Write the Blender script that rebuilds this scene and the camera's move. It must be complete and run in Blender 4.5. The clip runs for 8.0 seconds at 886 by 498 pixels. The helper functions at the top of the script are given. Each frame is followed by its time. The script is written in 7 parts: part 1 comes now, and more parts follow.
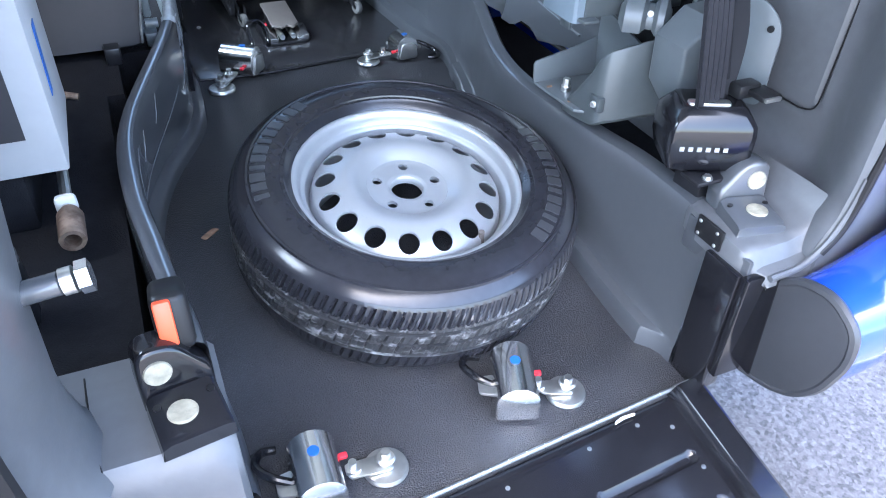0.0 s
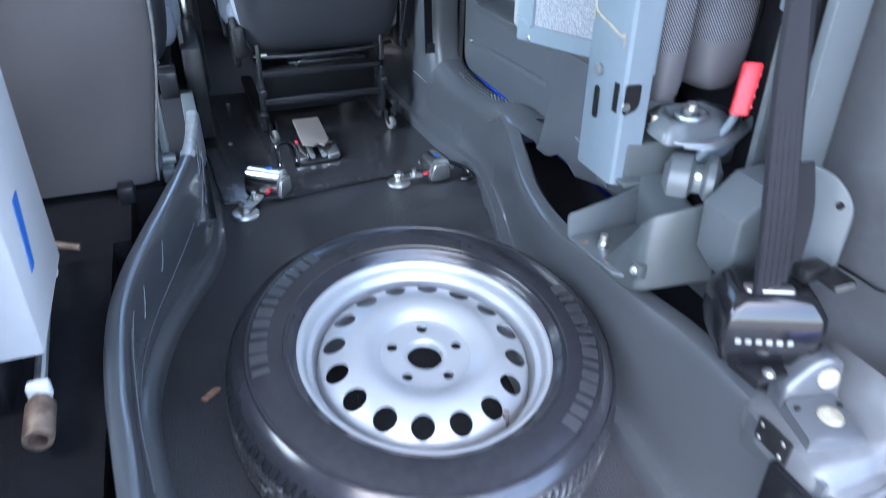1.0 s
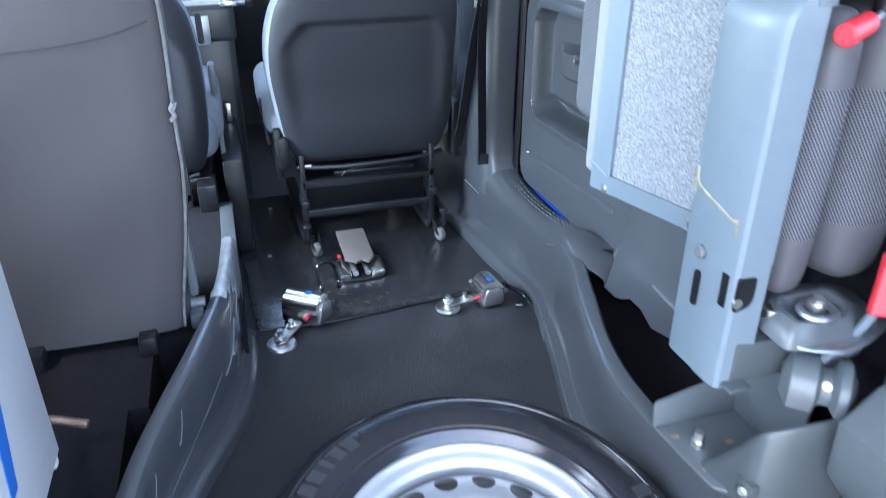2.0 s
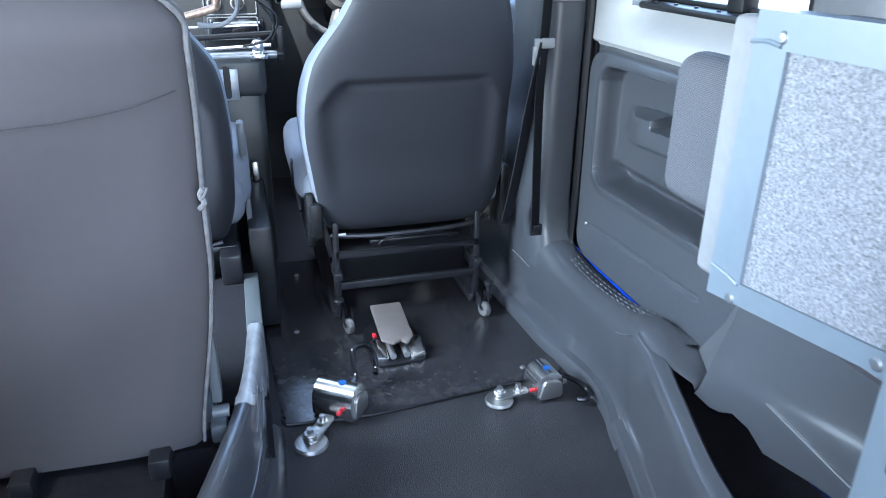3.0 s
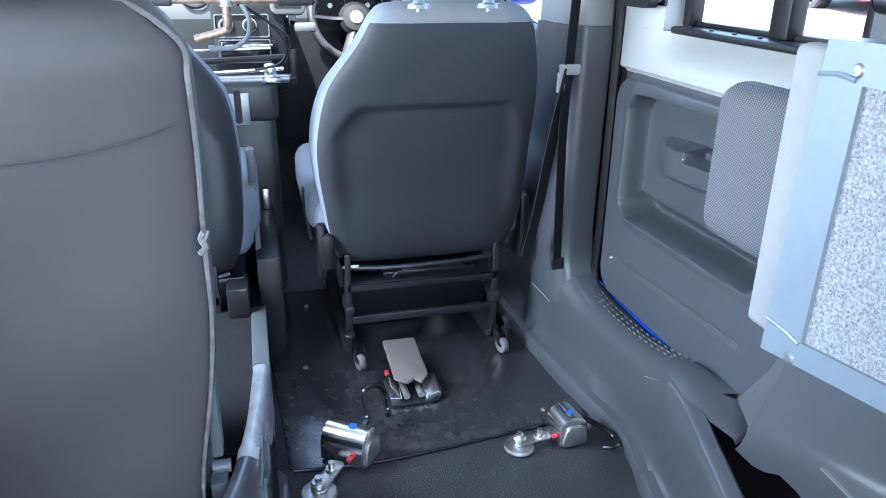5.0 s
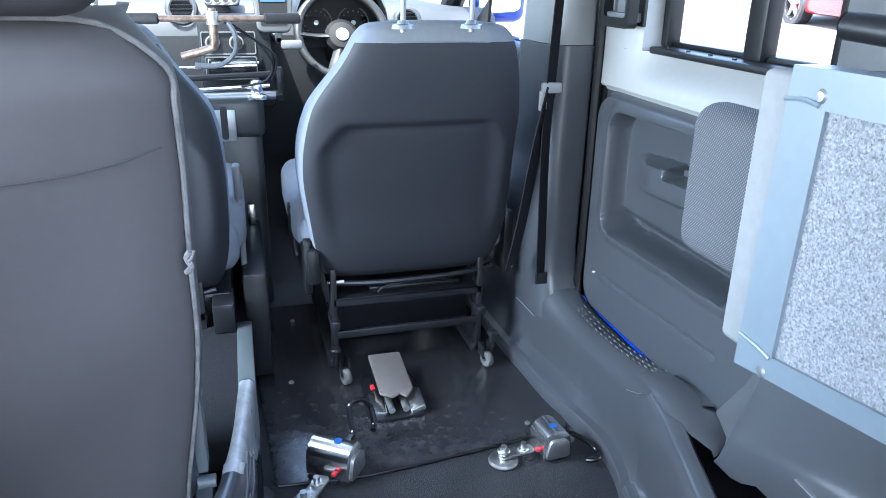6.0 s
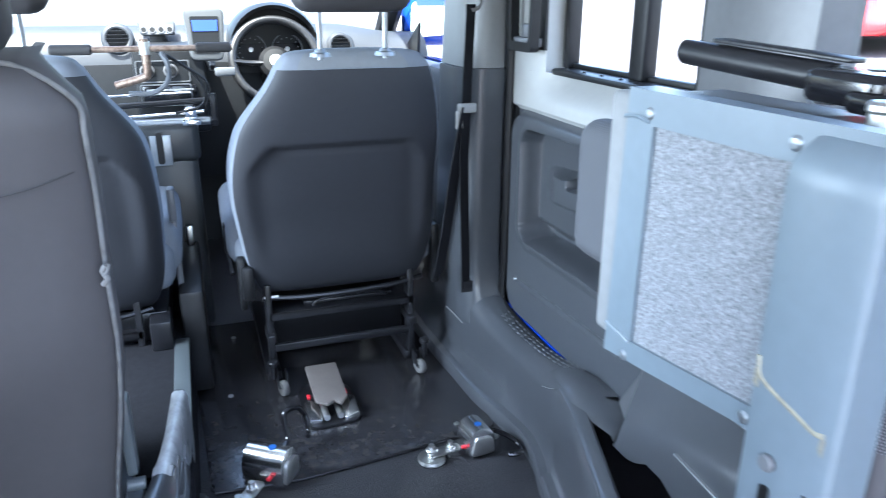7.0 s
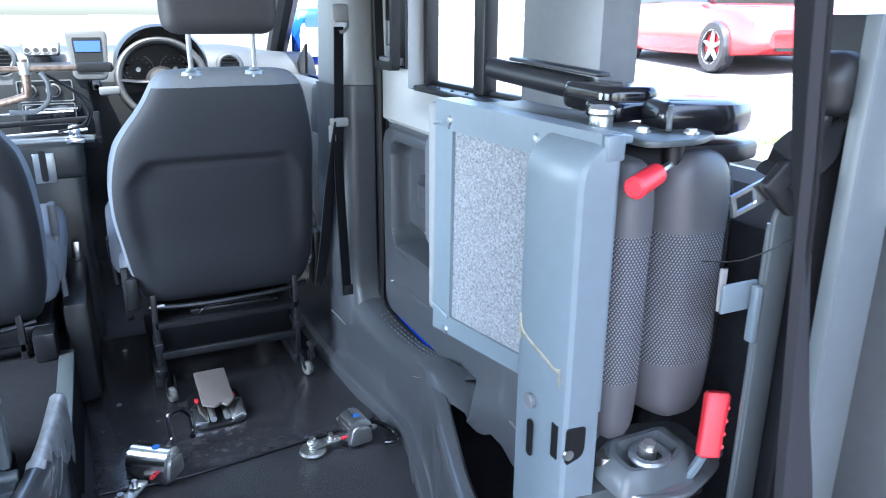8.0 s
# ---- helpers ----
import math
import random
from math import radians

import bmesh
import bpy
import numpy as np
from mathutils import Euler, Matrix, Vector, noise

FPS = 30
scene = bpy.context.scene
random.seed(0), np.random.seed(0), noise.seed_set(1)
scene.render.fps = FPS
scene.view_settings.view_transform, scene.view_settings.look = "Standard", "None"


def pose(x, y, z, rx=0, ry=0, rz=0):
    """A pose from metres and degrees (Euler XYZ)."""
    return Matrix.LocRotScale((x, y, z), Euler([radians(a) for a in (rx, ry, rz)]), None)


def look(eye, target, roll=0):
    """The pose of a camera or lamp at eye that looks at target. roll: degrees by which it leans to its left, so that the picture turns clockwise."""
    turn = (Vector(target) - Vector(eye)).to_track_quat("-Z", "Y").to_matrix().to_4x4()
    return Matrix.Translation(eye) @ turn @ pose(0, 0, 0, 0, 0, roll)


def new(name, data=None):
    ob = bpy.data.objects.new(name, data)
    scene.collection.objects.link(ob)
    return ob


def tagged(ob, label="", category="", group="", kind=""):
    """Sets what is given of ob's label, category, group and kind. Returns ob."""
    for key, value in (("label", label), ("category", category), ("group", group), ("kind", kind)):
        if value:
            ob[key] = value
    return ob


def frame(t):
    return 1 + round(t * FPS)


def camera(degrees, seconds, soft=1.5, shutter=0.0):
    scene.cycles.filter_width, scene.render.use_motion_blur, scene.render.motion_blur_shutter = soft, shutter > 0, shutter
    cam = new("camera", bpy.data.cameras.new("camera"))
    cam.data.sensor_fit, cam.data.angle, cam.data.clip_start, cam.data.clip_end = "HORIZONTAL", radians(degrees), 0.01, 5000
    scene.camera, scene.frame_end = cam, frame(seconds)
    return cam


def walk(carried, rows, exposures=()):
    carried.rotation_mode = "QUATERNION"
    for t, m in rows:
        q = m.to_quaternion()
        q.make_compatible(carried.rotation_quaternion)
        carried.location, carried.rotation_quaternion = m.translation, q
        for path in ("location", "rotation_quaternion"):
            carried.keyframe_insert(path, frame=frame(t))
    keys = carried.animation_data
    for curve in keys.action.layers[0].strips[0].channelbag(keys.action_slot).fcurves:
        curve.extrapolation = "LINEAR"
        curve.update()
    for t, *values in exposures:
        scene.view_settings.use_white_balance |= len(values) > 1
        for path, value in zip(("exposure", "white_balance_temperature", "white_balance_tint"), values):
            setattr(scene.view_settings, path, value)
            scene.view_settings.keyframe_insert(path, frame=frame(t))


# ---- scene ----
cam = camera(63.0, 8.0, soft=0.7, shutter=0.4)
EXPO, KELVIN, TINT = 4.0, 6000, 9
PATH = [
    (0, (0.361, 0.273, 0.856), (1.028, 1.712, -0.362), 2.1),
    (0.5, (0.382, 0.285, 0.87), (1.03, 1.779, -0.29), 2.0),
    (1, (0.464, 0.433, 0.908), (1.061, 2.027, -0.142), 0.7),
    (1.5, (0.518, 0.55, 0.951), (1.047, 2.214, -0.024), -0.1),
    (2, (0.514, 0.659, 0.973), (1.028, 2.369, 0.072), -0.1),
    (2.2, (0.502, 0.703, 0.987), (1.019, 2.427, 0.116), -0.0),
    (3.3, (0.491, 0.966, 0.949), (0.977, 2.743, 0.17), 0.5),
    (3.5, (0.493, 1.001, 0.942), (0.968, 2.784, 0.17), 0.3),
    (4, (0.486, 1.022, 0.949), (0.952, 2.812, 0.189), 0.4),
    (4.5, (0.493, 1.007, 0.955), (0.958, 2.8, 0.201), 0.5),
    (6, (0.501, 0.974, 0.974), (1.011, 2.772, 0.263), 0.9),
    (6.5, (0.504, 0.951, 0.983), (1.043, 2.749, 0.292), 0.7),
    (7, (0.552, 0.855, 0.995), (1.169, 2.638, 0.332), 0.1),
    (7.5, (0.591, 0.727, 0.996), (1.34, 2.467, 0.354), 0.4),
    (8, (0.615, 0.68, 1.002), (1.433, 2.399, 0.388), 0.3),
]
walk(cam, [(t, look(eye, target, roll)) for t, eye, target, roll in PATH],
     exposures=[(0.0, EXPO, KELVIN, TINT), (2.0, EXPO + 0.25, KELVIN, TINT), (4.0, EXPO + 0.2, KELVIN, TINT), (6.0, EXPO + 0.1, KELVIN, TINT), (8.0, EXPO - 0.08, KELVIN, TINT)])

# ---- world and sun ----
SUN_EL, SUN_AZ = radians(66), radians(225)
world = bpy.data.worlds.new("world")
scene.world = world
world.use_nodes = True
wn = world.node_tree
sky = wn.nodes.new("ShaderNodeTexSky")
sky.sky_type, sky.sun_disc = "NISHITA", False
sky.sun_elevation, sky.sun_rotation = SUN_EL, SUN_AZ
sky.dust_density, sky.ozone_density = 3.0, 1.0
wn.links.new(sky.outputs["Color"], wn.nodes["Background"].inputs["Color"])
wn.nodes["Background"].inputs["Strength"].default_value = 0.15
sun_lamp = bpy.data.lights.new("sun", "SUN")
sun_lamp.energy, sun_lamp.angle, sun_lamp.color = 3.5, radians(0.5), (1.0, 0.95, 0.88)
sun = new("sun", sun_lamp)
sun_dir = Vector((math.sin(SUN_AZ) * math.cos(SUN_EL), math.cos(SUN_AZ) * math.cos(SUN_EL), math.sin(SUN_EL)))
sun.matrix_world = look(sun_dir * 20, (0, 0, 0))


def sky_window(name, at, towards, wide, high, watts):
    """An area lamp in a window opening, for the sky's light."""
    la = bpy.data.lights.new(name, "AREA")
    la.shape, la.size, la.size_y, la.energy, la.color = "RECTANGLE", wide, high, watts, (0.74, 0.88, 1.0)
    new(name, la).matrix_world = look(at, towards)


# Added lamps in unseen far-side openings; the second brightens the floor and liner.
sky_window("daylight_side_rear", (-0.29, 1.30, 1.02), (1.0, 1.30, 0.75), 0.60, 0.36, 0.8)
sky_window("daylight_side_fill", (-0.29, 2.28, 0.80), (0.6, 2.25, 0.15), 0.56, 0.74, 3.6)


# ---- materials ----
def nodes_of(name):
    m = bpy.data.materials.new(name)
    m.use_nodes = True
    t = m.node_tree
    return m, t, t.nodes["Principled BSDF"]


def mat(name, col, rough=0.6, metal=0.0, var=0.12, grain=60.0, spots=5.0, bump=0.15, bscale=400.0, rvar=0.12, coat=0.0, coat_rough=0.03, dirt=None, dirt_at=0.62, depth=0.0006, spec=0.5, stretch=(1, 1, 1)):
    """A surface with colour varied at two scales, uneven gloss, fine relief and, with dirt, blotches of a second colour."""
    m, t, p = nodes_of(name)
    L, N = t.links.new, t.nodes.new
    tc = N("ShaderNodeTexCoord")
    mp = N("ShaderNodeMapping")
    mp.inputs["Scale"].default_value = stretch
    L(tc.outputs["Object"], mp.inputs["Vector"])
    big, fine = N("ShaderNodeTexNoise"), N("ShaderNodeTexNoise")
    big.inputs["Scale"].default_value, fine.inputs["Scale"].default_value = spots, grain
    big.inputs["Detail"].default_value, fine.inputs["Detail"].default_value = 5, 3
    L(mp.outputs[0], big.inputs["Vector"]), L(mp.outputs[0], fine.inputs["Vector"])
    add = N("ShaderNodeMath")
    add.operation = "ADD"
    L(big.outputs["Fac"], add.inputs[0]), L(fine.outputs["Fac"], add.inputs[1])
    rng = N("ShaderNodeMapRange")
    rng.inputs["From Min"].default_value, rng.inputs["From Max"].default_value = 0.6, 1.4
    rng.inputs["To Min"].default_value, rng.inputs["To Max"].default_value = 1 - var, 1 + var
    L(add.outputs[0], rng.inputs["Value"])
    mul = N("ShaderNodeVectorMath")
    mul.operation = "SCALE"
    mul.inputs[0].default_value = col[:3]
    L(rng.outputs[0], mul.inputs["Scale"])
    out = mul.outputs[0]
    if dirt:
        dn = N("ShaderNodeTexNoise")
        dn.inputs["Scale"].default_value, dn.inputs["Detail"].default_value, dn.inputs["Roughness"].default_value = spots * 1.7, 8, 0.65
        L(mp.outputs[0], dn.inputs["Vector"])
        dr = N("ShaderNodeMapRange")
        dr.inputs["From Min"].default_value, dr.inputs["From Max"].default_value = dirt_at - 0.1, dirt_at + 0.2
        L(dn.outputs["Fac"], dr.inputs["Value"])
        mx = N("ShaderNodeMix")
        mx.data_type = "RGBA"
        mx.inputs["B"].default_value = (*dirt[:3], 1)
        L(dr.outputs[0], mx.inputs["Factor"]), L(out, mx.inputs["A"])
        out = mx.outputs["Result"]
    L(out, p.inputs["Base Color"])
    rr = N("ShaderNodeMapRange")
    rr.inputs["From Min"].default_value, rr.inputs["From Max"].default_value = 0.3, 0.7
    rr.inputs["To Min"].default_value, rr.inputs["To Max"].default_value = max(0.02, rough - rvar), min(1, rough + rvar)
    L(big.outputs["Fac"], rr.inputs["Value"]), L(rr.outputs[0], p.inputs["Roughness"])
    p.inputs["Metallic"].default_value, p.inputs["Coat Weight"].default_value, p.inputs["Coat Roughness"].default_value = metal, coat, coat_rough
    p.inputs["Specular IOR Level"].default_value = spec
    if bump:
        bt, bn = N("ShaderNodeTexNoise"), N("ShaderNodeBump")
        bt.inputs["Scale"].default_value, bt.inputs["Detail"].default_value = bscale, 2
        bn.inputs["Strength"].default_value, bn.inputs["Distance"].default_value = bump, depth
        L(mp.outputs[0], bt.inputs["Vector"]), L(bt.outputs["Fac"], bn.inputs["Height"]), L(bn.outputs[0], p.inputs["Normal"])
    return m


def woven(name, dark, light, pitch, rough=0.85):
    """A coarse woven cloth: light thread crossings on a dark ground, by two crossed waves."""
    m, t, p = nodes_of(name)
    L, N = t.links.new, t.nodes.new
    tc = N("ShaderNodeTexCoord")
    waves = []
    for turn in (45, -45):
        mp = N("ShaderNodeMapping")
        mp.inputs["Rotation"].default_value = (radians(turn), radians(turn), 0)
        w = N("ShaderNodeTexWave")
        w.wave_type, w.bands_direction = "BANDS", "Z"
        w.inputs["Scale"].default_value, w.inputs["Distortion"].default_value, w.inputs["Detail"].default_value = 0.314 / pitch, 0.25, 1
        L(tc.outputs["Object"], mp.inputs["Vector"]), L(mp.outputs[0], w.inputs["Vector"])
        waves.append(w)
    mu = N("ShaderNodeMath")
    mu.operation = "MULTIPLY"
    L(waves[0].outputs["Fac"], mu.inputs[0]), L(waves[1].outputs["Fac"], mu.inputs[1])
    mx = N("ShaderNodeMix")
    mx.data_type = "RGBA"
    mx.inputs["A"].default_value, mx.inputs["B"].default_value = (*dark, 1), (*light, 1)
    L(mu.outputs[0], mx.inputs["Factor"]), L(mx.outputs["Result"], p.inputs["Base Color"])
    bn = N("ShaderNodeBump")
    bn.inputs["Strength"].default_value, bn.inputs["Distance"].default_value = 0.5, 0.0008
    L(mu.outputs[0], bn.inputs["Height"]), L(bn.outputs[0], p.inputs["Normal"])
    p.inputs["Roughness"].default_value = rough
    return m


def speckled(name, low, high, scale=450.0, rough=0.95, bump=0.8, depth=0.002):
    """Felted carpet or stony ground: light and dark flecks of two sizes, with relief."""
    m, t, p = nodes_of(name)
    L, N = t.links.new, t.nodes.new
    tc = N("ShaderNodeTexCoord")
    a, b = N("ShaderNodeTexNoise"), N("ShaderNodeTexVoronoi")
    a.inputs["Scale"].default_value, a.inputs["Detail"].default_value, a.inputs["Roughness"].default_value = scale * 0.6, 6, 0.75
    b.inputs["Scale"].default_value = scale
    L(tc.outputs["Object"], a.inputs["Vector"]), L(tc.outputs["Object"], b.inputs["Vector"])
    av = N("ShaderNodeMix")
    av.inputs["Factor"].default_value = 0.28
    L(a.outputs["Fac"], av.inputs["A"]), L(b.outputs["Color"], av.inputs["B"])
    r = N("ShaderNodeMapRange")
    r.inputs["From Min"].default_value, r.inputs["From Max"].default_value = 0.3, 0.72
    L(av.outputs["Result"], r.inputs["Value"])
    mx = N("ShaderNodeMix")
    mx.data_type = "RGBA"
    mx.inputs["A"].default_value, mx.inputs["B"].default_value = (*low, 1), (*high, 1)
    L(r.outputs[0], mx.inputs["Factor"])
    L(mx.outputs["Result"], p.inputs["Base Color"])
    bn = N("ShaderNodeBump")
    bn.inputs["Strength"].default_value, bn.inputs["Distance"].default_value = bump, depth
    L(av.outputs["Result"], bn.inputs["Height"]), L(bn.outputs[0], p.inputs["Normal"])
    p.inputs["Roughness"].default_value = rough
    return m


def glass(name, gloss=0.004, tint=(0.93, 0.96, 0.94)):
    """A thin clear pane: the view goes straight through, with a weak reflection."""
    m, t, p = nodes_of(name)
    t.nodes.remove(p)
    clear, shine, mx = t.nodes.new("ShaderNodeBsdfTransparent"), t.nodes.new("ShaderNodeBsdfGlossy"), t.nodes.new("ShaderNodeMixShader")
    clear.inputs["Color"].default_value, shine.inputs["Roughness"].default_value = (*tint, 1), 0.01
    mx.inputs[0].default_value = gloss
    t.links.new(clear.outputs[0], mx.inputs[1]), t.links.new(shine.outputs[0], mx.inputs[2])
    t.links.new(mx.outputs[0], t.nodes["Material Output"].inputs["Surface"])
    return m


M_FLOOR = mat("floor_rubber", (0.031, 0.031, 0.035), 0.34, bump=1.0, bscale=370, depth=0.0026, var=0.5, grain=360.0, rvar=0.03, dirt=(0.048, 0.046, 0.045), dirt_at=0.62)
M_MAT = mat("mat_rubber", (0.028, 0.028, 0.032), 0.19, bump=0.3, bscale=40, depth=0.002, var=0.3, dirt=(0.075, 0.067, 0.057), dirt_at=0.60, spots=26, rvar=0.04, coat=0.5, coat_rough=0.2)
# Carpet black, also used on the two sheets in the side recesses.
M_CARPET = mat("black_carpet_and_recess", (0.011, 0.011, 0.013), 0.95, bump=0.6, bscale=400, depth=0.002, var=0.3, spec=0.1)
M_LINER = mat("grey_liner_plastic", (0.058, 0.062, 0.069), 0.33, bump=0.06, bscale=200, depth=0.0004, var=0.05, rvar=0.03, spots=9, coat=1.0, coat_rough=0.12)
# Streaky scuffs, with the glare on the liner's end mixed into the pale colour.
M_WORNGLARE = mat("worn_liner_glare", (0.30, 0.31, 0.325), 0.38, bump=0.15, bscale=120, depth=0.0005, var=0.45, grain=90, spots=26, rvar=0.06, coat=0.8, coat_rough=0.16, stretch=(1, 0.5, 0.25))
M_TRIM = mat("grained_grey_plastic", (0.087, 0.090, 0.096), 0.38, bump=0.15, bscale=230, depth=0.0005, var=0.12, rvar=0.05, spots=8)
M_DOOR = mat("door_plastic", (0.052, 0.056, 0.063), 0.36, bump=0.08, bscale=200, depth=0.0004, var=0.08, rvar=0.04, coat=0.3, coat_rough=0.25)
M_CREAM = mat("pale_trim_plastic", (0.327, 0.327, 0.315), 0.5, bump=0.08, bscale=200, depth=0.0004, var=0.04, rvar=0.02)
M_BLACKP = mat("black_plastic", (0.010, 0.010, 0.011), 0.42, bump=0.1, bscale=220, depth=0.0004, var=0.2, rvar=0.04, spec=0.3)
M_CAP = mat("bumper_cap_plastic", (0.031, 0.032, 0.036), 0.4, bump=0.12, bscale=220, var=0.12, rvar=0.03)
M_GLOSSB = mat("glossy_black", (0.008, 0.008, 0.010), 0.15, bump=0.06, bscale=40, depth=0.001, var=0.2, rvar=0.04)
M_BLACKM = mat("black_painted_metal", (0.011, 0.011, 0.013), 0.36, bump=0.12, bscale=160, var=0.25, rvar=0.05, spec=0.35, dirt=(0.04, 0.036, 0.032), dirt_at=0.74)
M_POWDER = mat("blue_grey_powder_coat", (0.138, 0.170, 0.196), 0.37, bump=0.08, bscale=240, depth=0.0004, var=0.06, rvar=0.05)
M_POWDERD = mat("dark_powder_coat", (0.058, 0.067, 0.070), 0.40, bump=0.08, bscale=220, depth=0.0005, var=0.08, rvar=0.03)
M_ZINC = mat("zinc_plated_steel", (0.64, 0.64, 0.62), 0.37, metal=1.0, bump=0.15, bscale=150, var=0.15, rvar=0.06, dirt=(0.55, 0.5, 0.42), dirt_at=0.7)
M_CHROME = mat("bright_steel", (0.95, 0.95, 0.94), 0.21, metal=1.0, bump=0.05, bscale=60, var=0.06, rvar=0.04)
M_RUSTY = mat("rusty_steel", (0.30, 0.22, 0.17), 0.5, metal=0.7, bump=0.4, bscale=220, var=0.4, spots=30, dirt=(0.12, 0.06, 0.04), dirt_at=0.55)
M_SEATB = mat("seat_back_vinyl", (0.025, 0.026, 0.031), 0.6, bump=0.25, bscale=500, depth=0.0003, var=0.08, spots=3, rvar=0.03, spec=0.35)
M_SEATF = mat("seat_side_cloth", (0.168, 0.184, 0.215), 0.85, bump=0.4, bscale=500, depth=0.0005, var=0.08, rvar=0.03)
M_SEATT = mat("seat_top_cloth", (0.184, 0.193, 0.205), 0.85, bump=0.4, bscale=500, depth=0.0005, var=0.08, rvar=0.03)
M_BACKL = mat("folded_seat_vinyl", (0.062, 0.057, 0.059), 0.7, bump=0.25, bscale=500, depth=0.0003, var=0.05, spots=3, rvar=0.03)
M_PIPING = mat("worn_piping", (0.15, 0.147, 0.145), 0.9, bump=0.6, bscale=300, depth=0.002, var=0.4, spots=25)
M_HEADR = mat("headrest_vinyl", (0.036, 0.034, 0.036), 0.6, bump=0.2, bscale=400, depth=0.0003, var=0.06, spec=0.35)
M_CUSH = mat("cushion_vinyl", (0.075, 0.073, 0.080), 0.48, bump=0.2, bscale=300, depth=0.0004, var=0.06, rvar=0.03)
M_WEAVE = woven("woven_cushion_cloth", (0.028, 0.028, 0.035), (0.25, 0.25, 0.275), 0.0030)
M_WEAVEP = woven("pad_cloth", (0.050, 0.052, 0.060), (0.155, 0.16, 0.175), 0.0026)
M_FELT = speckled("speckled_felt", (0.075, 0.078, 0.085), (0.33, 0.345, 0.37), 430)
M_TYRE = mat("tyre_rubber", (0.019, 0.019, 0.023), 0.2, bump=0.10, bscale=220, var=0.25, spots=9, rvar=0.03)
M_SCUFF = mat("chalky_tread", (0.026, 0.026, 0.028), 0.45, bump=0.5, bscale=300, var=0.4, spots=18, dirt=(0.50, 0.50, 0.51), dirt_at=0.64, depth=0.001, stretch=(1, 1, 2.5))
M_LETTER = mat("sidewall_lettering", (0.034, 0.035, 0.039), 0.36, bump=0.1, bscale=200, rvar=0.04)
M_RIM = mat("silver_wheel_paint", (0.42, 0.43, 0.445), 0.36, metal=0.55, bump=0.05, bscale=200, var=0.02, spots=8, rvar=0.04)
M_RED = mat("red_plastic", (0.72, 0.03, 0.045), 0.42, bump=0.2, bscale=300, var=0.06)
M_ORANGE = mat("red_orange_button", (0.85, 0.09, 0.03), 0.38, bump=0.1, bscale=300, var=0.05, rvar=0.05)
M_YELLOW = mat("yellow_tag", (0.85, 0.6, 0.02), 0.6, var=0.06)
M_WEB = mat("belt_webbing", (0.010, 0.010, 0.012), 0.75, spec=0.2, bump=0.4, bscale=300, depth=0.0006, var=0.1, rvar=0.04, stretch=(1, 1, 0.15))
M_WEBG = mat("grey_belt_webbing", (0.012, 0.012, 0.015), 0.7, spec=0.25, bump=0.3, bscale=300, depth=0.0006, var=0.1, rvar=0.04, stretch=(1, 1, 0.15))
M_WHITE = mat("white_card", (0.36, 0.365, 0.375), 0.7, bump=0.1, bscale=80, var=0.04)
M_LABEL = mat("white_label", (0.600, 0.600, 0.584), 0.6, var=0.04)
M_BLUEP = mat("printed_blue", (0.015, 0.10, 0.36), 0.5, var=0.05)
M_PRINTB = mat("printed_black", (0.03, 0.03, 0.035), 0.5, var=0.1)
M_BLUE = mat("blue_car_paint", (0.01, 0.055, 0.42), 0.12, bump=0.05, bscale=15, var=0.05, coat=1.0, rvar=0.05)
M_REDCAR = mat("red_car_paint", (0.50, 0.02, 0.025), 0.15, bump=0.0, var=0.04, coat=1.0, rvar=0.05)
M_TAUPE = mat("taupe_painted_steel", (0.135, 0.118, 0.108), 0.45, bump=0.25, bscale=300, var=0.1, dirt=(0.124, 0.105, 0.093), dirt_at=0.68)
M_GROUND = speckled("stony_asphalt", (0.032, 0.031, 0.033), (0.17, 0.162, 0.17), 130, 0.85, 1.0, 0.006)
M_DASH = mat("dash_plastic_dark", (0.012, 0.013, 0.015), 0.45, bump=0.1, bscale=220, depth=0.0004, var=0.12, rvar=0.04, spec=0.2)
M_DASHL = mat("dash_plastic_light", (0.036, 0.040, 0.048), 0.5, bump=0.10, bscale=220, depth=0.0004, var=0.06, rvar=0.03)
M_CONS = mat("console_grey", (0.026, 0.028, 0.030), 0.34, bump=0.1, bscale=200, var=0.06, rvar=0.04, spec=0.4)
M_INSTR = mat("instrument_housing", (0.068, 0.072, 0.078), 0.4, bump=0.05, bscale=200, var=0.03, rvar=0.02)
M_GREY = mat("mid_grey_part", (0.12, 0.125, 0.135), 0.4, bump=0.1, bscale=200, var=0.08, rvar=0.03)
M_HEAD = mat("headlining", (0.42, 0.42, 0.41), 0.95, bump=0.2, bscale=300, var=0.04)
M_GRIP = mat("foam_grip", (0.028, 0.026, 0.026), 0.7, bump=0.5, bscale=400, var=0.15)
M_LEATHER = mat("wheel_leather", (0.018, 0.018, 0.020), 0.36, bump=0.4, bscale=900, depth=0.0004, var=0.1, rvar=0.05)
M_PALE = mat("pale_plug", (0.27, 0.25, 0.19), 0.6, bump=0.6, bscale=150, depth=0.002, var=0.35, spots=60, dirt=(0.16, 0.14, 0.11), dirt_at=0.6)
M_POWDERM = mat("grey_powder_coat", (0.090, 0.102, 0.108), 0.36, bump=0.08, bscale=220, depth=0.0005, var=0.06, rvar=0.04)
M_STEELD = mat("dull_pressed_steel", (0.28, 0.30, 0.32), 0.37, metal=0.75, bump=0.1, bscale=160, var=0.15, rvar=0.05)
M_EDGE = mat("pale_cushion_edge", (0.192, 0.196, 0.200), 0.8, bump=0.2, bscale=300, var=0.1)
M_GLASS = glass("clear_glass")
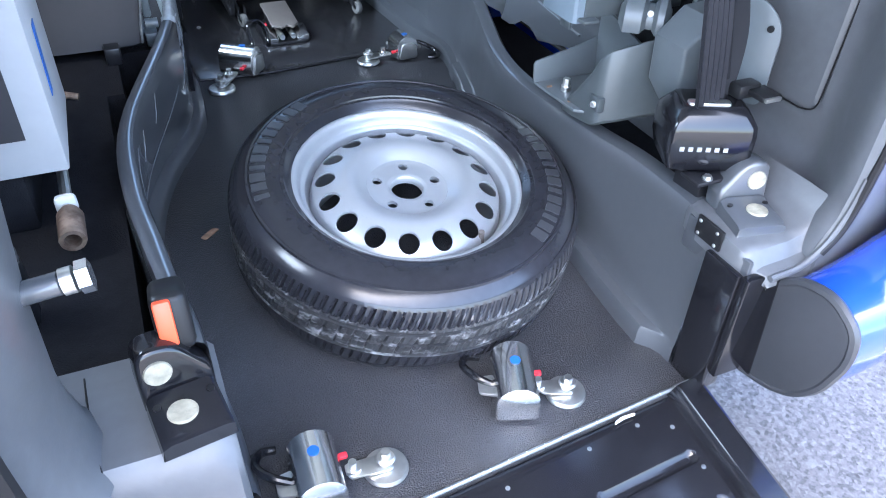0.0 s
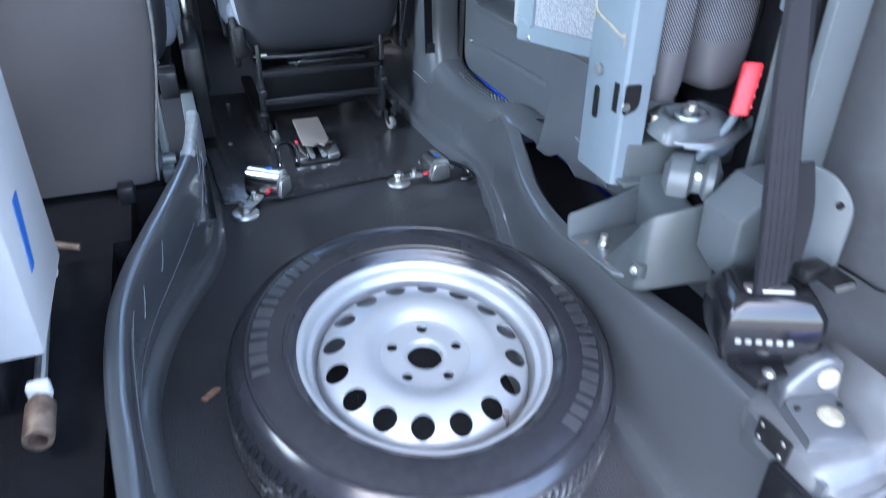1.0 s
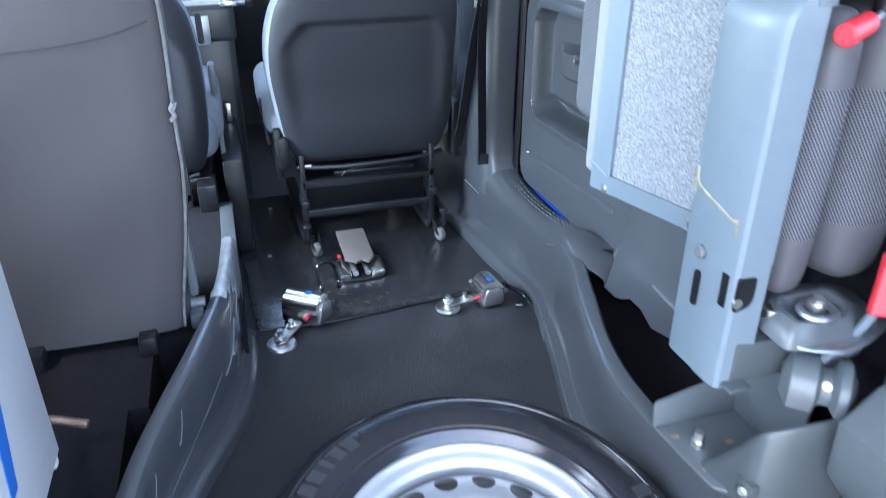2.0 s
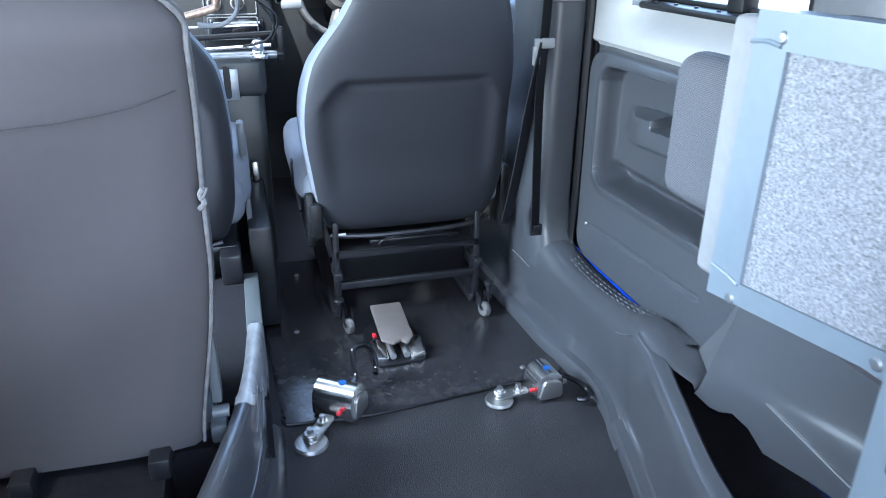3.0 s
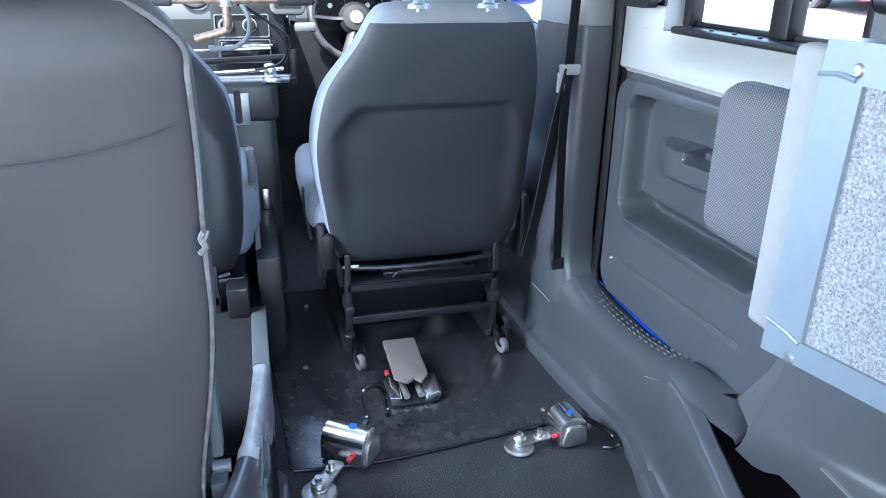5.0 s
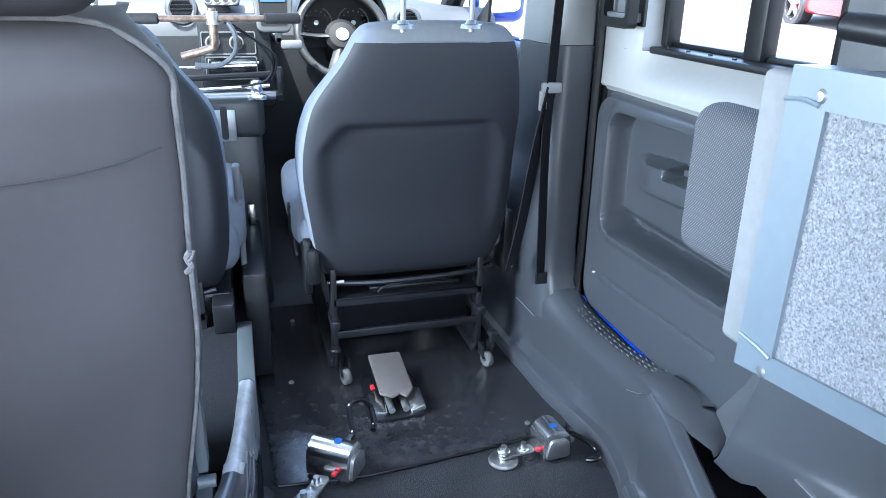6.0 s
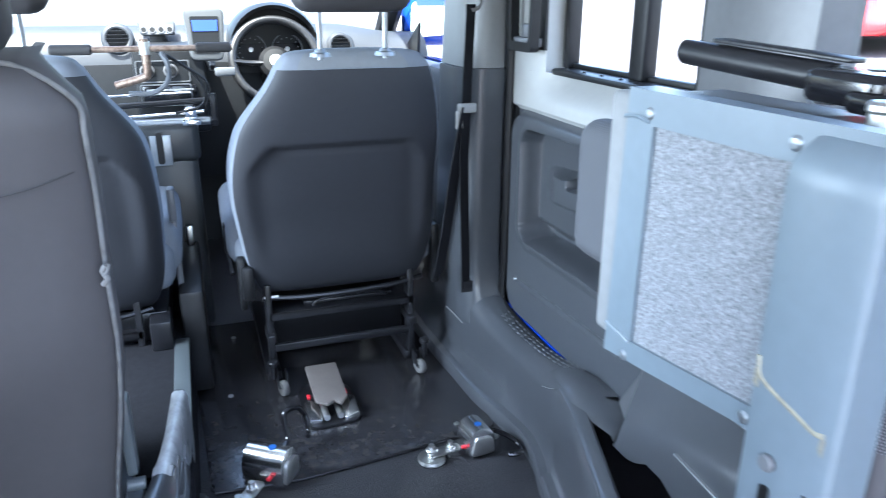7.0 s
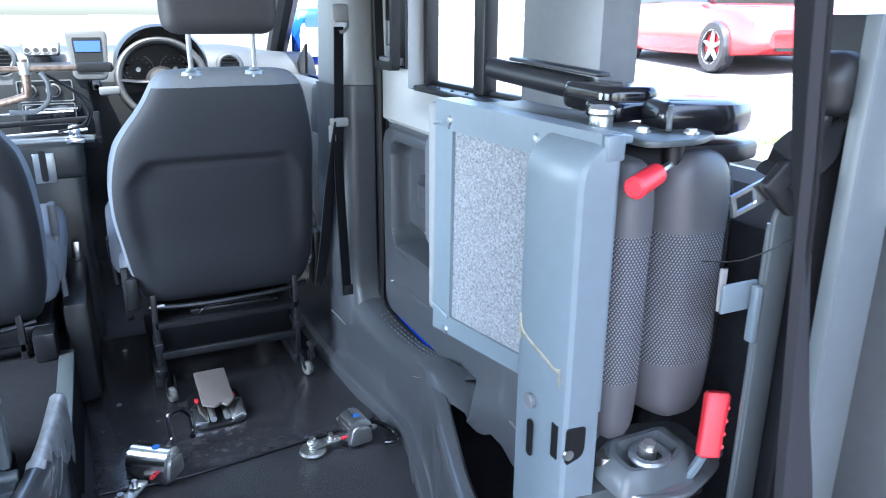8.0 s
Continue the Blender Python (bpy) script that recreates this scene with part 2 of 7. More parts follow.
# Tint deepened past ordinary glass to hold down daylight on the dashboard.
M_TINTED = glass("tinted_windscreen_glass", 0.004, (0.50, 0.54, 0.53))
M_PALEP = mat("pale_belt_plastic", (0.25, 0.25, 0.245), 0.5, var=0.06)
M_PILLARL = mat("pale_pillar_plastic", (0.200, 0.204, 0.204), 0.45, bump=0.08, bscale=200, var=0.04, rvar=0.02)
M_CASTOR = mat("worn_castor_rubber", (0.117, 0.115, 0.110), 0.6, var=0.3, spots=40)
M_RINGG = mat("pale_grey_ring", (0.13, 0.13, 0.138), 0.45, var=0.05)
M_GRASS = mat("weed_green", (0.07, 0.11, 0.03), 0.7, var=0.3)
M_RUSTPATCH = mat("rust_mark", (0.28, 0.17, 0.11), 0.8, bump=0.6, bscale=200, var=0.4, spots=60)
M_MIRROR = nodes_of("mirror_glass")[0]
mp_ = M_MIRROR.node_tree.nodes["Principled BSDF"]
mp_.inputs["Metallic"].default_value, mp_.inputs["Roughness"].default_value = 1.0, 0.02
mp_.inputs["Base Color"].default_value = (0.85, 0.88, 0.9, 1)
M_SCREEN = nodes_of("lit_blue_screen")[0]
ms_ = M_SCREEN.node_tree.nodes["Principled BSDF"]
ms_.inputs["Base Color"].default_value = (0.02, 0.06, 0.3, 1)
ms_.inputs["Emission Color"].default_value = (0.03, 0.10, 0.55, 1)
ms_.inputs["Emission Strength"].default_value = 0.03


# ---- mesh helpers ----
def bx(x0, y0, z0, x1, y1, z1, bev=0.0, seg=2):
    bm = bmesh.new()
    bmesh.ops.create_cube(bm, size=1.0)
    for v in bm.verts:
        v.co = Vector(((x0 + x1) / 2 + v.co.x * (x1 - x0), (y0 + y1) / 2 + v.co.y * (y1 - y0), (z0 + z1) / 2 + v.co.z * (z1 - z0)))
    if bev:
        bmesh.ops.bevel(bm, geom=list(bm.edges), offset=bev, segments=seg, profile=0.5, affect="EDGES")
    return bm


def join(*bms):
    out = bms[0]
    for b in bms[1:]:
        me = bpy.data.meshes.new("tmp")
        b.to_mesh(me)
        out.from_mesh(me)
        bpy.data.meshes.remove(me)
        b.free()
    return out


def frame_at(d):
    d = Vector(d).normalized()
    a = Vector((0, 0, 1)) if abs(d.z) < 0.9 else Vector((1, 0, 0))
    u = d.cross(a).normalized()
    return u, d.cross(u).normalized(), d


def grid(rows, closed=False, cap=False, wrap=False):
    """Quads over rows of points; closed: each row is a ring; cap: fill the two end rings; wrap: last row joins the first."""
    bm = bmesh.new()
    vs = [[bm.verts.new(p) for p in r] for r in rows]
    n, k = len(rows), len(rows[0])
    for i in range(n if wrap else n - 1):
        for j in range(k if closed else k - 1):
            a, b = vs[i], vs[(i + 1) % n]
            bm.faces.new((a[j], a[(j + 1) % k], b[(j + 1) % k], b[j]))
    if cap:
        bm.faces.new(list(reversed(vs[0])))
        bm.faces.new(vs[-1])
    bmesh.ops.recalc_face_normals(bm, faces=list(bm.faces))
    return bm


def cy(p0, p1, r, r2=None, seg=20, bev=0.0):
    """A rod between two points, its ends eased by bev."""
    p0, p1 = Vector(p0), Vector(p1)
    u, w, d = frame_at(p1 - p0)
    r2 = r if r2 is None else r2
    ln = (p1 - p0).length
    prof = [(0.0, r), (ln, r2)] if not bev else [(0.0, r - bev), (bev, r), (ln - bev, r2), (ln, r2 - bev)]
    rows = [[p0 + d * h + (u * math.cos(2 * math.pi * i / seg) + w * math.sin(2 * math.pi * i / seg)) * rr for i in range(seg)] for h, rr in prof]
    return grid(rows, closed=True, cap=True)


def lathe(profile, centre, seg=48, axis=(0, 0, 1), cap=False, close=False):
    """Turns (radius, height) points round an axis."""
    u, w, d = frame_at(axis)
    c = Vector(centre)
    rows = [[c + d * h + (u * math.cos(2 * math.pi * i / seg) + w * math.sin(2 * math.pi * i / seg)) * r for i in range(seg)] for r, h in profile]
    return grid(rows, closed=True, cap=cap, wrap=close)


def spline(pts, steps=6, closed=False):
    pts = [Vector(p) for p in pts]
    n, out = len(pts), []
    for i in range(n if closed else n - 1):
        g = (lambda k: pts[k % n]) if closed else (lambda k: pts[max(0, min(n - 1, k))])
        a, b, c, d = g(i - 1), g(i), g(i + 1), g(i + 2)
        for s in range(steps):
            t = s / steps
            out.append(0.5 * (2 * b + (c - a) * t + (2 * a - 5 * b + 4 * c - d) * t * t + (3 * b - a - 3 * c + d) * t ** 3))
    if not closed:
        out.append(pts[-1])
    return out


def tube(pts, r, seg=10, smooth=6, closed=False, flat=1.0):
    """A bent rod along points; flat squeezes its section in one direction."""
    path = spline(pts, smooth, closed) if smooth else [Vector(p) for p in pts]
    n = len(path)
    u = None
    rows = []
    for i, p in enumerate(path):
        d = (path[(i + 1) % n] - path[i - 1]) if closed else (path[min(n - 1, i + 1)] - path[max(0, i - 1)])
        d.normalize()
        if u is None:
            u = frame_at(d)[0]
        u = (u - d * u.dot(d)).normalized()
        w = d.cross(u)
        rows.append([p + (u * math.cos(2 * math.pi * k / seg) + w * math.sin(2 * math.pi * k / seg) * flat) * r for k in range(seg)])
    return grid(rows, closed=True, cap=not closed, wrap=closed)


def strap(pts, across, width, thick=0.0016, smooth=6, ribs=0, turns=None):
    """A flat band along points; across: the direction of its width; turns: its bearing in degrees at each point instead; ribs: number of lengthwise ridges on it."""
    path = spline(pts, smooth) if smooth else [Vector(p) for p in pts]
    s0 = Vector(across).normalized()
    rows = []
    for i, p in enumerate(path):
        a0 = s0
        if turns:
            k = i / (len(path) - 1) * (len(turns) - 1)
            j = min(int(k), len(turns) - 2)
            b = radians(turns[j] + (turns[j + 1] - turns[j]) * (k - j))
            a0 = Vector((math.cos(b), math.sin(b), 0))
        d = (path[min(len(path) - 1, i + 1)] - path[max(0, i - 1)]).normalized()
        a = (a0 - d * a0.dot(d)).normalized()
        nrm = d.cross(a)
        k = max(2, ribs * 4 + 1)
        top = [p + a * width * (j / (k - 1) - 0.5) + nrm * (thick / 2 + (0.0014 * math.cos(2 * math.pi * ribs * j / (k - 1)) if ribs else 0)) for j in range(k)]
        low = [p + a * width * (j / (k - 1) - 0.5) - nrm * (thick / 2 + (0.0014 * math.cos(2 * math.pi * ribs * j / (k - 1)) if ribs else 0)) for j in reversed(range(k))]
        rows.append(top + low)
    return grid(rows, closed=True, cap=True)


def rounded(pts, r, seg=5):
    """A 2D outline with its corners rounded by r (one number, or one for each corner)."""
    out, n = [], len(pts)
    for i, p in enumerate(pts):
        rr = r[i] if isinstance(r, (list, tuple)) else r
        p, a, b = Vector(p), Vector(pts[i - 1]), Vector(pts[(i + 1) % n])
        if rr <= 0:
            out.append(p)
            continue
        da, db = (a - p), (b - p)
        ka, kb = min(rr, da.length * 0.48), min(rr, db.length * 0.48)
        s, e = p + da.normalized() * ka, p + db.normalized() * kb
        for j in range(seg + 1):
            t = j / seg
            out.append(s * (1 - t) ** 2 + p * 2 * t * (1 - t) + e * t * t)
    return out


def plate(outline, origin, u, v, thick, bev=0.0, seg=2):
    """A flat outline in the plane of u and v, given thickness towards u x v, its rims eased by bev."""
    u, v, o = Vector(u).normalized(), Vector(v).normalized(), Vector(origin)
    n = u.cross(v).normalized()
    bm = bmesh.new()
    low = [bm.verts.new(o + u * p[0] + v * p[1]) for p in outline]
    top = [bm.verts.new(o + u * p[0] + v * p[1] + n * thick) for p in outline]
    k = len(low)
    rims = []
    f0, f1 = bm.faces.new(list(reversed(low))), bm.faces.new(top)
    for i in range(k):
        bm.faces.new((low[i], low[(i + 1) % k], top[(i + 1) % k], top[i]))
    bmesh.ops.recalc_face_normals(bm, faces=list(bm.faces))
    if bev:
        rims = list({e for f in (f0, f1) for e in f.edges})
        bmesh.ops.bevel(bm, geom=rims, offset=bev, segments=seg, profile=0.5, affect="EDGES")
    return bm


def ring_plate(outer, inner, origin, u, v, thick):
    """A frame: the plate between two outlines of equal point count."""
    u, v, o = Vector(u).normalized(), Vector(v).normalized(), Vector(origin)
    n = u.cross(v).normalized()
    P = lambda p, h: o + u * p[0] + v * p[1] + n * h
    rows = [[P(p, 0) for p in outer], [P(p, thick) for p in outer], [P(p, thick) for p in inner], [P(p, 0) for p in inner]]
    return grid(rows, closed=True, wrap=True)


def lerp_table(table, y):
    """Smooth values between the rows (y, a, b, ...) of a table."""
    ys = [r[0] for r in table]
    if y <= ys[0]:
        return table[0][1:]
    if y >= ys[-1]:
        return table[-1][1:]
    i = max(k for k in range(len(ys)) if ys[k] <= y)
    n = len(table)
    h = ys[i + 1] - ys[i]
    t = (y - ys[i]) / h
    out = []
    for c in range(1, len(table[0])):
        slope = lambda k: (table[min(n - 1, k + 1)][c] - table[max(0, k - 1)][c]) / (ys[min(n - 1, k + 1)] - ys[max(0, k - 1)])
        a, b, ma, mb = table[i][c], table[i + 1][c], slope(i) * h, slope(i + 1) * h
        out.append((2 * t ** 3 - 3 * t * t + 1) * a + (t ** 3 - 2 * t * t + t) * ma + (3 * t * t - 2 * t ** 3) * b + (t ** 3 - t * t) * mb)
    return out


# ---- object helpers ----
def origin_of(ob):
    o = Vector((0, 0, 0))
    while ob is not None:
        o += ob.location
        ob = ob.parent
    return o


def mesh_object(name, bm, material, at, angle):
    bmesh.ops.translate(bm, verts=list(bm.verts), vec=-Vector(at))
    me = bpy.data.meshes.new(name)
    bm.to_mesh(me)
    bm.free()
    me.materials.append(material)
    me.shade_smooth()
    me.set_sharp_from_angle(angle=radians(angle))
    return new(name, me)


def part(name, bm, material, parent, label="", angle=35):
    """A part's mesh, given in world places, under its thing."""
    ob = mesh_object(name, bm, material, origin_of(parent), angle)
    ob.parent = parent
    return tagged(ob, label)


def thing(name, at, label, category, group="", kind=""):
    ob = new(name)
    ob.location = at
    ob.empty_display_size = 0.05
    return tagged(ob, label, category, group, kind)


def solid(name, bm, material, label, category, kind="", group="", at=(0, 0, 0), angle=35):
    """A thing of one mesh."""
    ob = mesh_object(name, bm, material, at, angle)
    ob.location = at
    return tagged(ob, label, category, group, kind)


def bolt(at, axis, r=0.009, h=0.006, name="bolt", parent=None, material=None):
    u, w, d = frame_at(axis)
    a = Vector(at)
    head = cy(a + d * h * 0.35, a + d * h, r * 0.72, seg=6)
    part(name, join(cy(a, a + d * h * 0.4, r, seg=16), head), material or M_ZINC, parent)


# ---- outside: ground, parked car ----
def ground_sheet():
    n, rows = 120, []
    for i in range(n + 1):
        row = []
        for j in range(n + 1):
            u, v = (i / n * 2 - 1), (j / n * 2 - 1)
            x, y = 0.8 + math.copysign(abs(u) ** 3, u) * 900, 1.0 + math.copysign(abs(v) ** 3, v) * 900
            rise = 0.097 * max(0.0, min(x - 1.6, 8.0))
            row.append((x, y, -0.30 + rise))
        rows.append(row)
    return grid(rows)


solid("ground", ground_sheet(), M_GROUND, "pale stony asphalt yard round the van", "ground", "structure")


def parked_car(cx, cy_, z0, turn):
    car = thing("parked_car", (cx, cy_, z0), "bright red hatchback car parked on the sunlit yard", "car")
    # length along x, nose at +x
    st = [(-2.05, 0.35, 0.55, 0.62), (-1.95, 0.22, 0.80, 0.76), (-1.2, 0.20, 0.88, 0.86), (0.0, 0.19, 0.90, 0.88), (0.9, 0.20, 0.88, 0.87), (1.6, 0.22, 0.80, 0.84), (1.95, 0.26, 0.68, 0.74), (2.08, 0.34, 0.55, 0.60)]
    rows = []
    for x, lo, hi, hw in st:
        sec = rounded([(-hw, lo), (hw, lo), (hw * 0.99, (lo + hi) / 2), (hw * 0.93, hi), (-hw * 0.93, hi), (-hw * 0.99, (lo + hi) / 2)], 0.10, 4)
        rows.append([(cx + x, cy_ + p.x, z0 + p.y) for p in sec])
    part("body", grid(rows, closed=True, cap=True), M_REDCAR, car)
    rows = []
    for x, lo, hi, hw in ((-1.9, 0.80, 0.90, 0.68), (-1.45, 0.84, 1.38, 0.62), (-0.6, 0.86, 1.47, 0.62), (0.2, 0.86, 1.42, 0.61), (1.05, 0.84, 0.92, 0.70)):
        sec = rounded([(-hw - 0.1, lo), (hw + 0.1, lo), (hw, hi), (-hw, hi)], 0.06, 3)
        rows.append([(cx + x, cy_ + p.x, z0 + p.y) for p in sec])
    part("cabin_glass", grid(rows, closed=True, cap=True), M_GLOSSB, car)
    part("roof", bx(cx - 1.4, cy_ - 0.6, z0 + 1.43, cx + 0.2, cy_ + 0.6, z0 + 1.49, 0.02), M_REDCAR, car)
    for sx in (-1.28, 1.30):
        for sy in (-0.80, 0.80):
            d = 1 if sy > 0 else -1
            # The last two profile points add a dark disc for the shade behind the spokes.
            w = part("wheel", lathe([(0.20, -0.1), (0.30, -0.1), (0.325, -0.07), (0.325, 0.07), (0.30, 0.1), (0.20, 0.1), (0.19, 0.02), (0.01, 0.02)], (cx + sx, cy_ + sy, z0 + 0.325), 32, (0, d, 0), close=True), M_TYRE, car)
            spokes = [cy((cx + sx, cy_ + sy + d * 0.08, z0 + 0.325), (cx + sx + 0.2 * math.cos(a), cy_ + sy + d * 0.07, z0 + 0.325 + 0.2 * math.sin(a)), 0.035, 0.022, 8) for a in [2 * math.pi * k / 5 + 0.3 for k in range(5)]]
            part("rim", join(lathe([(0.205, 0.02), (0.222, 0.1), (0.205, 0.1)], (cx + sx, cy_ + sy, z0 + 0.325), 32, (0, d, 0)), *spokes), M_RIM, w)
    part("grille", plate(rounded([(-0.5, 0.3), (0.5, 0.3), (0.55, 0.5), (-0.55, 0.5)], 0.04), (cx + 2.05, cy_, z0), (0, 1, 0), (0, 0, 1), 0.03), M_BLACKP, car)
    for s in (-1, 1):
        part("headlight", plate(rounded([(-0.18, -0.06), (0.16, -0.09), (0.2, 0.08), (-0.12, 0.07)], 0.03), (cx + 1.90, cy_ + s * 0.55, z0 + 0.63), (-0.25 * s, s, 0), (-0.2, 0, 1), 0.02), M_CHROME, car)
        part("door_mirror", bx(cx + 0.65, cy_ + s * 0.9 - 0.08, z0 + 0.92, cx + 0.75, cy_ + s * 0.9 + 0.1, z0 + 1.05, 0.03), M_REDCAR, car)
    part("number_plate", bx(cx + 2.08, cy_ - 0.26, z0 + 0.36, cx + 2.10, cy_ + 0.26, z0 + 0.47, 0.004), M_LABEL, car)
    car.rotation_euler = (0, 0, radians(turn))
    return car


parked_car(9.04, 8.97, 0.315, -104.0)
weeds = bmesh.new()
for k in range(160):
    a, d = random.uniform(0, 6.283), random.uniform(0, 0.28)
    p = Vector((5.4 + d * math.cos(a), 4.6 + d * math.sin(a) * 0.6, 0.068))
    tip = p + Vector((random.uniform(-0.05, 0.05), random.uniform(-0.05, 0.05), random.uniform(0.04, 0.12)))
    sd = Vector((random.uniform(-1, 1), random.uniform(-1, 1), 0)).normalized() * 0.007
    weeds.faces.new([weeds.verts.new(q) for q in (p - sd, p + sd, tip)])
solid("weeds", weeds, M_GRASS, "small tuft of green weeds on the yard", "weeds", "stuff")

# ---- van shell ----
Y_BACK = 0.80
LW = -0.24  # inside of the far side wall
ROOF = 1.34

def smooth(a, b, x):
    t = max(0.0, min(1.0, (x - a) / (b - a)))
    return t * t * (3 - 2 * t)


def floor_z(y):
    """The channel floor: level at both ends, with a low swell over the rear axle."""
    return 0.052 * smooth(0.95, 1.38, y) * smooth(2.2, 1.6, y)


def floor_grid():
    rows = []
    for i in range(81):
        v = i / 80
        row = []
        for j in range(25):
            u = j / 24
            y_mid = 0.79 + v * 3.3
            x = 0.2 + u * (0.92 + 0.14 * smooth(1.2, 1.9, y_mid))
            y = (0.757 + (x - 0.2) * 0.075) * (1 - v) + 4.1 * v
            row.append((x, y, floor_z(y)))
        rows.append([(row[0][0], row[0][1], -0.03)] + row + [(row[-1][0], row[-1][1], -0.03)])
    rows.insert(0, [(q[0], q[1], -0.03) for q in rows[0]])
    return grid(rows)


solid("floor", floor_grid(), M_FLOOR, "black grained rubber floor of the lowered channel", "floor", "structure")
raised = thing("floor_raised", (0.1, 1.8, 0), "black carpeted raised floor beside the channel", "floor", kind="structure")
for y0, y1, x1, z1 in ((0.80, 1.66, 0.30, 0.24), (1.66, 1.86, 0.33, 0.24), (1.86, 2.05, 0.40, 0.24), (2.05, 2.75, 0.485, 0.18), (2.75, 4.0, 0.485, 0.02)):
    part("floor_panel", bx(LW, y0, -0.05, x1, y1, z1), M_CARPET, raised)
# Out of view; its slope is set to keep the ground behind in shade.
tailgate = thing("tailgate", (0.56, 0.75, 1.36), "raised tailgate above the rear opening", "tailgate", kind="structure")
part("outer_skin", plate(rounded([(-0.28, 0.0), (1.40, 0.0), (1.34, 1.12), (-0.22, 1.12)], 0.08), (0, 0.76, 1.41), (1, 0, 0), (0, -1, 0.60), -0.03, 0.004), M_BLUE, tailgate)
part("inner_trim", plate(rounded([(-0.24, 0.02), (1.36, 0.02), (1.30, 1.08), (-0.18, 1.08)], 0.08), (0, 0.76, 1.372), (1, 0, 0), (0, -1, 0.60), -0.02, 0.006), M_TRIM, tailgate)
solid("ceiling", bx(LW - 0.1, Y_BACK - 0.05, ROOF, 1.5, 2.95, ROOF + 0.04), M_HEAD, "pale headlining under the roof", "ceiling", "structure")


def wall_boxes(x0, x1, spans):
    return join(*[bx(x0, a, lo, x1, b, hi) for a, b, lo, hi in spans])


# far side, unseen: plain, with window openings; the middle one cut lower for added light
solid("wall_left", wall_boxes(LW - 0.06, LW, [(0.80, 1.96, -0.1, 0.82), (1.96, 2.58, -0.1, 0.40), (2.58, 4.1, -0.1, 0.82), (0.80, 0.98, 0.82, ROOF), (1.62, 1.96, 0.82, ROOF), (2.58, 2.72, 0.82, ROOF), (0.98, 1.62, 1.22, ROOF), (1.96, 2.58, 1.22, ROOF), (2.72, 3.0, 1.24, ROOF)]), M_TRIM, "plain grey trimmed side wall, unseen, with windows and a lowered opening for fill light", "wall", "structure")
# near side outer skin, blue
solid("wall_right", wall_boxes(1.385, 1.42, [(0.86, 2.62, -0.12, 0.815), (2.66, 4.3, -0.12, 0.78), (0.80, 0.94, 0.815, ROOF), (1.70, 1.84, 0.815, ROOF), (2.44, 2.68, 0.815, ROOF), (0.94, 1.70, 1.20, ROOF), (1.86, 2.40, 1.20, ROOF), (2.72, 3.0, 1.20, ROOF)]), M_BLUE, "blue painted van side with window openings", "wall", "structure")
solid("front_bulkhead", bx(LW - 0.08, 3.98, -0.1, 1.44, 4.06, 0.80), M_DASH, "dark bulkhead below the windscreen", "wall", "structure")
for a, b in (((1.36, 3.98, 0.82), (1.24, 2.9, 1.36)), ((-0.26, 3.98, 0.82), (-0.10, 2.9, 1.36))):
    solid("windscreen_pillar", tube([a, b], 0.045, 10, 1), M_DASH, "dark grey trimmed windscreen pillar", "pillar", "structure")


def pane(name, pts, label, material=M_GLASS, shade=False):
    bm = bmesh.new()
    bm.faces.new([bm.verts.new(p) for p in pts])
    ob = solid(name, bm, material, label, "window", "structure")
    ob.visible_shadow = shade
    return ob


# ---- B pillar ----
pillar = thing("pillar_b", (1.22, 2.6, 0), "grey plastic pillar trim with a pale upper part", "pillar", kind="structure")


def pillar_rows(levels):
    rows = []
    for z, x0, x1, y0, y1 in levels:
        sec = rounded([(x0, y0 + 0.06), (x0 + 0.03, y0), (x1, y0), (x1, y1), (x0, y1)], [0.03, 0.03, 0.008, 0.01, 0.03], 4)
        rows.append([(p.x, p.y, z) for p in sec])
    return rows


part("lower_trim", grid(pillar_rows([(0.16, 1.178, 1.30, 2.480, 2.88), (0.22, 1.178, 1.30, 2.490, 2.86), (0.255, 1.177, 1.295, 2.502, 2.82), (0.285, 1.176, 1.29, 2.510, 2.76), (0.34, 1.175, 1.285, 2.513, 2.74), (0.6, 1.176, 1.285, 2.51, 2.72), (0.828, 1.18, 1.287, 2.505, 2.72)]), closed=True, cap=True), M_DOOR, pillar)
part("upper_trim", grid(pillar_rows([(0.829, 1.186, 1.285, 2.51, 2.72), (1.0, 1.19, 1.285, 2.51, 2.71), (1.34, 1.20, 1.285, 2.52, 2.70)]), closed=True, cap=True), M_PILLARL, pillar, "pale plastic upper trim")
part("seal", tube([(1.288, 2.505, 0.24), (1.292, 2.498, 0.35), (1.292, 2.495, 0.8), (1.295, 2.498, 1.33)], 0.011, 8), M_BLACKP, pillar, "black rubber door seal")

# ---- sliding door, closed ----
door = thing("door_1", (1.34, 2.0, 0.2), "closed sliding door with grey card and pale upper trim", "door", kind="structure")


def box_sdf(y, z, cy_, cz, hy, hz, r):
    qy, qz = abs(y - cy_) - hy + r, abs(z - cz) - hz + r
    return math.hypot(max(qy, 0), max(qz, 0)) + min(max(qy, qz), 0) - r


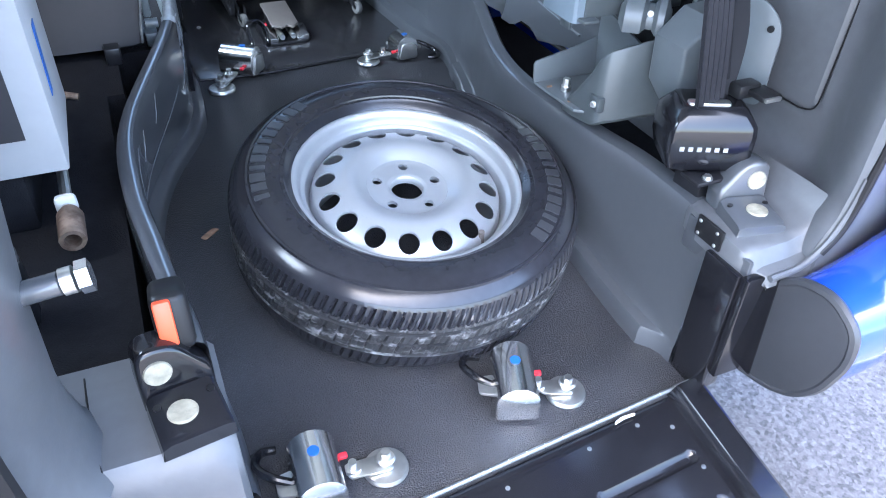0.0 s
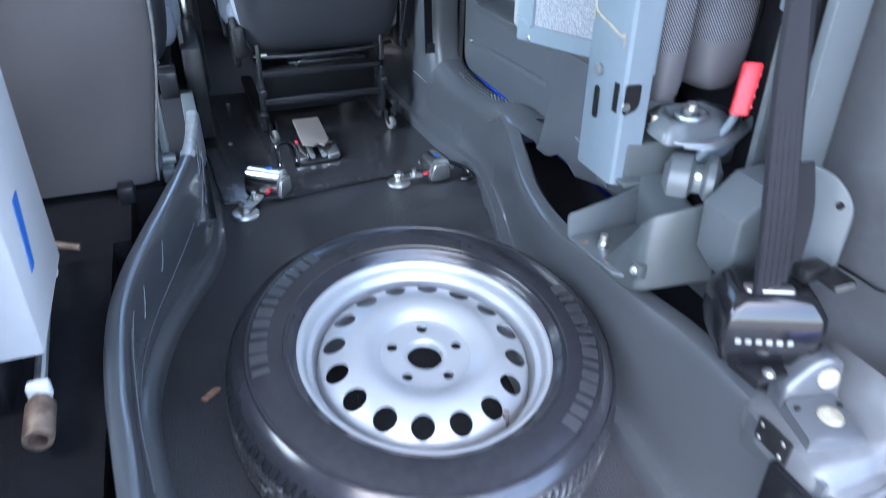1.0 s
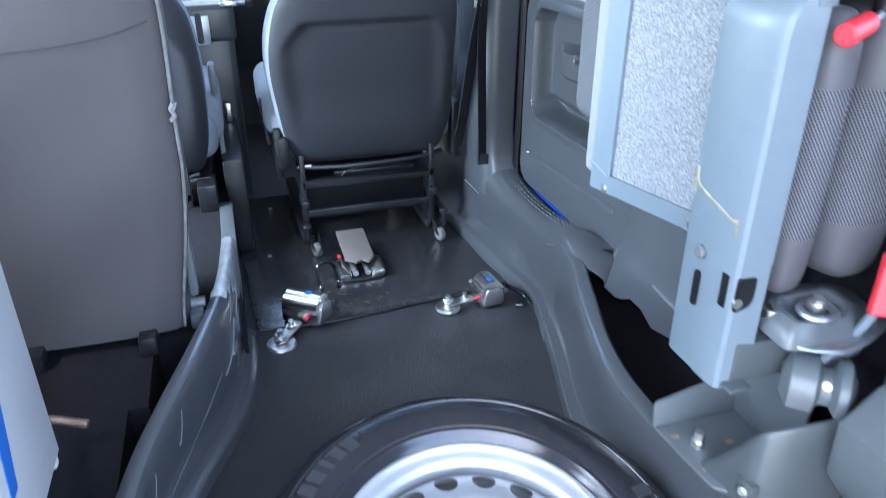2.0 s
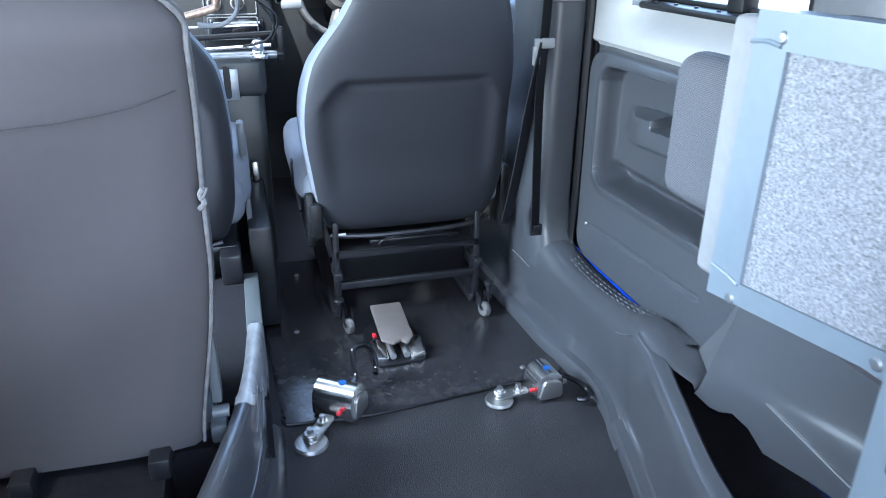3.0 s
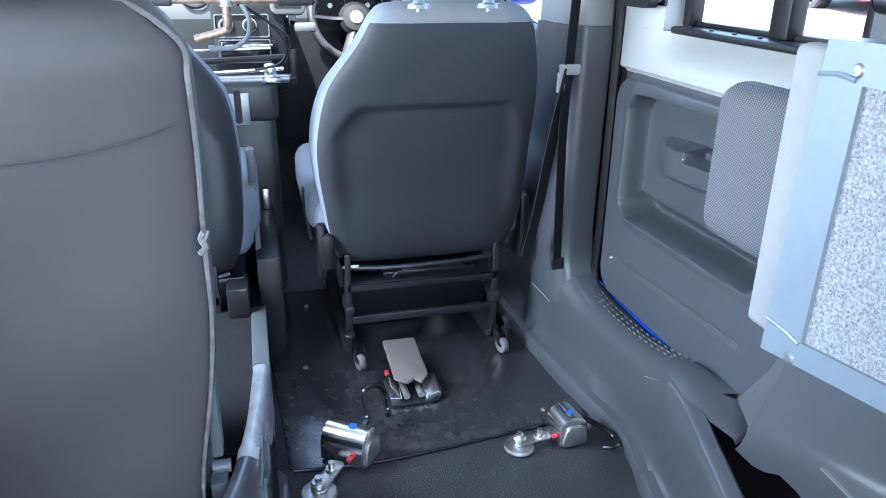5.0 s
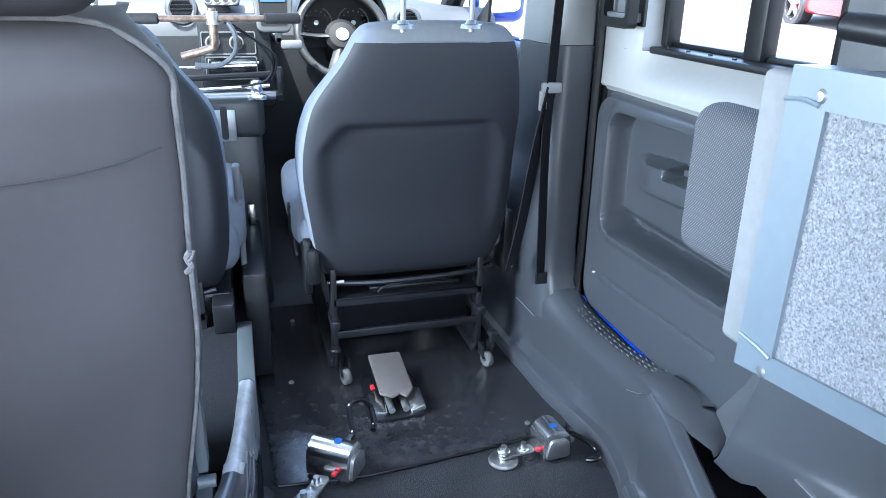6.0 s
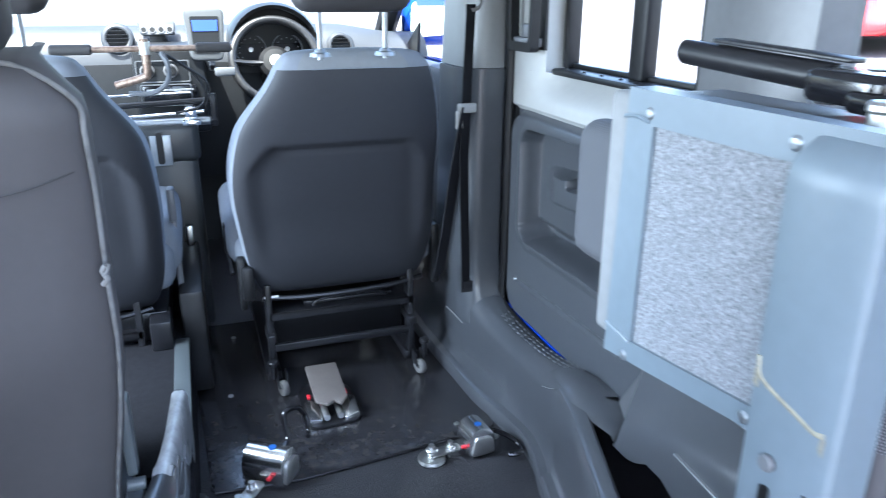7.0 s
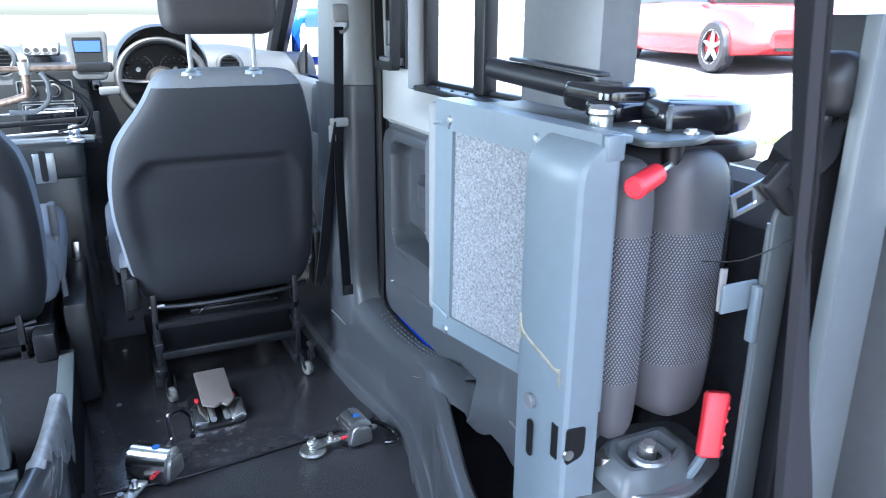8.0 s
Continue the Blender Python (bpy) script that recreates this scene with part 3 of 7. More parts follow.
def card_x(y, z):
    d = box_sdf(y, z, 2.165, 0.566 + 0.02 * (2.165 - y), 0.245, 0.137, 0.042)
    x = 1.29 + 0.050 * smooth(0.002, -0.008, d) - 0.004 * smooth(0.026, 0.006, d) * smooth(-0.004, 0.004, d)
    # arm rest shelf inside the recess
    ridge = 0.612 + 0.06 * (2.352 - y)
    shelf = smooth(ridge + 0.010, ridge - 0.002, z) * smooth(ridge - 0.085, ridge - 0.055, z)
    x -= 0.052 * shelf * smooth(2.372, 2.22, y) * smooth(0.0, -0.012, d)
    # pocket behind the lower lip
    x += 0.036 * smooth(0.480, 0.440, z) * smooth(-0.003, -0.010, d)
    # handle cup
    cup = box_sdf(y, z, 2.12, ridge - 0.006, 0.062, 0.012, 0.006)
    x += 0.045 * smooth(0.003, -0.004, cup)
    # pressed rib
    rib = box_sdf(y, z, 2.19, 0.320 + 0.046 * (2.19 - y), 0.24, 0.005, 0.005)
    x += 0.007 * smooth(0.004, -0.003, rib)
    # rounded outer rim
    rim = box_sdf(y, z, 2.0, 0.4725, 0.49, 0.2675, 0.07)
    return x + 0.02 * smooth(-0.018, 0.002, rim)


rows = []
for i in range(190):
    z = 0.205 + 0.535 * i / 189
    rows.append([(card_x(1.51 + 0.98 * j / 320, z), 1.51 + 0.98 * j / 320, z) for j in range(321)])
part("door_card", grid(rows), M_DOOR, door)
def pale_x(y, z):
    below = 1.296 + 0.058 * smooth(0.755, 0.835, z) ** 1.3
    beside = 1.297 + 0.012 * (z - 0.74)
    k = smooth(2.26, 2.40, y)
    edge = 0.012 * smooth(0.748, 0.738, z)
    return below * (1 - k) + beside * k + edge


part("upper_trim", grid([[(pale_x(y, z), y, z) for y in [1.0 + 1.495 * j / 60 for j in range(61)]] for z in [0.736 + 0.096 * k / 16 for k in range(17)]]), M_CREAM, door, "pale plastic trim below the window")
part("window_surround", grid([[(1.384 if j == 0 else pale_x(y, max(z, 0.832)), y, z) for j, y in enumerate([2.352, 2.352, 2.362, 2.38, 2.41, 2.44, 2.47, 2.494])] for z in (0.832, 0.86, 0.95, 1.1, 1.33)]), M_CREAM, door, "pale window surround")
part("window_ledge", join(bx(1.318, 1.87, 0.828, 1.385, 2.335, 0.842, 0.005), bx(1.366, 1.87, 0.84, 1.385, 2.335, 0.852, 0.003)), M_BLACKP, door, "black window ledge with small slots")
part("window_bar", bx(1.350, 2.035, 0.84, 1.386, 2.085, 1.22, 0.008), M_BLACKP, door, "black upright window bar")
part("window_bar", bx(1.352, 1.86, 0.84, 1.386, 1.885, 1.22, 0.006), M_BLACKP, door, "black upright window bar")
part("window_bar", bx(1.352, 2.325, 0.84, 1.386, 2.35, 1.22, 0.006), M_BLACKP, door, "black upright window bar")
for k in range(4):
    part("screw", cy((1.335, 2.29 - k * 0.07, 0.842), (1.335, 2.29 - k * 0.07, 0.845), 0.004, seg=10), M_BLACKP, door)
latch = part("latch_cup", ring_plate(rounded([(0, 0), (0.115, 0), (0.125, 0.3), (-0.01, 0.3)], 0.012), rounded([(0.012, 0.02), (0.103, 0.02), (0.112, 0.29), (0.0, 0.29)], 0.012), (1.288, 2.455, 0.875), (0, -1, 0), (0, 0, 1), 0.022), M_BLACKP, door, "black latch recess with pull")
part("latch_back", bx(1.300, 2.335, 0.88, 1.306, 2.462, 1.17), M_BLACKP, latch)
part("latch_pull", join(bx(1.276, 2.375, 0.905, 1.302, 2.41, 0.935, 0.005), bx(1.272, 2.345, 0.886, 1.302, 2.445, 0.906, 0.005)), M_GREY, latch)
part("jamb", bx(1.304, 2.475, 0.215, 1.384, 2.53, 1.33), M_BLACKP, door, "black rubber-edged door jamb")
part("jamb_lining", bx(1.302, 2.531, 0.215, 1.384, 2.60, 1.33), M_BLACKP, door)
part("bottom_edge", bx(1.296, 1.55, 0.195, 1.33, 2.46, 0.211, 0.005), M_BLUE, door, "blue painted door edge")
part("door_seal", tube([(1.288, 1.55, 0.203), (1.288, 2.2, 0.203), (1.288, 2.46, 0.215), (1.29, 2.497, 0.27), (1.292, 2.5, 0.5)], 0.007, 8), M_BLACKP, door)
pane("window_1", [(1.372, 1.87, 0.84), (1.372, 2.34, 0.84), (1.372, 2.34, 1.21), (1.372, 1.87, 1.21)], "clear sliding door window glass")

# ---- C pillar and rear quarter ----
solid("pillar_c", grid([[(1.352, 1.86, z), (1.325, 1.84, z), (1.318, 1.78, z), (1.318, 1.68, z), (1.33, 1.62, z), (1.384, 1.60, z)] for z in (0.80, 0.9, 1.33)]), M_TRIM, "plain grey pillar trim between the side windows", "pillar", "structure")
pane("window_2", [(1.374, 0.95, 0.80), (1.374, 1.63, 0.80), (1.374, 1.63, 1.21), (1.374, 0.95, 1.21)], "clear rear quarter window glass")
pane("window_3", [(1.37, 2.72, 0.78), (1.37, 3.96, 0.78), (1.37, 2.95, 1.24), (1.37, 2.72, 1.24)], "tinted front door window glass", M_TINTED, True)
# Unseen pane, added to cut the daylight that reaches the dashboard.
pane("window_4", [(LW - 0.03, 2.72, 0.82), (LW - 0.03, 4.0, 0.82), (LW - 0.03, 2.98, 1.24), (LW - 0.03, 2.72, 1.24)], "unseen far front door window glass, tinted to dim the daylight", M_TINTED, True)
pane("windscreen", [(-0.3, 4.02, 0.80), (1.40, 4.02, 0.80), (1.26, 2.92, 1.34), (-0.12, 2.92, 1.34)], "tinted windscreen glass", M_TINTED, True)


def quarter_x(y, z):
    x = 1.262 + 0.03 * smooth(0.62, 0.95, z) - 0.072 * smooth(0.92, 0.785, y)
    x -= 0.035 * smooth(0.34, 0.24, z)
    d = box_sdf(y, z, 1.06, 0.63, 0.125, 0.255, 0.03)
    x += 0.005 * smooth(0.003, 0.0, abs(d))
    return x


rows = []
for i in range(110):
    z = 0.2 + 0.62 * i / 109
    rows.append([(quarter_x(0.785 + 0.615 * j / 90, z), 0.785 + 0.615 * j / 90, z) for j in range(91)])
quarter = thing("quarter_trim", (1.3, 1.0, 0.2), "grained grey plastic side trim with a removable cover", "panel", kind="structure")
part("panel", grid(rows), M_TRIM, quarter)
part("ledge", grid([[(quarter_x(y, 0.82), y, 0.82), (1.30, y, 0.832), (1.34, y, 0.825), (1.388, y, 0.80)] for y in [0.785 + 0.835 * k / 20 for k in range(21)]]), M_TRIM, quarter)
part("jamb", grid([[(quarter_x(0.785, z), 0.785, z), (quarter_x(0.785, z) + 0.006, 0.776, z), (quarter_x(0.785, z) + 0.03, 0.774, z), (1.45, 0.84, z)] for z in [0.2 + 0.055 * k for k in range(12)]]), M_TRIM, quarter, "pale worn door opening edge")
cover_edge = rounded([(0.93, 0.38), (1.19, 0.38), (1.19, 0.81), (0.93, 0.81)], 0.03, 5)
part("cover_gap", tube([(quarter_x(p.x, p.y) - 0.004, p.x, p.y) for p in cover_edge], 0.0014, 6, 1, True), M_BLACKP, quarter, "dark gap round the cover")
part("seal", tube([(1.165, 0.776, 0.262), (1.192, 0.774, 0.32), (1.206, 0.772, 0.5), (1.222, 0.772, 0.82), (1.23, 0.775, 1.3)], 0.006, 8), M_BLACKP, quarter, "black rubber tailgate seal")
solid("pillar_d", join(bx(1.29, 0.74, 0.82, 1.42, 0.95, ROOF, 0.03), bx(1.42, 0.80, -0.05, 1.44, 0.86, ROOF)), M_TRIM, "grey trimmed rear pillar", "pillar", "structure")

# rear corner step with two-hole anchor, bumper end
corner = thing("corner_step", (1.15, 0.82, 0.2), "grey plastic rear corner step beside the ramp", "trim", kind="structure")
rows = []
for y, zt, xi in ((0.945, 0.262, 1.076), (0.93, 0.266, 1.068), (0.86, 0.268, 1.062), (0.825, 0.267, 1.062), (0.812, 0.262, 1.066), (0.804, 0.250, 1.072), (0.799, 0.244, 1.076), (0.784, 0.242, 1.084), (0.779, 0.232, 1.086)):
    rows.append([(xi, y, 0.222), (xi, y, zt - 0.014), (xi + 0.004, y, zt - 0.005), (xi + 0.014, y, zt), (1.14, y, zt + 0.003), (1.17, y, zt + 0.010), (1.19, y, zt + 0.030), (1.20, y, zt + 0.055)])
rows.append([(p[0], 0.778, 0.222) for p in rows[-1]])
part("top", grid(rows), M_TRIM, corner)
part("lip", tube([(1.087, 0.779, 0.238), (1.135, 0.779, 0.243), (1.168, 0.778, 0.270), (1.188, 0.777, 0.317), (1.197, 0.777, 0.374)], 0.005, 8), M_TRIM, corner)
part("inner_skirt", bx(1.066, 0.80, 0.20, 1.074, 0.93, 0.255, 0.003), M_LINER, corner)
bump = thing("rear_bumper", (1.3, 0.75, 0.05), "blue rear bumper with a black cut end cap", "bumper")
cap = rounded([(0.082, 0.205), (0.018, 0.226), (-0.008, 0.250), (-0.055, 0.260), (-0.100, 0.236), (-0.106, 0.19), (-0.088, 0.125), (-0.060, 0.085), (-0.02, 0.062), (0.05, 0.046), (0.082, 0.05)], 0.02, 4)
part("end_cap", plate(cap, (1.105, 0.755, 0.0), (0, 1, 0), (0, 0, 1), 0.012, 0.004), M_CAP, bump, "dark grey plastic end cap")
part("cap_rim", tube([(1.112, 0.755 + p.x * 1.0, p.y) for p in cap], 0.008, 8, 2, True), M_CAP, bump)
rows = [[(x, min(0.755 + p.x * s, 0.770) + o, p.y * s + 0.15 * (1 - s) + h) for p in cap] for x, s, o, h in ((1.118, 1.0, 0, 0), (1.16, 1.05, -0.004, 0.010), (1.2, 1.07, -0.006, 0.024), (1.30, 1.10, 0.005, 0.045), (1.42, 1.08, 0.05, 0.055), (1.48, 1.0, 0.15, 0.055), (1.5, 0.95, 0.3, 0.05))]
part("bumper_skin", grid(rows, closed=True, cap=True), M_BLUE, bump)
part("inner_flange", join(bx(1.052, 0.80, -0.03, 1.062, 0.868, 0.235, 0.003), bx(1.056, 0.785, 0.048, 1.106, 0.800, 0.236, 0.003)), M_GLOSSB, bump, "glossy black folded sheet flange")
part("sealant_patch", plate(rounded([(0.0, 0.055), (0.05, 0.062), (0.045, 0.232), (0.012, 0.235)], 0.004), (1.103, 0.765, 0.0), (0, 1, 0), (0, 0, 1), 0.0035), M_GLOSSB, bump, "black sealant patch")
tail = bx(1.26, 0.735, 0.34, 1.40, 0.80, 0.42, 0.02)
part("lamp_housing", tail, M_BLUE, bump)

# ---- ramp and hinge ----
ramp = thing("ramp", (0.7, 0.79, 0), "black folding ramp with pressed ribs and a bolted hinge", "ramp")
RX0, RX1 = 0.33, 1.07
SL = -0.16


def ramp_pt(x, d, h=0.0):
    y0 = 0.757 + (x - 0.2) * 0.075
    return (x, y0 - d, SL * max(0.0, d - 0.02) - 0.004 + h)


def rib_h(x, d):
    h = 0.0
    for c in range(7):
        dd = 0.10 + 0.075 * c
        for xc, hw in ((0.90, 0.075), (0.66, 0.075), (0.44, 0.06)):
            ax = max(0.0, abs(x - xc - 0.0) - hw)
            r = math.hypot(ax, d - dd)
            h -= 0.006 * smooth(0.011, 0.006, r)
    return h


rows = []
for i in range(170):
    d = 0.004 + 0.60 * i / 169
    rows.append([ramp_pt(RX0 + (1.01 - RX0) * j / 150, d, rib_h(RX0 + (1.01 - RX0) * j / 150, d)) for j in range(151)])
part("deck", grid(rows), M_GLOSSB, ramp)
part("far_deck", grid([[ramp_pt(x, d) for x in (RX0, 1.01)] for d in (0.604, 1.3)]), M_GLOSSB, ramp)
rows = []
for d in (0.0, 0.006, 0.02, 0.3, 0.7, 1.3):
    k = 0.2 if d < 0.005 else 1
    rows.append([ramp_pt(1.008, d), ramp_pt(1.012, d, 0.018 * k), ramp_pt(1.018, d, 0.024 * k), ramp_pt(1.055, d, 0.024 * k), ramp_pt(1.063, d, 0.018 * k), ramp_pt(1.066, d, -0.02)])
part("side_flange", grid(rows), M_GLOSSB, ramp)
hinge = part("hinge_rod", tube([(0.25, 0.76, 0.006), (0.70, 0.7945, 0.006), (1.085, 0.8235, 0.006)], 0.003, 8, 1), M_ZINC, ramp)
kn = None
for k in range(27):
    x = 0.26 + k * 0.0305
    a, b = Vector((x, 0.757 + (x - 0.2) * 0.075, 0.006)), Vector((x + 0.0285, 0.757 + (x + 0.0285 - 0.2) * 0.075, 0.006))
    part("knuckle", cy(a, b, 0.0036, seg=10), M_STEELD, hinge)
for x, d in ((0.84, 0.028), (0.93, 0.026), (0.98, 0.05), (0.70, 0.03), (0.56, 0.03), (0.985, 0.12)):
    p = ramp_pt(x, d)
    bolt((p[0], p[1], p[2]), (0, 0, 1), 0.0035, 0.003, "screw", ramp, M_STEELD)
part("sealant", plate(rounded([(0.0, 0.0), (0.02, 0.003), (0.04, 0.001), (0.042, 0.005), (0.02, 0.008), (0.004, 0.005)], 0.003, 3), (0.895, 0.795, 0.001), (1, 0.075, 0), (-0.075, 1, 0), 0.0015), M_LABEL, ramp, "smeared pale sealant")

# ---- channel liners ----
LT = [(0.80, 0.372, 0.366, 0.338, 0.318), (0.91, 0.372, 0.362, 0.334, 0.312), (1.0, 0.368, 0.352, 0.326, 0.300), (1.1, 0.355, 0.344, 0.315, 0.292), (1.2, 0.340, 0.334, 0.305, 0.287), (1.3, 0.328, 0.331, 0.301, 0.285), (1.4, 0.322, 0.334, 0.306, 0.285), (1.5, 0.335, 0.350, 0.323, 0.285), (1.6, 0.362, 0.377, 0.349, 0.285), (1.7, 0.402, 0.407, 0.378, 0.285), (1.8, 0.443, 0.434, 0.406, 0.285), (1.9, 0.470, 0.457, 0.430, 0.285), (2.0, 0.483, 0.470, 0.445, 0.285), (2.1, 0.490, 0.481, 0.453, 0.285), (2.16, 0.492, 0.486, 0.457, 0.284)]


def left_section(y):
    b, ti, to, zt = lerp_table(LT, y)
    pts = [(b + 0.016, 0.0), (b + 0.014, 0.022), (b + 0.009, 0.034), (b, 0.041), (b - 0.010, 0.044)]
    foot = b - 0.016
    for k in range(1, 9):
        f = k / 9
        pts.append((foot + (ti - foot) * f + 0.006 * math.sin(f * math.pi), 0.048 + (zt - 0.063) * f))
    pts += [(ti + 0.001, zt - 0.012), (ti - 0.002, zt - 0.004), (ti - 0.008, zt), (to + 0.008, zt), (to + 0.002, zt - 0.004), (to, zt - 0.012), (to - 0.004, 0.16)]
    return [(x, y, z + floor_z(y) * max(0.0, 1 - z / 0.2)) for x, z in pts]


liner = thing("channel_liner", (0.4, 1.4, 0), "scuffed dark grey moulded side wall curving along the channel", "liner", kind="structure")
ys = [0.86 + (2.16 - 0.86) * k / 64 for k in range(65)]
rows = [left_section(y) for y in ys]
endr = []
for s, dy in ((0.9, 0.006), (0.6, 0.011), (0.3, 0.013)):
    base = rows[64]
    cx_ = 0.472
    endr.append([(cx_ + (p[0] - cx_) * s, 2.16 + dy, p[2] - 0.004 * (1 - s)) for p in base])
part("wall", grid(rows + endr), M_LINER, liner)
# Overlay on the rim's end: scuffs plus daylight glare as a pale colour.
worn = []
for k in range(15):
    y = 1.90 + 0.26 * k / 14
    lo = 0.278 - 0.15 * smooth(1.93, 2.15, y) + 0.010 * math.sin(k * 2.3)
    sec = left_section(y)
    sec = [p for p in sec[5:] if p[0] > sec[-1][0] + 0.006 or p[2] > 0.27]
    top = [(p[0] + (0.0007 if p[2] < 0.275 else 0.0), p[1], max(p[2], lo) + (0.0007 if p[2] > 0.275 else 0.0)) for p in sec]
    worn.append(top[-13:])
part("worn_glare_end", grid(worn), M_WORNGLARE, liner, "pale scuffed end of the rim with daylight glare put into its colour")
for y0, y1, z in ((1.36, 1.80, 0.13), (1.90, 1.97, 0.225), (1.82, 1.94, 0.16), (1.95, 2.04, 0.19), (1.93, 2.07, 0.228), (1.60, 1.62, 0.20), (1.48, 1.50, 0.19), (1.10, 1.42, 0.20)):
    pts = []
    for k in range(7):
        y = y0 + (y1 - y0) * k / 6
        b, ti, to, zt = lerp_table(LT, y)
        zz = z + 0.05 * (k / 6) ** 2
        f = (zz - 0.048) / (zt - 0.063)
        pts.append((b - 0.016 + (ti - b + 0.016) * f + 0.006 * math.sin(f * math.pi) + 0.0003, y, zz))
    part("scratch", tube(pts, 0.0016 if y0 > 1.78 else 0.0007, 5, 2, flat=0.5), M_GREY, liner, "pale scratch")

RT = [(0.87, 1.040, 1.066, 0.266), (0.95, 1.042, 1.078, 0.262), (1.1, 1.042, 1.086, 0.254), (1.2, 1.040, 1.075, 0.25), (1.3, 1.040, 1.064, 0.25), (1.4, 1.043, 1.054, 0.25), (1.5, 1.046, 1.056, 0.25), (1.6, 1.062, 1.074, 0.25), (1.7, 1.088, 1.104, 0.25), (1.8, 1.120, 1.137, 0.25), (1.9, 1.150, 1.170, 0.25), (2.0, 1.178, 1.190, 0.254)]


def right_section(y):
    b, t, zt = lerp_table(RT, y)
    r = smooth(0.905, 0.918, y)
    pts = [(b + 0.010 - 0.026 * r, 0.0), (b + 0.010 - 0.025 * r, 0.031), (b + 0.011 - 0.022 * r, 0.037), (b + 0.012 - 0.004 * r, 0.040), (b + 0.012, 0.046)]
    for k in range(1, 7):
        f = k / 7
        pts.append((b + 0.012 + (t - b - 0.012) * f, 0.045 + (zt - 0.06) * f))
    pts += [(t, zt - 0.012), (t + 0.003, zt - 0.004), (t + 0.010, zt), (t + 0.030, zt + 0.001), (t + 0.036, zt - 0.004), (t + 0.038, zt - 0.015), (t + 0.040, 0.12)]
    return [(x, y, z + floor_z(y) * max(0.0, 1 - z / 0.2)) for x, z in pts]


liner2 = thing("channel_liner", (1.1, 1.5, 0), "dark grey moulded side wall with a ridge along its foot", "liner", kind="structure")
part("wall", grid([right_section(0.87 + (1.985 - 0.87) * k / 56) for k in range(57)]), M_LINER, liner2)
part("cover_plate", bx(1.0585, 0.852, 0.238, 1.064, 0.905, 0.272, 0.002), M_BLACKP, liner2, "small black screwed cover plate")
for y, z in ((0.862, 0.265), (0.897, 0.265), (0.862, 0.244), (0.897, 0.244)):
    bolt((1.0585, y, z), (-1, 0, 0), 0.003, 0.002, "screw", liner2)
# Plain black sheet behind the folded seat.
solid("recess_sheet", bx(1.232, 1.155, 0.30, 1.238, 1.46, 0.79, 0.001), M_CARPET, "black sheet filling the recess behind the folded seat", "recess", "structure")
# Flat black sheet whose colour gives the shade of the hollow.
solid("hollow_sheet", plate([(1.095, 0.94), (1.10, 1.3), (1.14, 1.6), (1.18, 1.82), (1.215, 1.97), (1.30, 1.97), (1.30, 0.94)], (0, 0, 0.13), (1, 0, 0), (0, 1, 0), 0.04), M_CARPET, "black sheet standing in for the dark hollow behind the liner rim", "recess", "structure")

ST = [(1.92, 1.152, 1.180, 0.232, 0.252), (1.985, 1.172, 1.196, 0.228, 0.252), (2.05, 1.194, 1.208, 0.200, 0.240), (2.14, 1.209, 1.214, 0.176, 0.222), (2.24, 1.199, 1.216, 0.166, 0.210), (2.36, 1.178, 1.214, 0.162, 0.206), (2.44, 1.172, 1.206, 0.168, 0.216), (2.52, 1.168, 1.194, 0.190, 0.245), (2.60, 1.162, 1.180, 0.215, 0.275), (2.75, 1.156, 1.172, 0.225, 0.285), (3.5, 1.150, 1.172, 0.225, 0.285)]


def sill_section(y):
    b, f, zs, zt = lerp_table(ST, y)
    pts = [(b - 0.017, 0.0), (b - 0.016, 0.031), (b - 0.012, 0.037), (b + 0.006, 0.041), (f, 0.065), (f, 0.12), (f + 0.002, zs)]
    for k in range(1, 8):
        a = k / 8 * math.pi / 2
        pts.append((f + 0.002 + 0.045 * (1 - math.cos(a)), zs + (zt - zs) * math.sin(a)))
    pts += [(f + 0.052, zt), (1.262, zt + 0.002), (1.292, zt - 0.004), (1.30, zt - 0.03)]
    return [(x, y, z) for x, z in pts]


sill = thing("door_sill", (1.22, 2.2, 0), "scuffed grey moulded door sill with a dotted tread", "sill", kind="structure")
part("moulding", grid([sill_section(1.92 + (3.5 - 1.92) * (k / 70) ** 1.4) for k in range(71)]), M_LINER, sill)
for i in range(17):
    for j in range(3):
        y = 2.03 + i * 0.024 + j * 0.006
        zt = lerp_table(ST, y)[3]
        part("tread_dash", bx(1.2555 + j * 0.012, y, zt, 1.2577 + j * 0.012, y + 0.009, zt + 0.0030, 0.0006, 1), M_GREY, sill)
part("scuff", tube([(1.2035, 2.03, 0.222), (1.2095, 2.06, 0.205), (1.2135, 2.10, 0.188)], 0.0018, 6, 3, flat=0.35), M_PALEP, sill, "pale scraped mark")
part("scuff", tube([(1.176, 2.50, 0.168), (1.172, 2.56, 0.172), (1.166, 2.6, 0.176)], 0.0015, 6, 3, flat=0.35), M_PALEP, sill, "pale scraped mark")
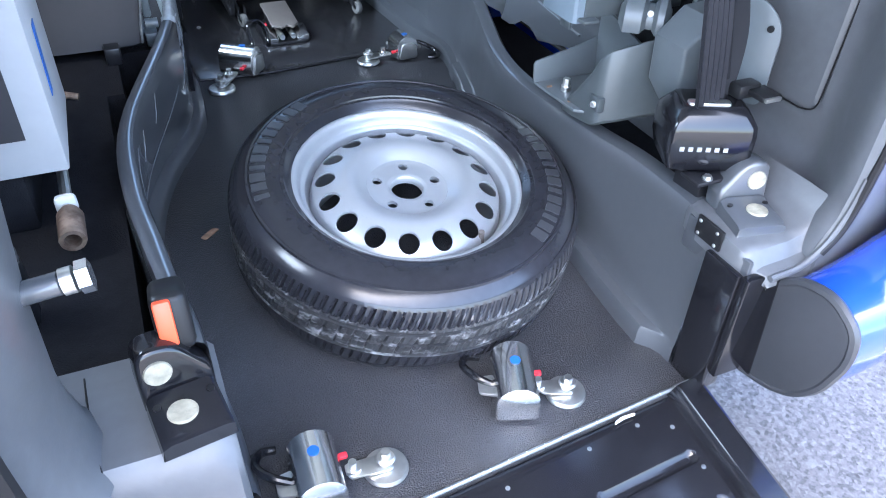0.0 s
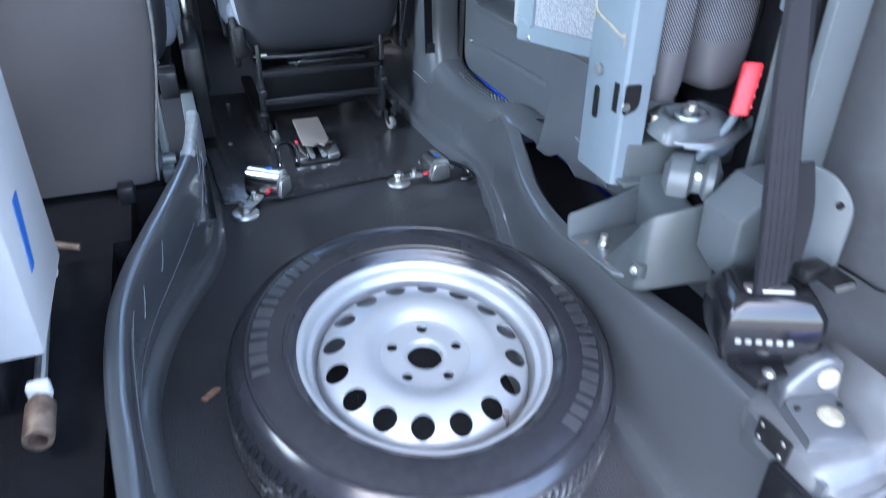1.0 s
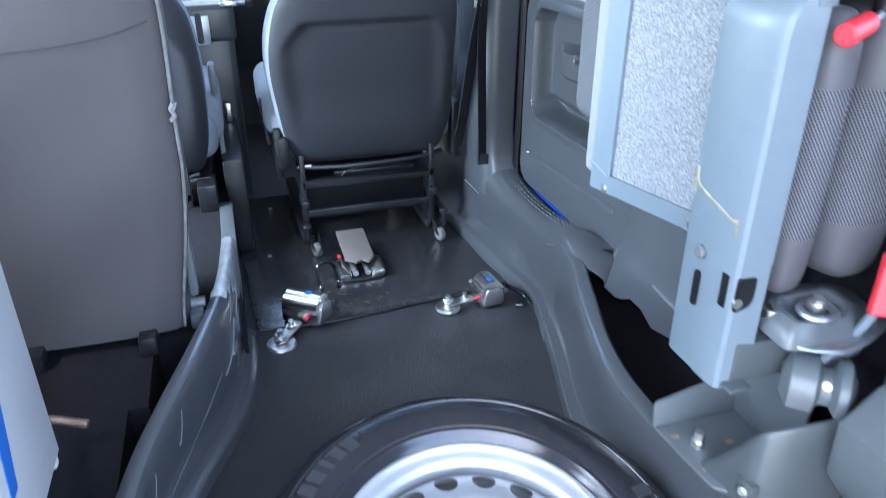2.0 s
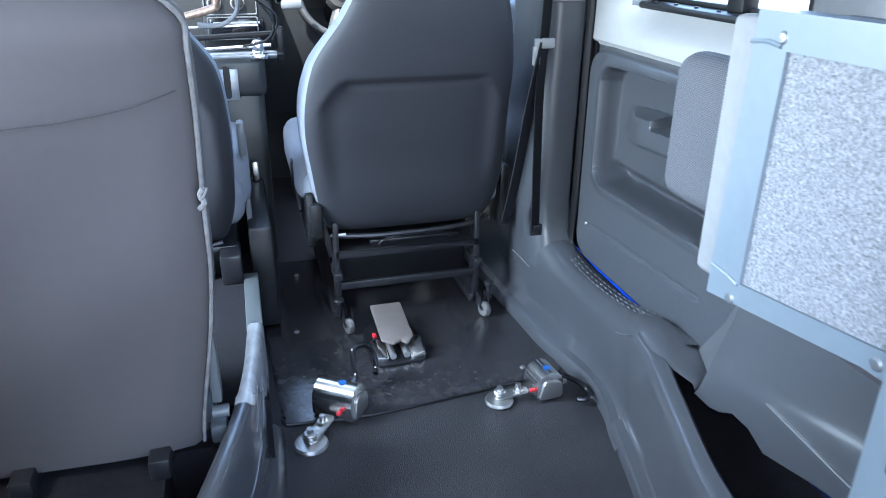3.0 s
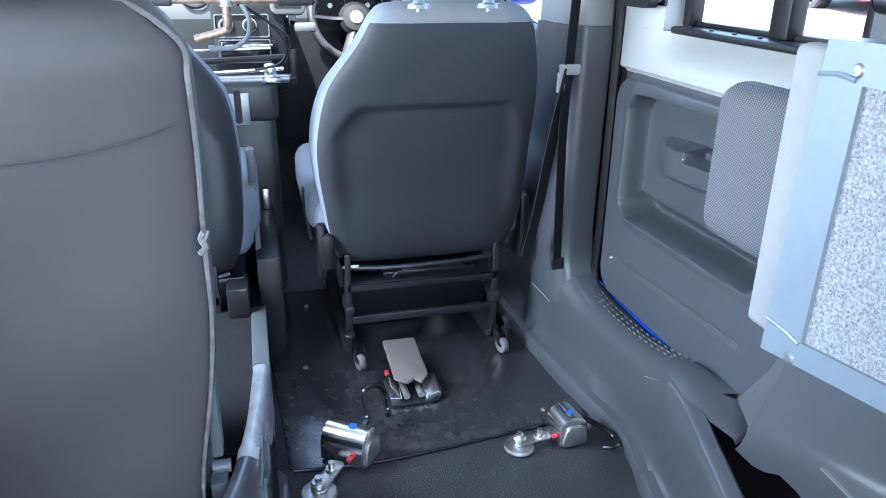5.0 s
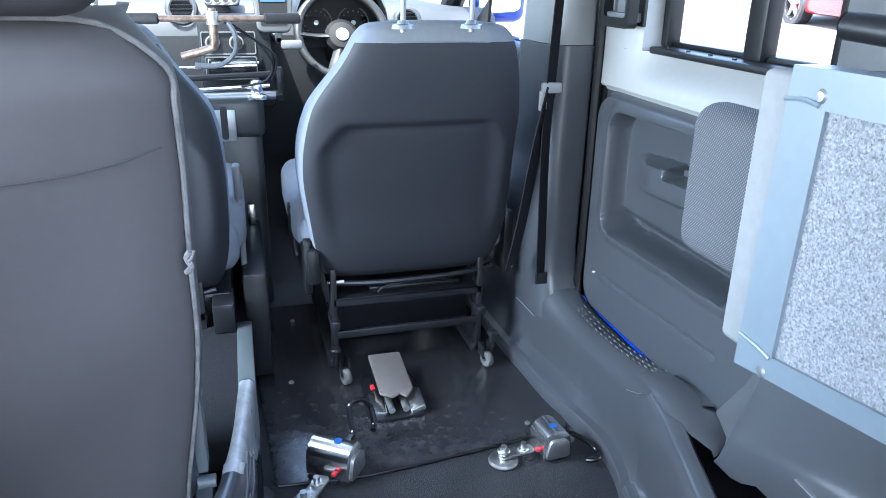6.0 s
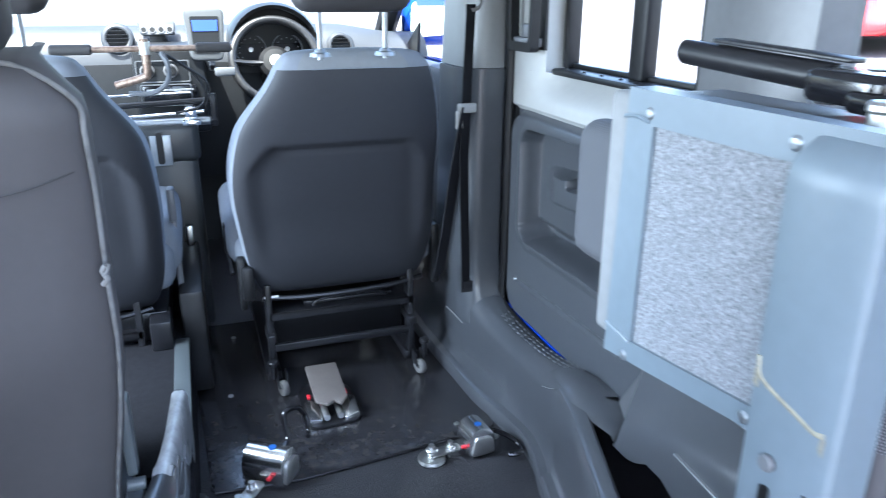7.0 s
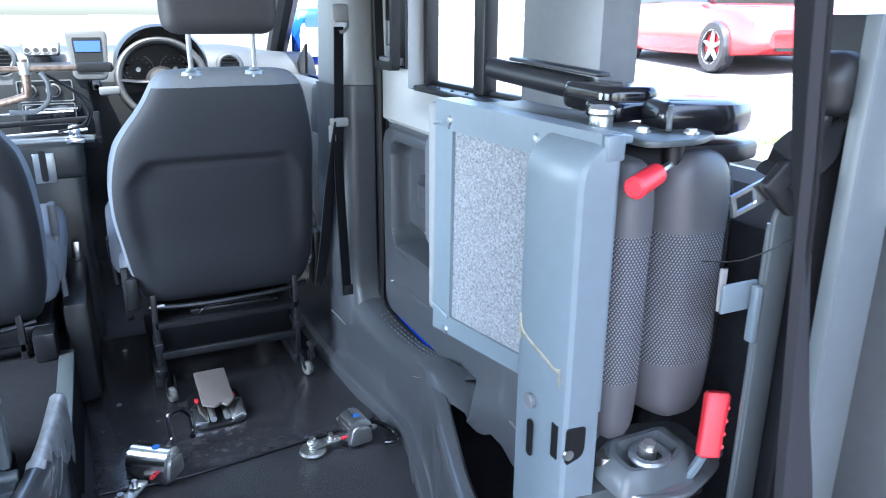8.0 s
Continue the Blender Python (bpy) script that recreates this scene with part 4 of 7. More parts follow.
# loose trim end and plate behind the rim
solid("loose_trim", grid([[(1.206, 2.06, 0.246), (1.228, 2.06, 0.252), (1.266, 2.055, 0.246), (1.293, 2.05, 0.238)], [(1.199, 2.015, 0.256), (1.218, 2.015, 0.268), (1.262, 2.01, 0.262), (1.293, 2.005, 0.242)], [(1.190, 1.965, 0.255), (1.212, 1.965, 0.270), (1.258, 1.96, 0.262), (1.292, 1.955, 0.242)], [(1.187, 1.92, 0.250), (1.212, 1.92, 0.262), (1.256, 1.92, 0.254), (1.292, 1.915, 0.24)], [(1.194, 1.86, 0.247), (1.216, 1.86, 0.256), (1.256, 1.868, 0.248), (1.29, 1.87, 0.236)], [(1.204, 1.812, 0.246), (1.222, 1.815, 0.250), (1.254, 1.83, 0.243), (1.288, 1.84, 0.232)], [(1.206, 1.806, 0.236), (1.223, 1.810, 0.240), (1.253, 1.826, 0.234), (1.287, 1.836, 0.224)]]), M_LINER, "curled end of the sill moulding", "trim", "structure", angle=70)
arch = [(1.80, 0.235), (1.79, 0.252), (1.735, 0.42), (1.70, 0.62), (1.35, 0.62), (1.35, 0.30), (1.52, 0.27), (1.62, 0.245), (1.66, 0.262), (1.70, 0.262), (1.73, 0.244), (1.755, 0.236)]
side = thing("side_plate", (1.2, 1.55, 0.24), "flat grey steel side plate with an arched notch", "panel", kind="structure")
part("sheet", plate([(p[0], p[1]) for p in reversed(arch)], (1.2, 0, 0), (0, 1, 0), (0, 0, 1), 0.006, 0.0015), M_LINER, side)
part("rib", tube([(1.1985, 1.63, 0.33), (1.1985, 1.46, 0.315)], 0.0035, 8, 1, flat=0.5), M_LINER, side)
solid("quarter_corner", grid([[(1.285, 1.93, 0.22), (1.25, 1.84, 0.235), (1.208, 1.79, 0.245)], [(1.288, 1.86, 0.33), (1.255, 1.80, 0.34), (1.208, 1.75, 0.38)], [(1.29, 1.80, 0.45), (1.26, 1.76, 0.50), (1.208, 1.71, 0.58)]]), M_TRIM, "grey moulded corner between door and side plate", "trim", "structure")

# ---- rear quarter on the raised side ----
qleft = thing("quarter_trim", (0.2, 0.8, 0.24), "worn grey plastic rear pillar trim and step", "panel", kind="structure")
rows = []
for z, xe in ((0.25, 0.262), (0.27, 0.245), (0.31, 0.236), (0.36, 0.233), (0.45, 0.236), (0.55, 0.246), (0.8, 0.255), (1.33, 0.262)):
    rows.append([(xe - 0.05, 0.90, z), (xe - 0.012, 0.86, z), (xe, 0.82, z), (xe - 0.006, 0.77, z), (xe - 0.025, 0.72, z), (xe - 0.06, 0.69, z), (xe - 0.14, 0.68, z)])
part("pillar", grid(rows), M_TRIM, qleft)
rows = []
for y, z in ((0.93, 0.235), (0.92, 0.262), (0.80, 0.264), (0.775, 0.262), (0.76, 0.245), (0.735, 0.238), (0.70, 0.232), (0.69, 0.20), (0.688, 0.0)):
    rows.append([(0.13, y, z), (0.25, y, z), (0.345, y, z), (0.366, y, z - 0.004), (0.372, y, z - 0.012), (0.374, y, 0.0 if y > 0.76 else z - 0.06)])
part("step", grid(rows), M_TRIM, qleft)
part("gap_line", tube([(0.236, 0.905, 0.2625), (0.238, 0.86, 0.2635), (0.242, 0.80, 0.264), (0.246, 0.775, 0.262), (0.247, 0.76, 0.245), (0.248, 0.70, 0.232)], 0.0011, 6, 2), M_BLACKP, qleft)
part("seal", tube([(0.20, 0.682, 0.18), (0.21, 0.675, 0.3), (0.205, 0.672, 0.5), (0.21, 0.675, 0.9)], 0.010, 8), M_BLACKP, qleft, "black rubber tailgate seal")
part("body_edge", bx(0.05, 0.655, -0.1, 0.205, 0.672, 0.9, 0.004), M_BLUE, qleft, "blue painted body edge")
part("inner_wall", bx(LW, 0.72, 0.24, 0.19, 0.80, ROOF), M_TRIM, qleft)


# ---- spare wheel ----
WC = Vector((0.745, 1.282, 0.0))
wheel = thing("spare_wheel", WC, "silver steel spare wheel with worn black tyre lying flat", "wheel")
TP = [(0.200, 0.160), (0.203, 0.171), (0.209, 0.180), (0.216, 0.185), (0.2205, 0.190), (0.226, 0.1905), (0.2275, 0.1935), (0.245, 0.197), (0.262, 0.1965), (0.2785, 0.192), (0.280, 0.1935), (0.284, 0.193), (0.2855, 0.189), (0.296, 0.183), (0.3035, 0.1755), (0.3045, 0.177), (0.3085, 0.172), (0.3115, 0.164), (0.3140, 0.155), (0.3158, 0.146), (0.3166, 0.137), (0.3170, 0.131), (0.3095, 0.1295), (0.3095, 0.1245), (0.3174, 0.123), (0.3178, 0.112), (0.3178, 0.104), (0.3105, 0.1025), (0.3105, 0.0975), (0.3178, 0.096), (0.3178, 0.086), (0.3174, 0.077), (0.3095, 0.0755), (0.3095, 0.0705), (0.3170, 0.069), (0.3160, 0.055), (0.3140, 0.043), (0.3115, 0.034), (0.306, 0.026), (0.294, 0.014), (0.275, 0.004), (0.255, 0.0), (0.23, 0.004), (0.214, 0.012), (0.205, 0.028), (0.203, 0.1)]
SEG = 640
rows = []
for k, (r, z) in enumerate(TP):
    ring = []
    for i in range(SEG):
        a = 2 * math.pi * i / SEG + 0.9 * max(0.0, min(z, 0.17) - 0.10) - 0.9 * max(0.0, 0.10 - max(z, 0.03)) * (1 if z < 0.1 else 0)
        rr = r
        if r > 0.31:
            if 0.133 < z < 0.168:
                rr -= (0.0048, 0.0, 0.0, 0.0016, 0.0)[i % 5]
            elif 0.078 < z < 0.122:
                rr -= (0.0045, 0.0, 0.0, 0.0, 0.0018, 0.0, 0.0, 0.0)[i % 8]
            elif 0.03 < z < 0.069:
                rr -= (0.0048, 0.0, 0.0, 0.0016, 0.0)[i % 5]
        ring.append((WC.x + rr * math.cos(a), WC.y + rr * math.sin(a), z))
    rows.append(ring)
TREAD_LO, TREAD_HI = 0.066, 0.137
split = [k for k, (r, z) in enumerate(TP) if r > 0.309 and TREAD_LO <= z <= TREAD_HI]
k0, k1 = split[0], split[-1]
tyre = part("tyre", grid(rows[k1:] + rows[:k0 + 1], closed=True), M_TYRE, wheel, "black rubber tyre", angle=28)
part("tread", grid(rows[k0:k1 + 1], closed=True), M_SCUFF, tyre, "chalk-scuffed tread band", angle=28)
for start, count, step in ((radians(-55), 13, radians(5.4)), (radians(122), 12, radians(5.4))):
    for k in range(count):
        a = start + k * step
        c, t = Vector((math.cos(a), math.sin(a), 0)), Vector((-math.sin(a), math.cos(a), 0))
        o = WC + c * 0.263 + Vector((0, 0, 0.1945))
        w = (0.0100, 0.0085, 0.0050)[k % 3]
        part("raised_mark", plate(rounded([(-w, -0.013), (w, -0.013), (w, 0.013), (-w, 0.013)], 0.002, 2), o, -t, c - Vector((0, 0, 0.12)), 0.0032), M_LETTER, tyre)

DISC = [(0.0290, 0.136), (0.0295, 0.1490), (0.0315, 0.1510), (0.038, 0.1520), (0.066, 0.1525), (0.074, 0.1545), (0.081, 0.1590), (0.089, 0.1650), (0.097, 0.1690), (0.105, 0.1710), (0.113, 0.1712), (0.120, 0.1700), (0.126, 0.1680), (0.136, 0.1650), (0.1475, 0.1605), (0.158, 0.1545), (0.166, 0.1480), (0.170, 0.1435), (0.174, 0.1360)]


def disc_z(r):
    for (a, za), (b, zb) in zip(DISC, DISC[1:]):
        if a <= r <= b:
            return za + (zb - za) * (r - a) / (b - a)
    return DISC[-1][1]


def holed_ring(r0, r1, n, hole, turn, lip):
    """A ring of the wheel disc between two radii with n round holes through it, each with a turned-in lip."""
    bm = bmesh.new()
    rm, half, q, rings = (r0 + r1) / 2, (r1 - r0) / 2, 8, 4
    side = [(-1 + 2 * i / q, -1) for i in range(q)] + [(1, -1 + 2 * i / q) for i in range(q)] + [(1 - 2 * i / q, 1) for i in range(q)] + [(-1, 1 - 2 * i / q) for i in range(q)]
    for s in range(n):
        th0 = turn + 2 * math.pi * s / n
        loops = []
        for k in range(rings + 3):
            loop = []
            for a, b in side:
                ang_sq, r_sq = a * math.pi / n, rm + b * half
                phi = math.atan2(b, a)
                ang_c, r_c = hole * math.cos(phi) / rm, rm + hole * math.sin(phi)
                f = min(1.0, k / rings) ** 0.8
                ang, r = ang_sq * (1 - f) + ang_c * f, r_sq * (1 - f) + r_c * f
                drop = (0, 0, 0, 0, 0, 0.003, 0.009)[k] if k > rings else 0
                loop.append(bm.verts.new((WC.x + r * math.cos(th0 + ang), WC.y + r * math.sin(th0 + ang), disc_z(r) - drop * lip)))
            loops.append(loop)
        m = len(side)
        for A, B in zip(loops, loops[1:]):
            for i in range(m):
                bm.faces.new((A[i], A[(i + 1) % m], B[(i + 1) % m], B[i]))
    bmesh.ops.remove_doubles(bm, verts=list(bm.verts), dist=0.0003)
    bmesh.ops.recalc_face_normals(bm, faces=list(bm.faces))
    return bm


hub = lathe([p for p in DISC if p[0] <= 0.038], WC, 64)
mid = lathe([p for p in DISC if 0.073 < p[0] < 0.127], WC, 96)
edge = lathe([(0.170, 0.1435), (0.1725, 0.1395), (0.174, 0.132), (0.1748, 0.124), (0.1765, 0.121)], WC, 96)
disc = part("disc", join(hub, holed_ring(0.038, 0.074, 5, 0.0090, radians(77.6), 0.8), mid, holed_ring(0.126, 0.170, 16, 0.0180, radians(-109.8), 0.5), edge), M_RIM, wheel, "silver painted disc with round vent holes", angle=50)
RIM = [(0.1770, 0.02), (0.1755, 0.09), (0.1766, 0.1185), (0.1780, 0.1195), (0.1815, 0.131), (0.1825, 0.144), (0.1845, 0.149), (0.190, 0.151), (0.1925, 0.154), (0.1945, 0.164), (0.197, 0.1715), (0.2015, 0.1765), (0.2058, 0.1772), (0.2084, 0.175), (0.2087, 0.171), (0.207, 0.167), (0.2005, 0.163)]
part("rim", lathe(RIM, WC, 128), M_RIM, wheel, angle=60)
va = radians(-60)
vp = WC + Vector((0.1745 * math.cos(va), 0.1745 * math.sin(va), 0.121))
part("valve", join(cy(vp, vp + Vector((-0.004, 0.004, 0.022)), 0.0045, seg=10), cy(vp + Vector((-0.004, 0.004, 0.022)), vp + Vector((-0.005, 0.005, 0.034)), 0.0058, seg=10)), M_TAUPE, wheel, "brass-brown tyre valve")
for a in (radians(22), radians(-97)):
    c, t = Vector((math.cos(a), math.sin(a), 0)), Vector((-math.sin(a), math.cos(a), 0))
    part("balance_weight", plate([(-0.012, -0.006), (0.012, -0.006), (0.012, 0.006), (-0.012, 0.006)], WC + c * 0.2055 + Vector((0, 0, 0.1765)), t, c, 0.005, 0.0015), M_ZINC, wheel)

wheel.location = (0.742, 1.284, 0.0347)
wheel.rotation_euler = (radians(9.8), radians(1.5), 0)
wheel.scale = (0.950, 0.950, 0.950)


# ---- floor mat ----
matob = thing("floor_mat", (0.85, 2.6, 0), "black worn rubber floor mat with bolted edges", "mat")
mo = rounded([(0.508, 2.208), (0.70, 2.196), (0.95, 2.222), (1.158, 2.246), (1.172, 2.262), (1.170, 2.6), (1.150, 3.06), (0.470, 3.06), (0.490, 2.6)], [0.02, 0, 0, 0.012, 0.02, 0, 0.01, 0.01, 0], 5)
part("sheet", plate(mo, (0, 0, 0.0005), (1, 0, 0), (0, 1, 0), 0.004, 0.001), M_MAT, matob)
part("edge_strip", tube([(p.x, p.y, 0.004) for p in mo[:14]], 0.0032, 6, 2), M_BLACKP, matob, "black rolled edge")
for x, y in ((1.084, 2.288), (0.521, 3.02), (0.57, 2.6), (0.60, 2.95)):
    bolt((x, y, 0.0045), (0, 0, 1), 0.007, 0.004, "bolt", matob)

solid("rust_mark", plate(rounded([(-0.018, -0.007), (0.02, -0.004), (0.016, 0.009), (-0.02, 0.006)], 0.004, 3), (0.419, 1.42, floor_z(1.42) + 0.001), (0.8, 0.6, 0), (-0.6, 0.8, 0), 0.0012), M_RUSTPATCH, "flake of brown rust on the floor", "debris")


# ---- tie-down retractors ----
def retractor(at, turn, lean, hook, size=1.2, long=0.085, dist=0.078):
    x, y, z = at
    t = thing("tie_down_retractor", at, "bright steel wheelchair tie-down retractor bolted to the floor", "tie-down", "floor tie-downs")
    part("anchor_disc", lathe([(0.0, 0.0), (0.027, 0.0), (0.028, 0.003), (0.026, 0.008), (0.015, 0.010), (0.0, 0.010)], at, 28), M_ZINC, t)
    part("stud", join(cy((x, y, z + 0.009), (x, y, z + 0.020), 0.008, seg=12), cy((x, y, z + 0.020), (x, y, z + 0.026), 0.012, seg=16, bev=0.002), cy((x, y, z + 0.026), (x, y, z + 0.034), 0.006, seg=6)), M_ZINC, t)
    part("link", plate(rounded([(-0.008, -0.013), (dist - 0.015, -0.011), (dist - 0.015, 0.011), (-0.008, 0.013)], 0.008), (x, y, z + 0.012), (1, 0, 0), (0, 1, 0), 0.004, 0.001), M_ZINC, t)
    part("bolt", join(cy((x + 0.040, y, z + 0.015), (x + 0.040, y, z + 0.021), 0.010, seg=6), cy((x + 0.040, y, z + 0.021), (x + 0.040, y, z + 0.032), 0.005, seg=10)), M_ZINC, t)
    # hood: half-round housing across the link
    prof = [(0.028, 0.0), (0.028, 0.022)] + [(0.028 * math.cos(a), 0.026 + 0.028 * math.sin(a)) for a in [math.pi * k / 10 for k in range(11)]] + [(-0.028, 0.022), (-0.028, 0.0)]
    rows = []
    for s, f in ((-1.0, 0.86), (-0.94, 1.0), (0.94, 1.0), (1.0, 0.86)):
        rows.append([(x + dist + 0.02 + px * f, y + s * long / 2, z + 0.006 + pz * f) for px, pz in prof])
    body = part("housing", grid(rows, closed=True, cap=True), M_CHROME, t, "polished steel housing")
    part("badge", lathe([(0.0, 0.0005), (0.007, 0.0005), (0.007, 0.0012), (0.0, 0.0012)], (x + dist + 0.02, y - 0.008, z + 0.0595), 20, (0, 0, 1)), M_BLUEP, body, "blue oval badge")
    part("cheek", plate(rounded([(-0.026, 0.0), (0.026, 0.0), (0.022, 0.036), (-0.016, 0.040)], 0.01), (x + dist + 0.02, y - long / 2 - 0.0005, z + 0.004), (1, 0, 0), (0, 0, 1), 0.004, 0.001), M_ZINC, body)
    part("tongue", plate(rounded([(-0.022, -0.02), (0.012, -0.014), (0.012, 0.014), (-0.022, 0.02)], 0.006), (x + dist + 0.055, y, z + 0.018), (1, 0, 0), (0, 1, 0), 0.005, 0.001), M_ZINC, t)
    part("release_lever", bx(x + dist - 0.020, y - 0.022, z + 0.020, x + dist - 0.009, y - 0.014, z + 0.026, 0.002), M_RED, t, "red release lever")
    ap = [(x + dist + px, y + py, z + pz) for px, py, pz in hook]
    part("hook", tube(ap, 0.0052, 10), M_GLOSSB, t, "black coated steel hook")
    t.rotation_euler = (radians(lean), 0, radians(turn))
    t.scale = (size, size, size)
    return t


retractor((0.558, 2.125, 0.004), 55, 0, [(0.045, 0.0, 0.03), (0.075, -0.006, 0.036), (0.088, 0.004, 0.055), (0.100, 0.01, 0.075), (0.118, -0.004, 0.078), (0.128, -0.016, 0.058), (0.118, -0.026, 0.035), (0.106, -0.03, 0.03)], 1.27, 0.078, 0.080)
retractor((0.981, 2.170, 0.004), 6, 0, [(0.040, 0.0, 0.028), (0.054, -0.006, 0.034), (0.070, -0.016, 0.030), (0.086, -0.032, 0.022), (0.092, -0.048, 0.016), (0.088, -0.064, 0.014), (0.074, -0.070, 0.014), (0.058, -0.064, 0.014)], 1.16, 0.058, 0.076)
retractor((0.858, 0.876, 0.001), 160, 0, [(0.045, 0.0, 0.02), (0.07, -0.01, 0.028), (0.085, -0.03, 0.028), (0.078, -0.055, 0.018), (0.06, -0.06, 0.012)], 1.15, 0.092, 0.052)
retractor((0.555, 0.853, 0.001), 176, 0, [(0.045, 0.0, 0.02), (0.07, -0.01, 0.028), (0.085, -0.03, 0.028), (0.078, -0.055, 0.018), (0.06, -0.06, 0.012)], 1.15, 0.080, 0.062)


# ---- floor latch in front of the driver's seat ----
lt = thing("floor_latch", (0.80, 2.45, 0.0045), "steel floor latch with taupe cover and red tabs", "latch")
part("base_plate", plate(rounded([(-0.050, -0.092), (0.056, -0.088), (0.076, -0.050), (0.066, 0.085), (0.040, 0.125), (-0.040, 0.125), (-0.066, 0.085), (-0.074, -0.060)], 0.014), (0.802, 2.462, 0.005), (1, 0, 0), (0, 1, 0), 0.007, 0.002), M_BLACKM, lt, "black painted base plate")
part("cover", plate(rounded([(-0.040, -0.072), (-0.012, -0.092), (0.006, -0.080), (0.020, -0.096), (0.041, -0.070), (0.041, 0.085), (-0.041, 0.085)], [0.006, 0.003, 0.002, 0.004, 0.006, 0.006, 0.006]), (0.804, 2.500, 0.050), (1, 0, 0), (0, 1, 0.10), 0.008, 0.002), M_TAUPE, lt, "taupe painted cover")
part("mechanism", bx(0.772, 2.46, 0.011, 0.832, 2.585, 0.046, 0.006), M_BLACKM, lt, "dark steel mechanism")
for s in (-1, 1):
    part("side_cheek", plate(rounded([(-0.020, -0.038), (0.018, -0.034), (0.020, 0.030), (-0.002, 0.044), (-0.020, 0.030)], 0.006), (0.802 + s * 0.049, 2.418, 0.013), (1, 0, 0.25 * s), (0, 1, 0.18), 0.020, 0.005), M_CHROME, lt, "chrome side cheek")
    part("tab", bx(0.802 + s * 0.046 - 0.005, 2.475, 0.028, 0.802 + s * 0.046 + 0.005, 2.492, 0.036, 0.002), M_RED, lt, "red tab")
    part("pin", cy((0.802 + s * 0.017, 2.385, 0.024), (0.802 + s * 0.017, 2.46, 0.024), 0.008, seg=12), M_ZINC, lt)


# ---- front seats ----
def front_seat(cx, driver):
    at = (cx, 2.75, 0.0)
    label = "dark grey driver's seat with pale cloth sides, on castors" if driver else "dark grey front passenger seat with pale cloth sides"
    s = thing("front_seat", at, label, "seat", "front seats")
    # the seat frame sits a little off the back's middle
    c0 = cx + (0.018 if driver else 0.0)
    # back: rings of a rounded section from bottom to top
    T = [(0.262, 0.176, 0.030), (0.272, 0.204, 0.050), (0.295, 0.220, 0.064), (0.36, 0.238, 0.072), (0.44, 0.246, 0.076), (0.55, 0.250, 0.076), (0.66, 0.244, 0.072), (0.74, 0.228, 0.066), (0.80, 0.212, 0.060), (0.84, 0.198, 0.053), (0.866, 0.178, 0.044), (0.880, 0.148, 0.030), (0.885, 0.08, 0.016)]
    NZ, NA = 96, 72
    zs = [0.262 + (0.885 - 0.262) * math.sin(math.pi / 2 * k / (NZ - 1)) ** 1.0 if k > NZ // 2 else 0.262 + (0.885 - 0.262) * math.sin(math.pi / 2 * k / (NZ - 1)) for k in range(NZ)]
    rings = []
    for z in zs:
        hw, hd = lerp_table(T, z)
        yc = 2.60 - 0.32 * (z - 0.27) + 0.068
        ring = []
        for i in range(NA):
            a = 2 * math.pi * i / NA
            c, sn = math.cos(a), math.sin(a)
            ex = 0.5
            px = hw * math.copysign(abs(c) ** ex, c)
            if (c < 0) == driver:
                px *= 1 - 0.22 * smooth(0.70, 0.85, z)
            py = hd * math.copysign(abs(sn) ** ex, sn)
            if sn < 0:
                # back face: shallow hollow below a soft ledge
                u = abs(px) / hw
                led = 0.668 - 0.32 * max(0.0, u - 0.66)
                py += 0.016 * smooth(led + 0.009, led - 0.006, z) * smooth(0.90, 0.70, u) * smooth(0.32, 0.50, z)
                py += 0.007 * math.exp(-((z - led) / 0.007) ** 2) * smooth(0.84, 0.62, u)
            else:
                py += 0.05 * smooth(0.72, 0.98, abs(px) / hw) * smooth(0.30, 0.42, z) * smooth(0.78, 0.60, z)
            ring.append((cx + px - (0.016 * math.exp(-((z - 0.58) / 0.14) ** 2) if driver else 0.0), yc + py, z))
        rings.append(ring)
    bms = {"back_panel": bmesh.new(), "side_cloth": bmesh.new(), "top_insert": bmesh.new()}
    for i in range(NZ - 1):
        for j in range(NA):
            q = [rings[i][j], rings[i][(j + 1) % NA], rings[i + 1][(j + 1) % NA], rings[i + 1][j]]
            mx = sum(p[0] for p in q) / 4 - cx
            mz = sum(p[2] for p in q) / 4
            myc = sum(p[1] for p in q) / 4 - (2.60 - 0.32 * (mz - 0.27) + 0.068)
            hw = lerp_table(T, mz)[0]
            am = 2 * math.pi * (j + 0.5) / NA
            if mz > 0.846 and abs(math.cos(am)) < 0.5:
                key = "top_insert"
            elif math.sin(am) < (-0.36 if driver else -0.15) and mz < 0.846:
                key = "back_panel"
            else:
                key = "side_cloth"
            b = bms[key]
            b.faces.new([b.verts.new(p) for p in q])
    for ring, rev in ((rings[0], True), (rings[-1], False)):
        b = bms["side_cloth" if rev else "top_insert"]
        b.faces.new([b.verts.new(p) for p in (reversed(ring) if rev else ring)])
    for b in bms.values():
        bmesh.ops.remove_doubles(b, verts=list(b.verts), dist=0.0002)
        bmesh.ops.recalc_face_normals(b, faces=list(b.faces))
    back = part("backrest", bms["back_panel"], M_SEATB, s, "dark grey seat back panel", angle=60)
    part("side_cloth", bms["side_cloth"], M_SEATF, back, "pale blue-grey side cloth", angle=60)
    part("top_insert", bms["top_insert"], M_SEATT, back, "pale silver-grey top insert", angle=60)
    seam = [(cx + u * 0.155 + (0.018 if driver else -0.018), 2.60 - 0.32 * 0.576 + 0.068 - 0.052 + 0.004 * abs(u) ** 4 * 4, 0.846 - 0.004 * u * u) for u in [k / 6 - 1 for k in range(13)]]
    part("seam", tube(seam, 0.0012, 6, 2), M_SEATF, back)
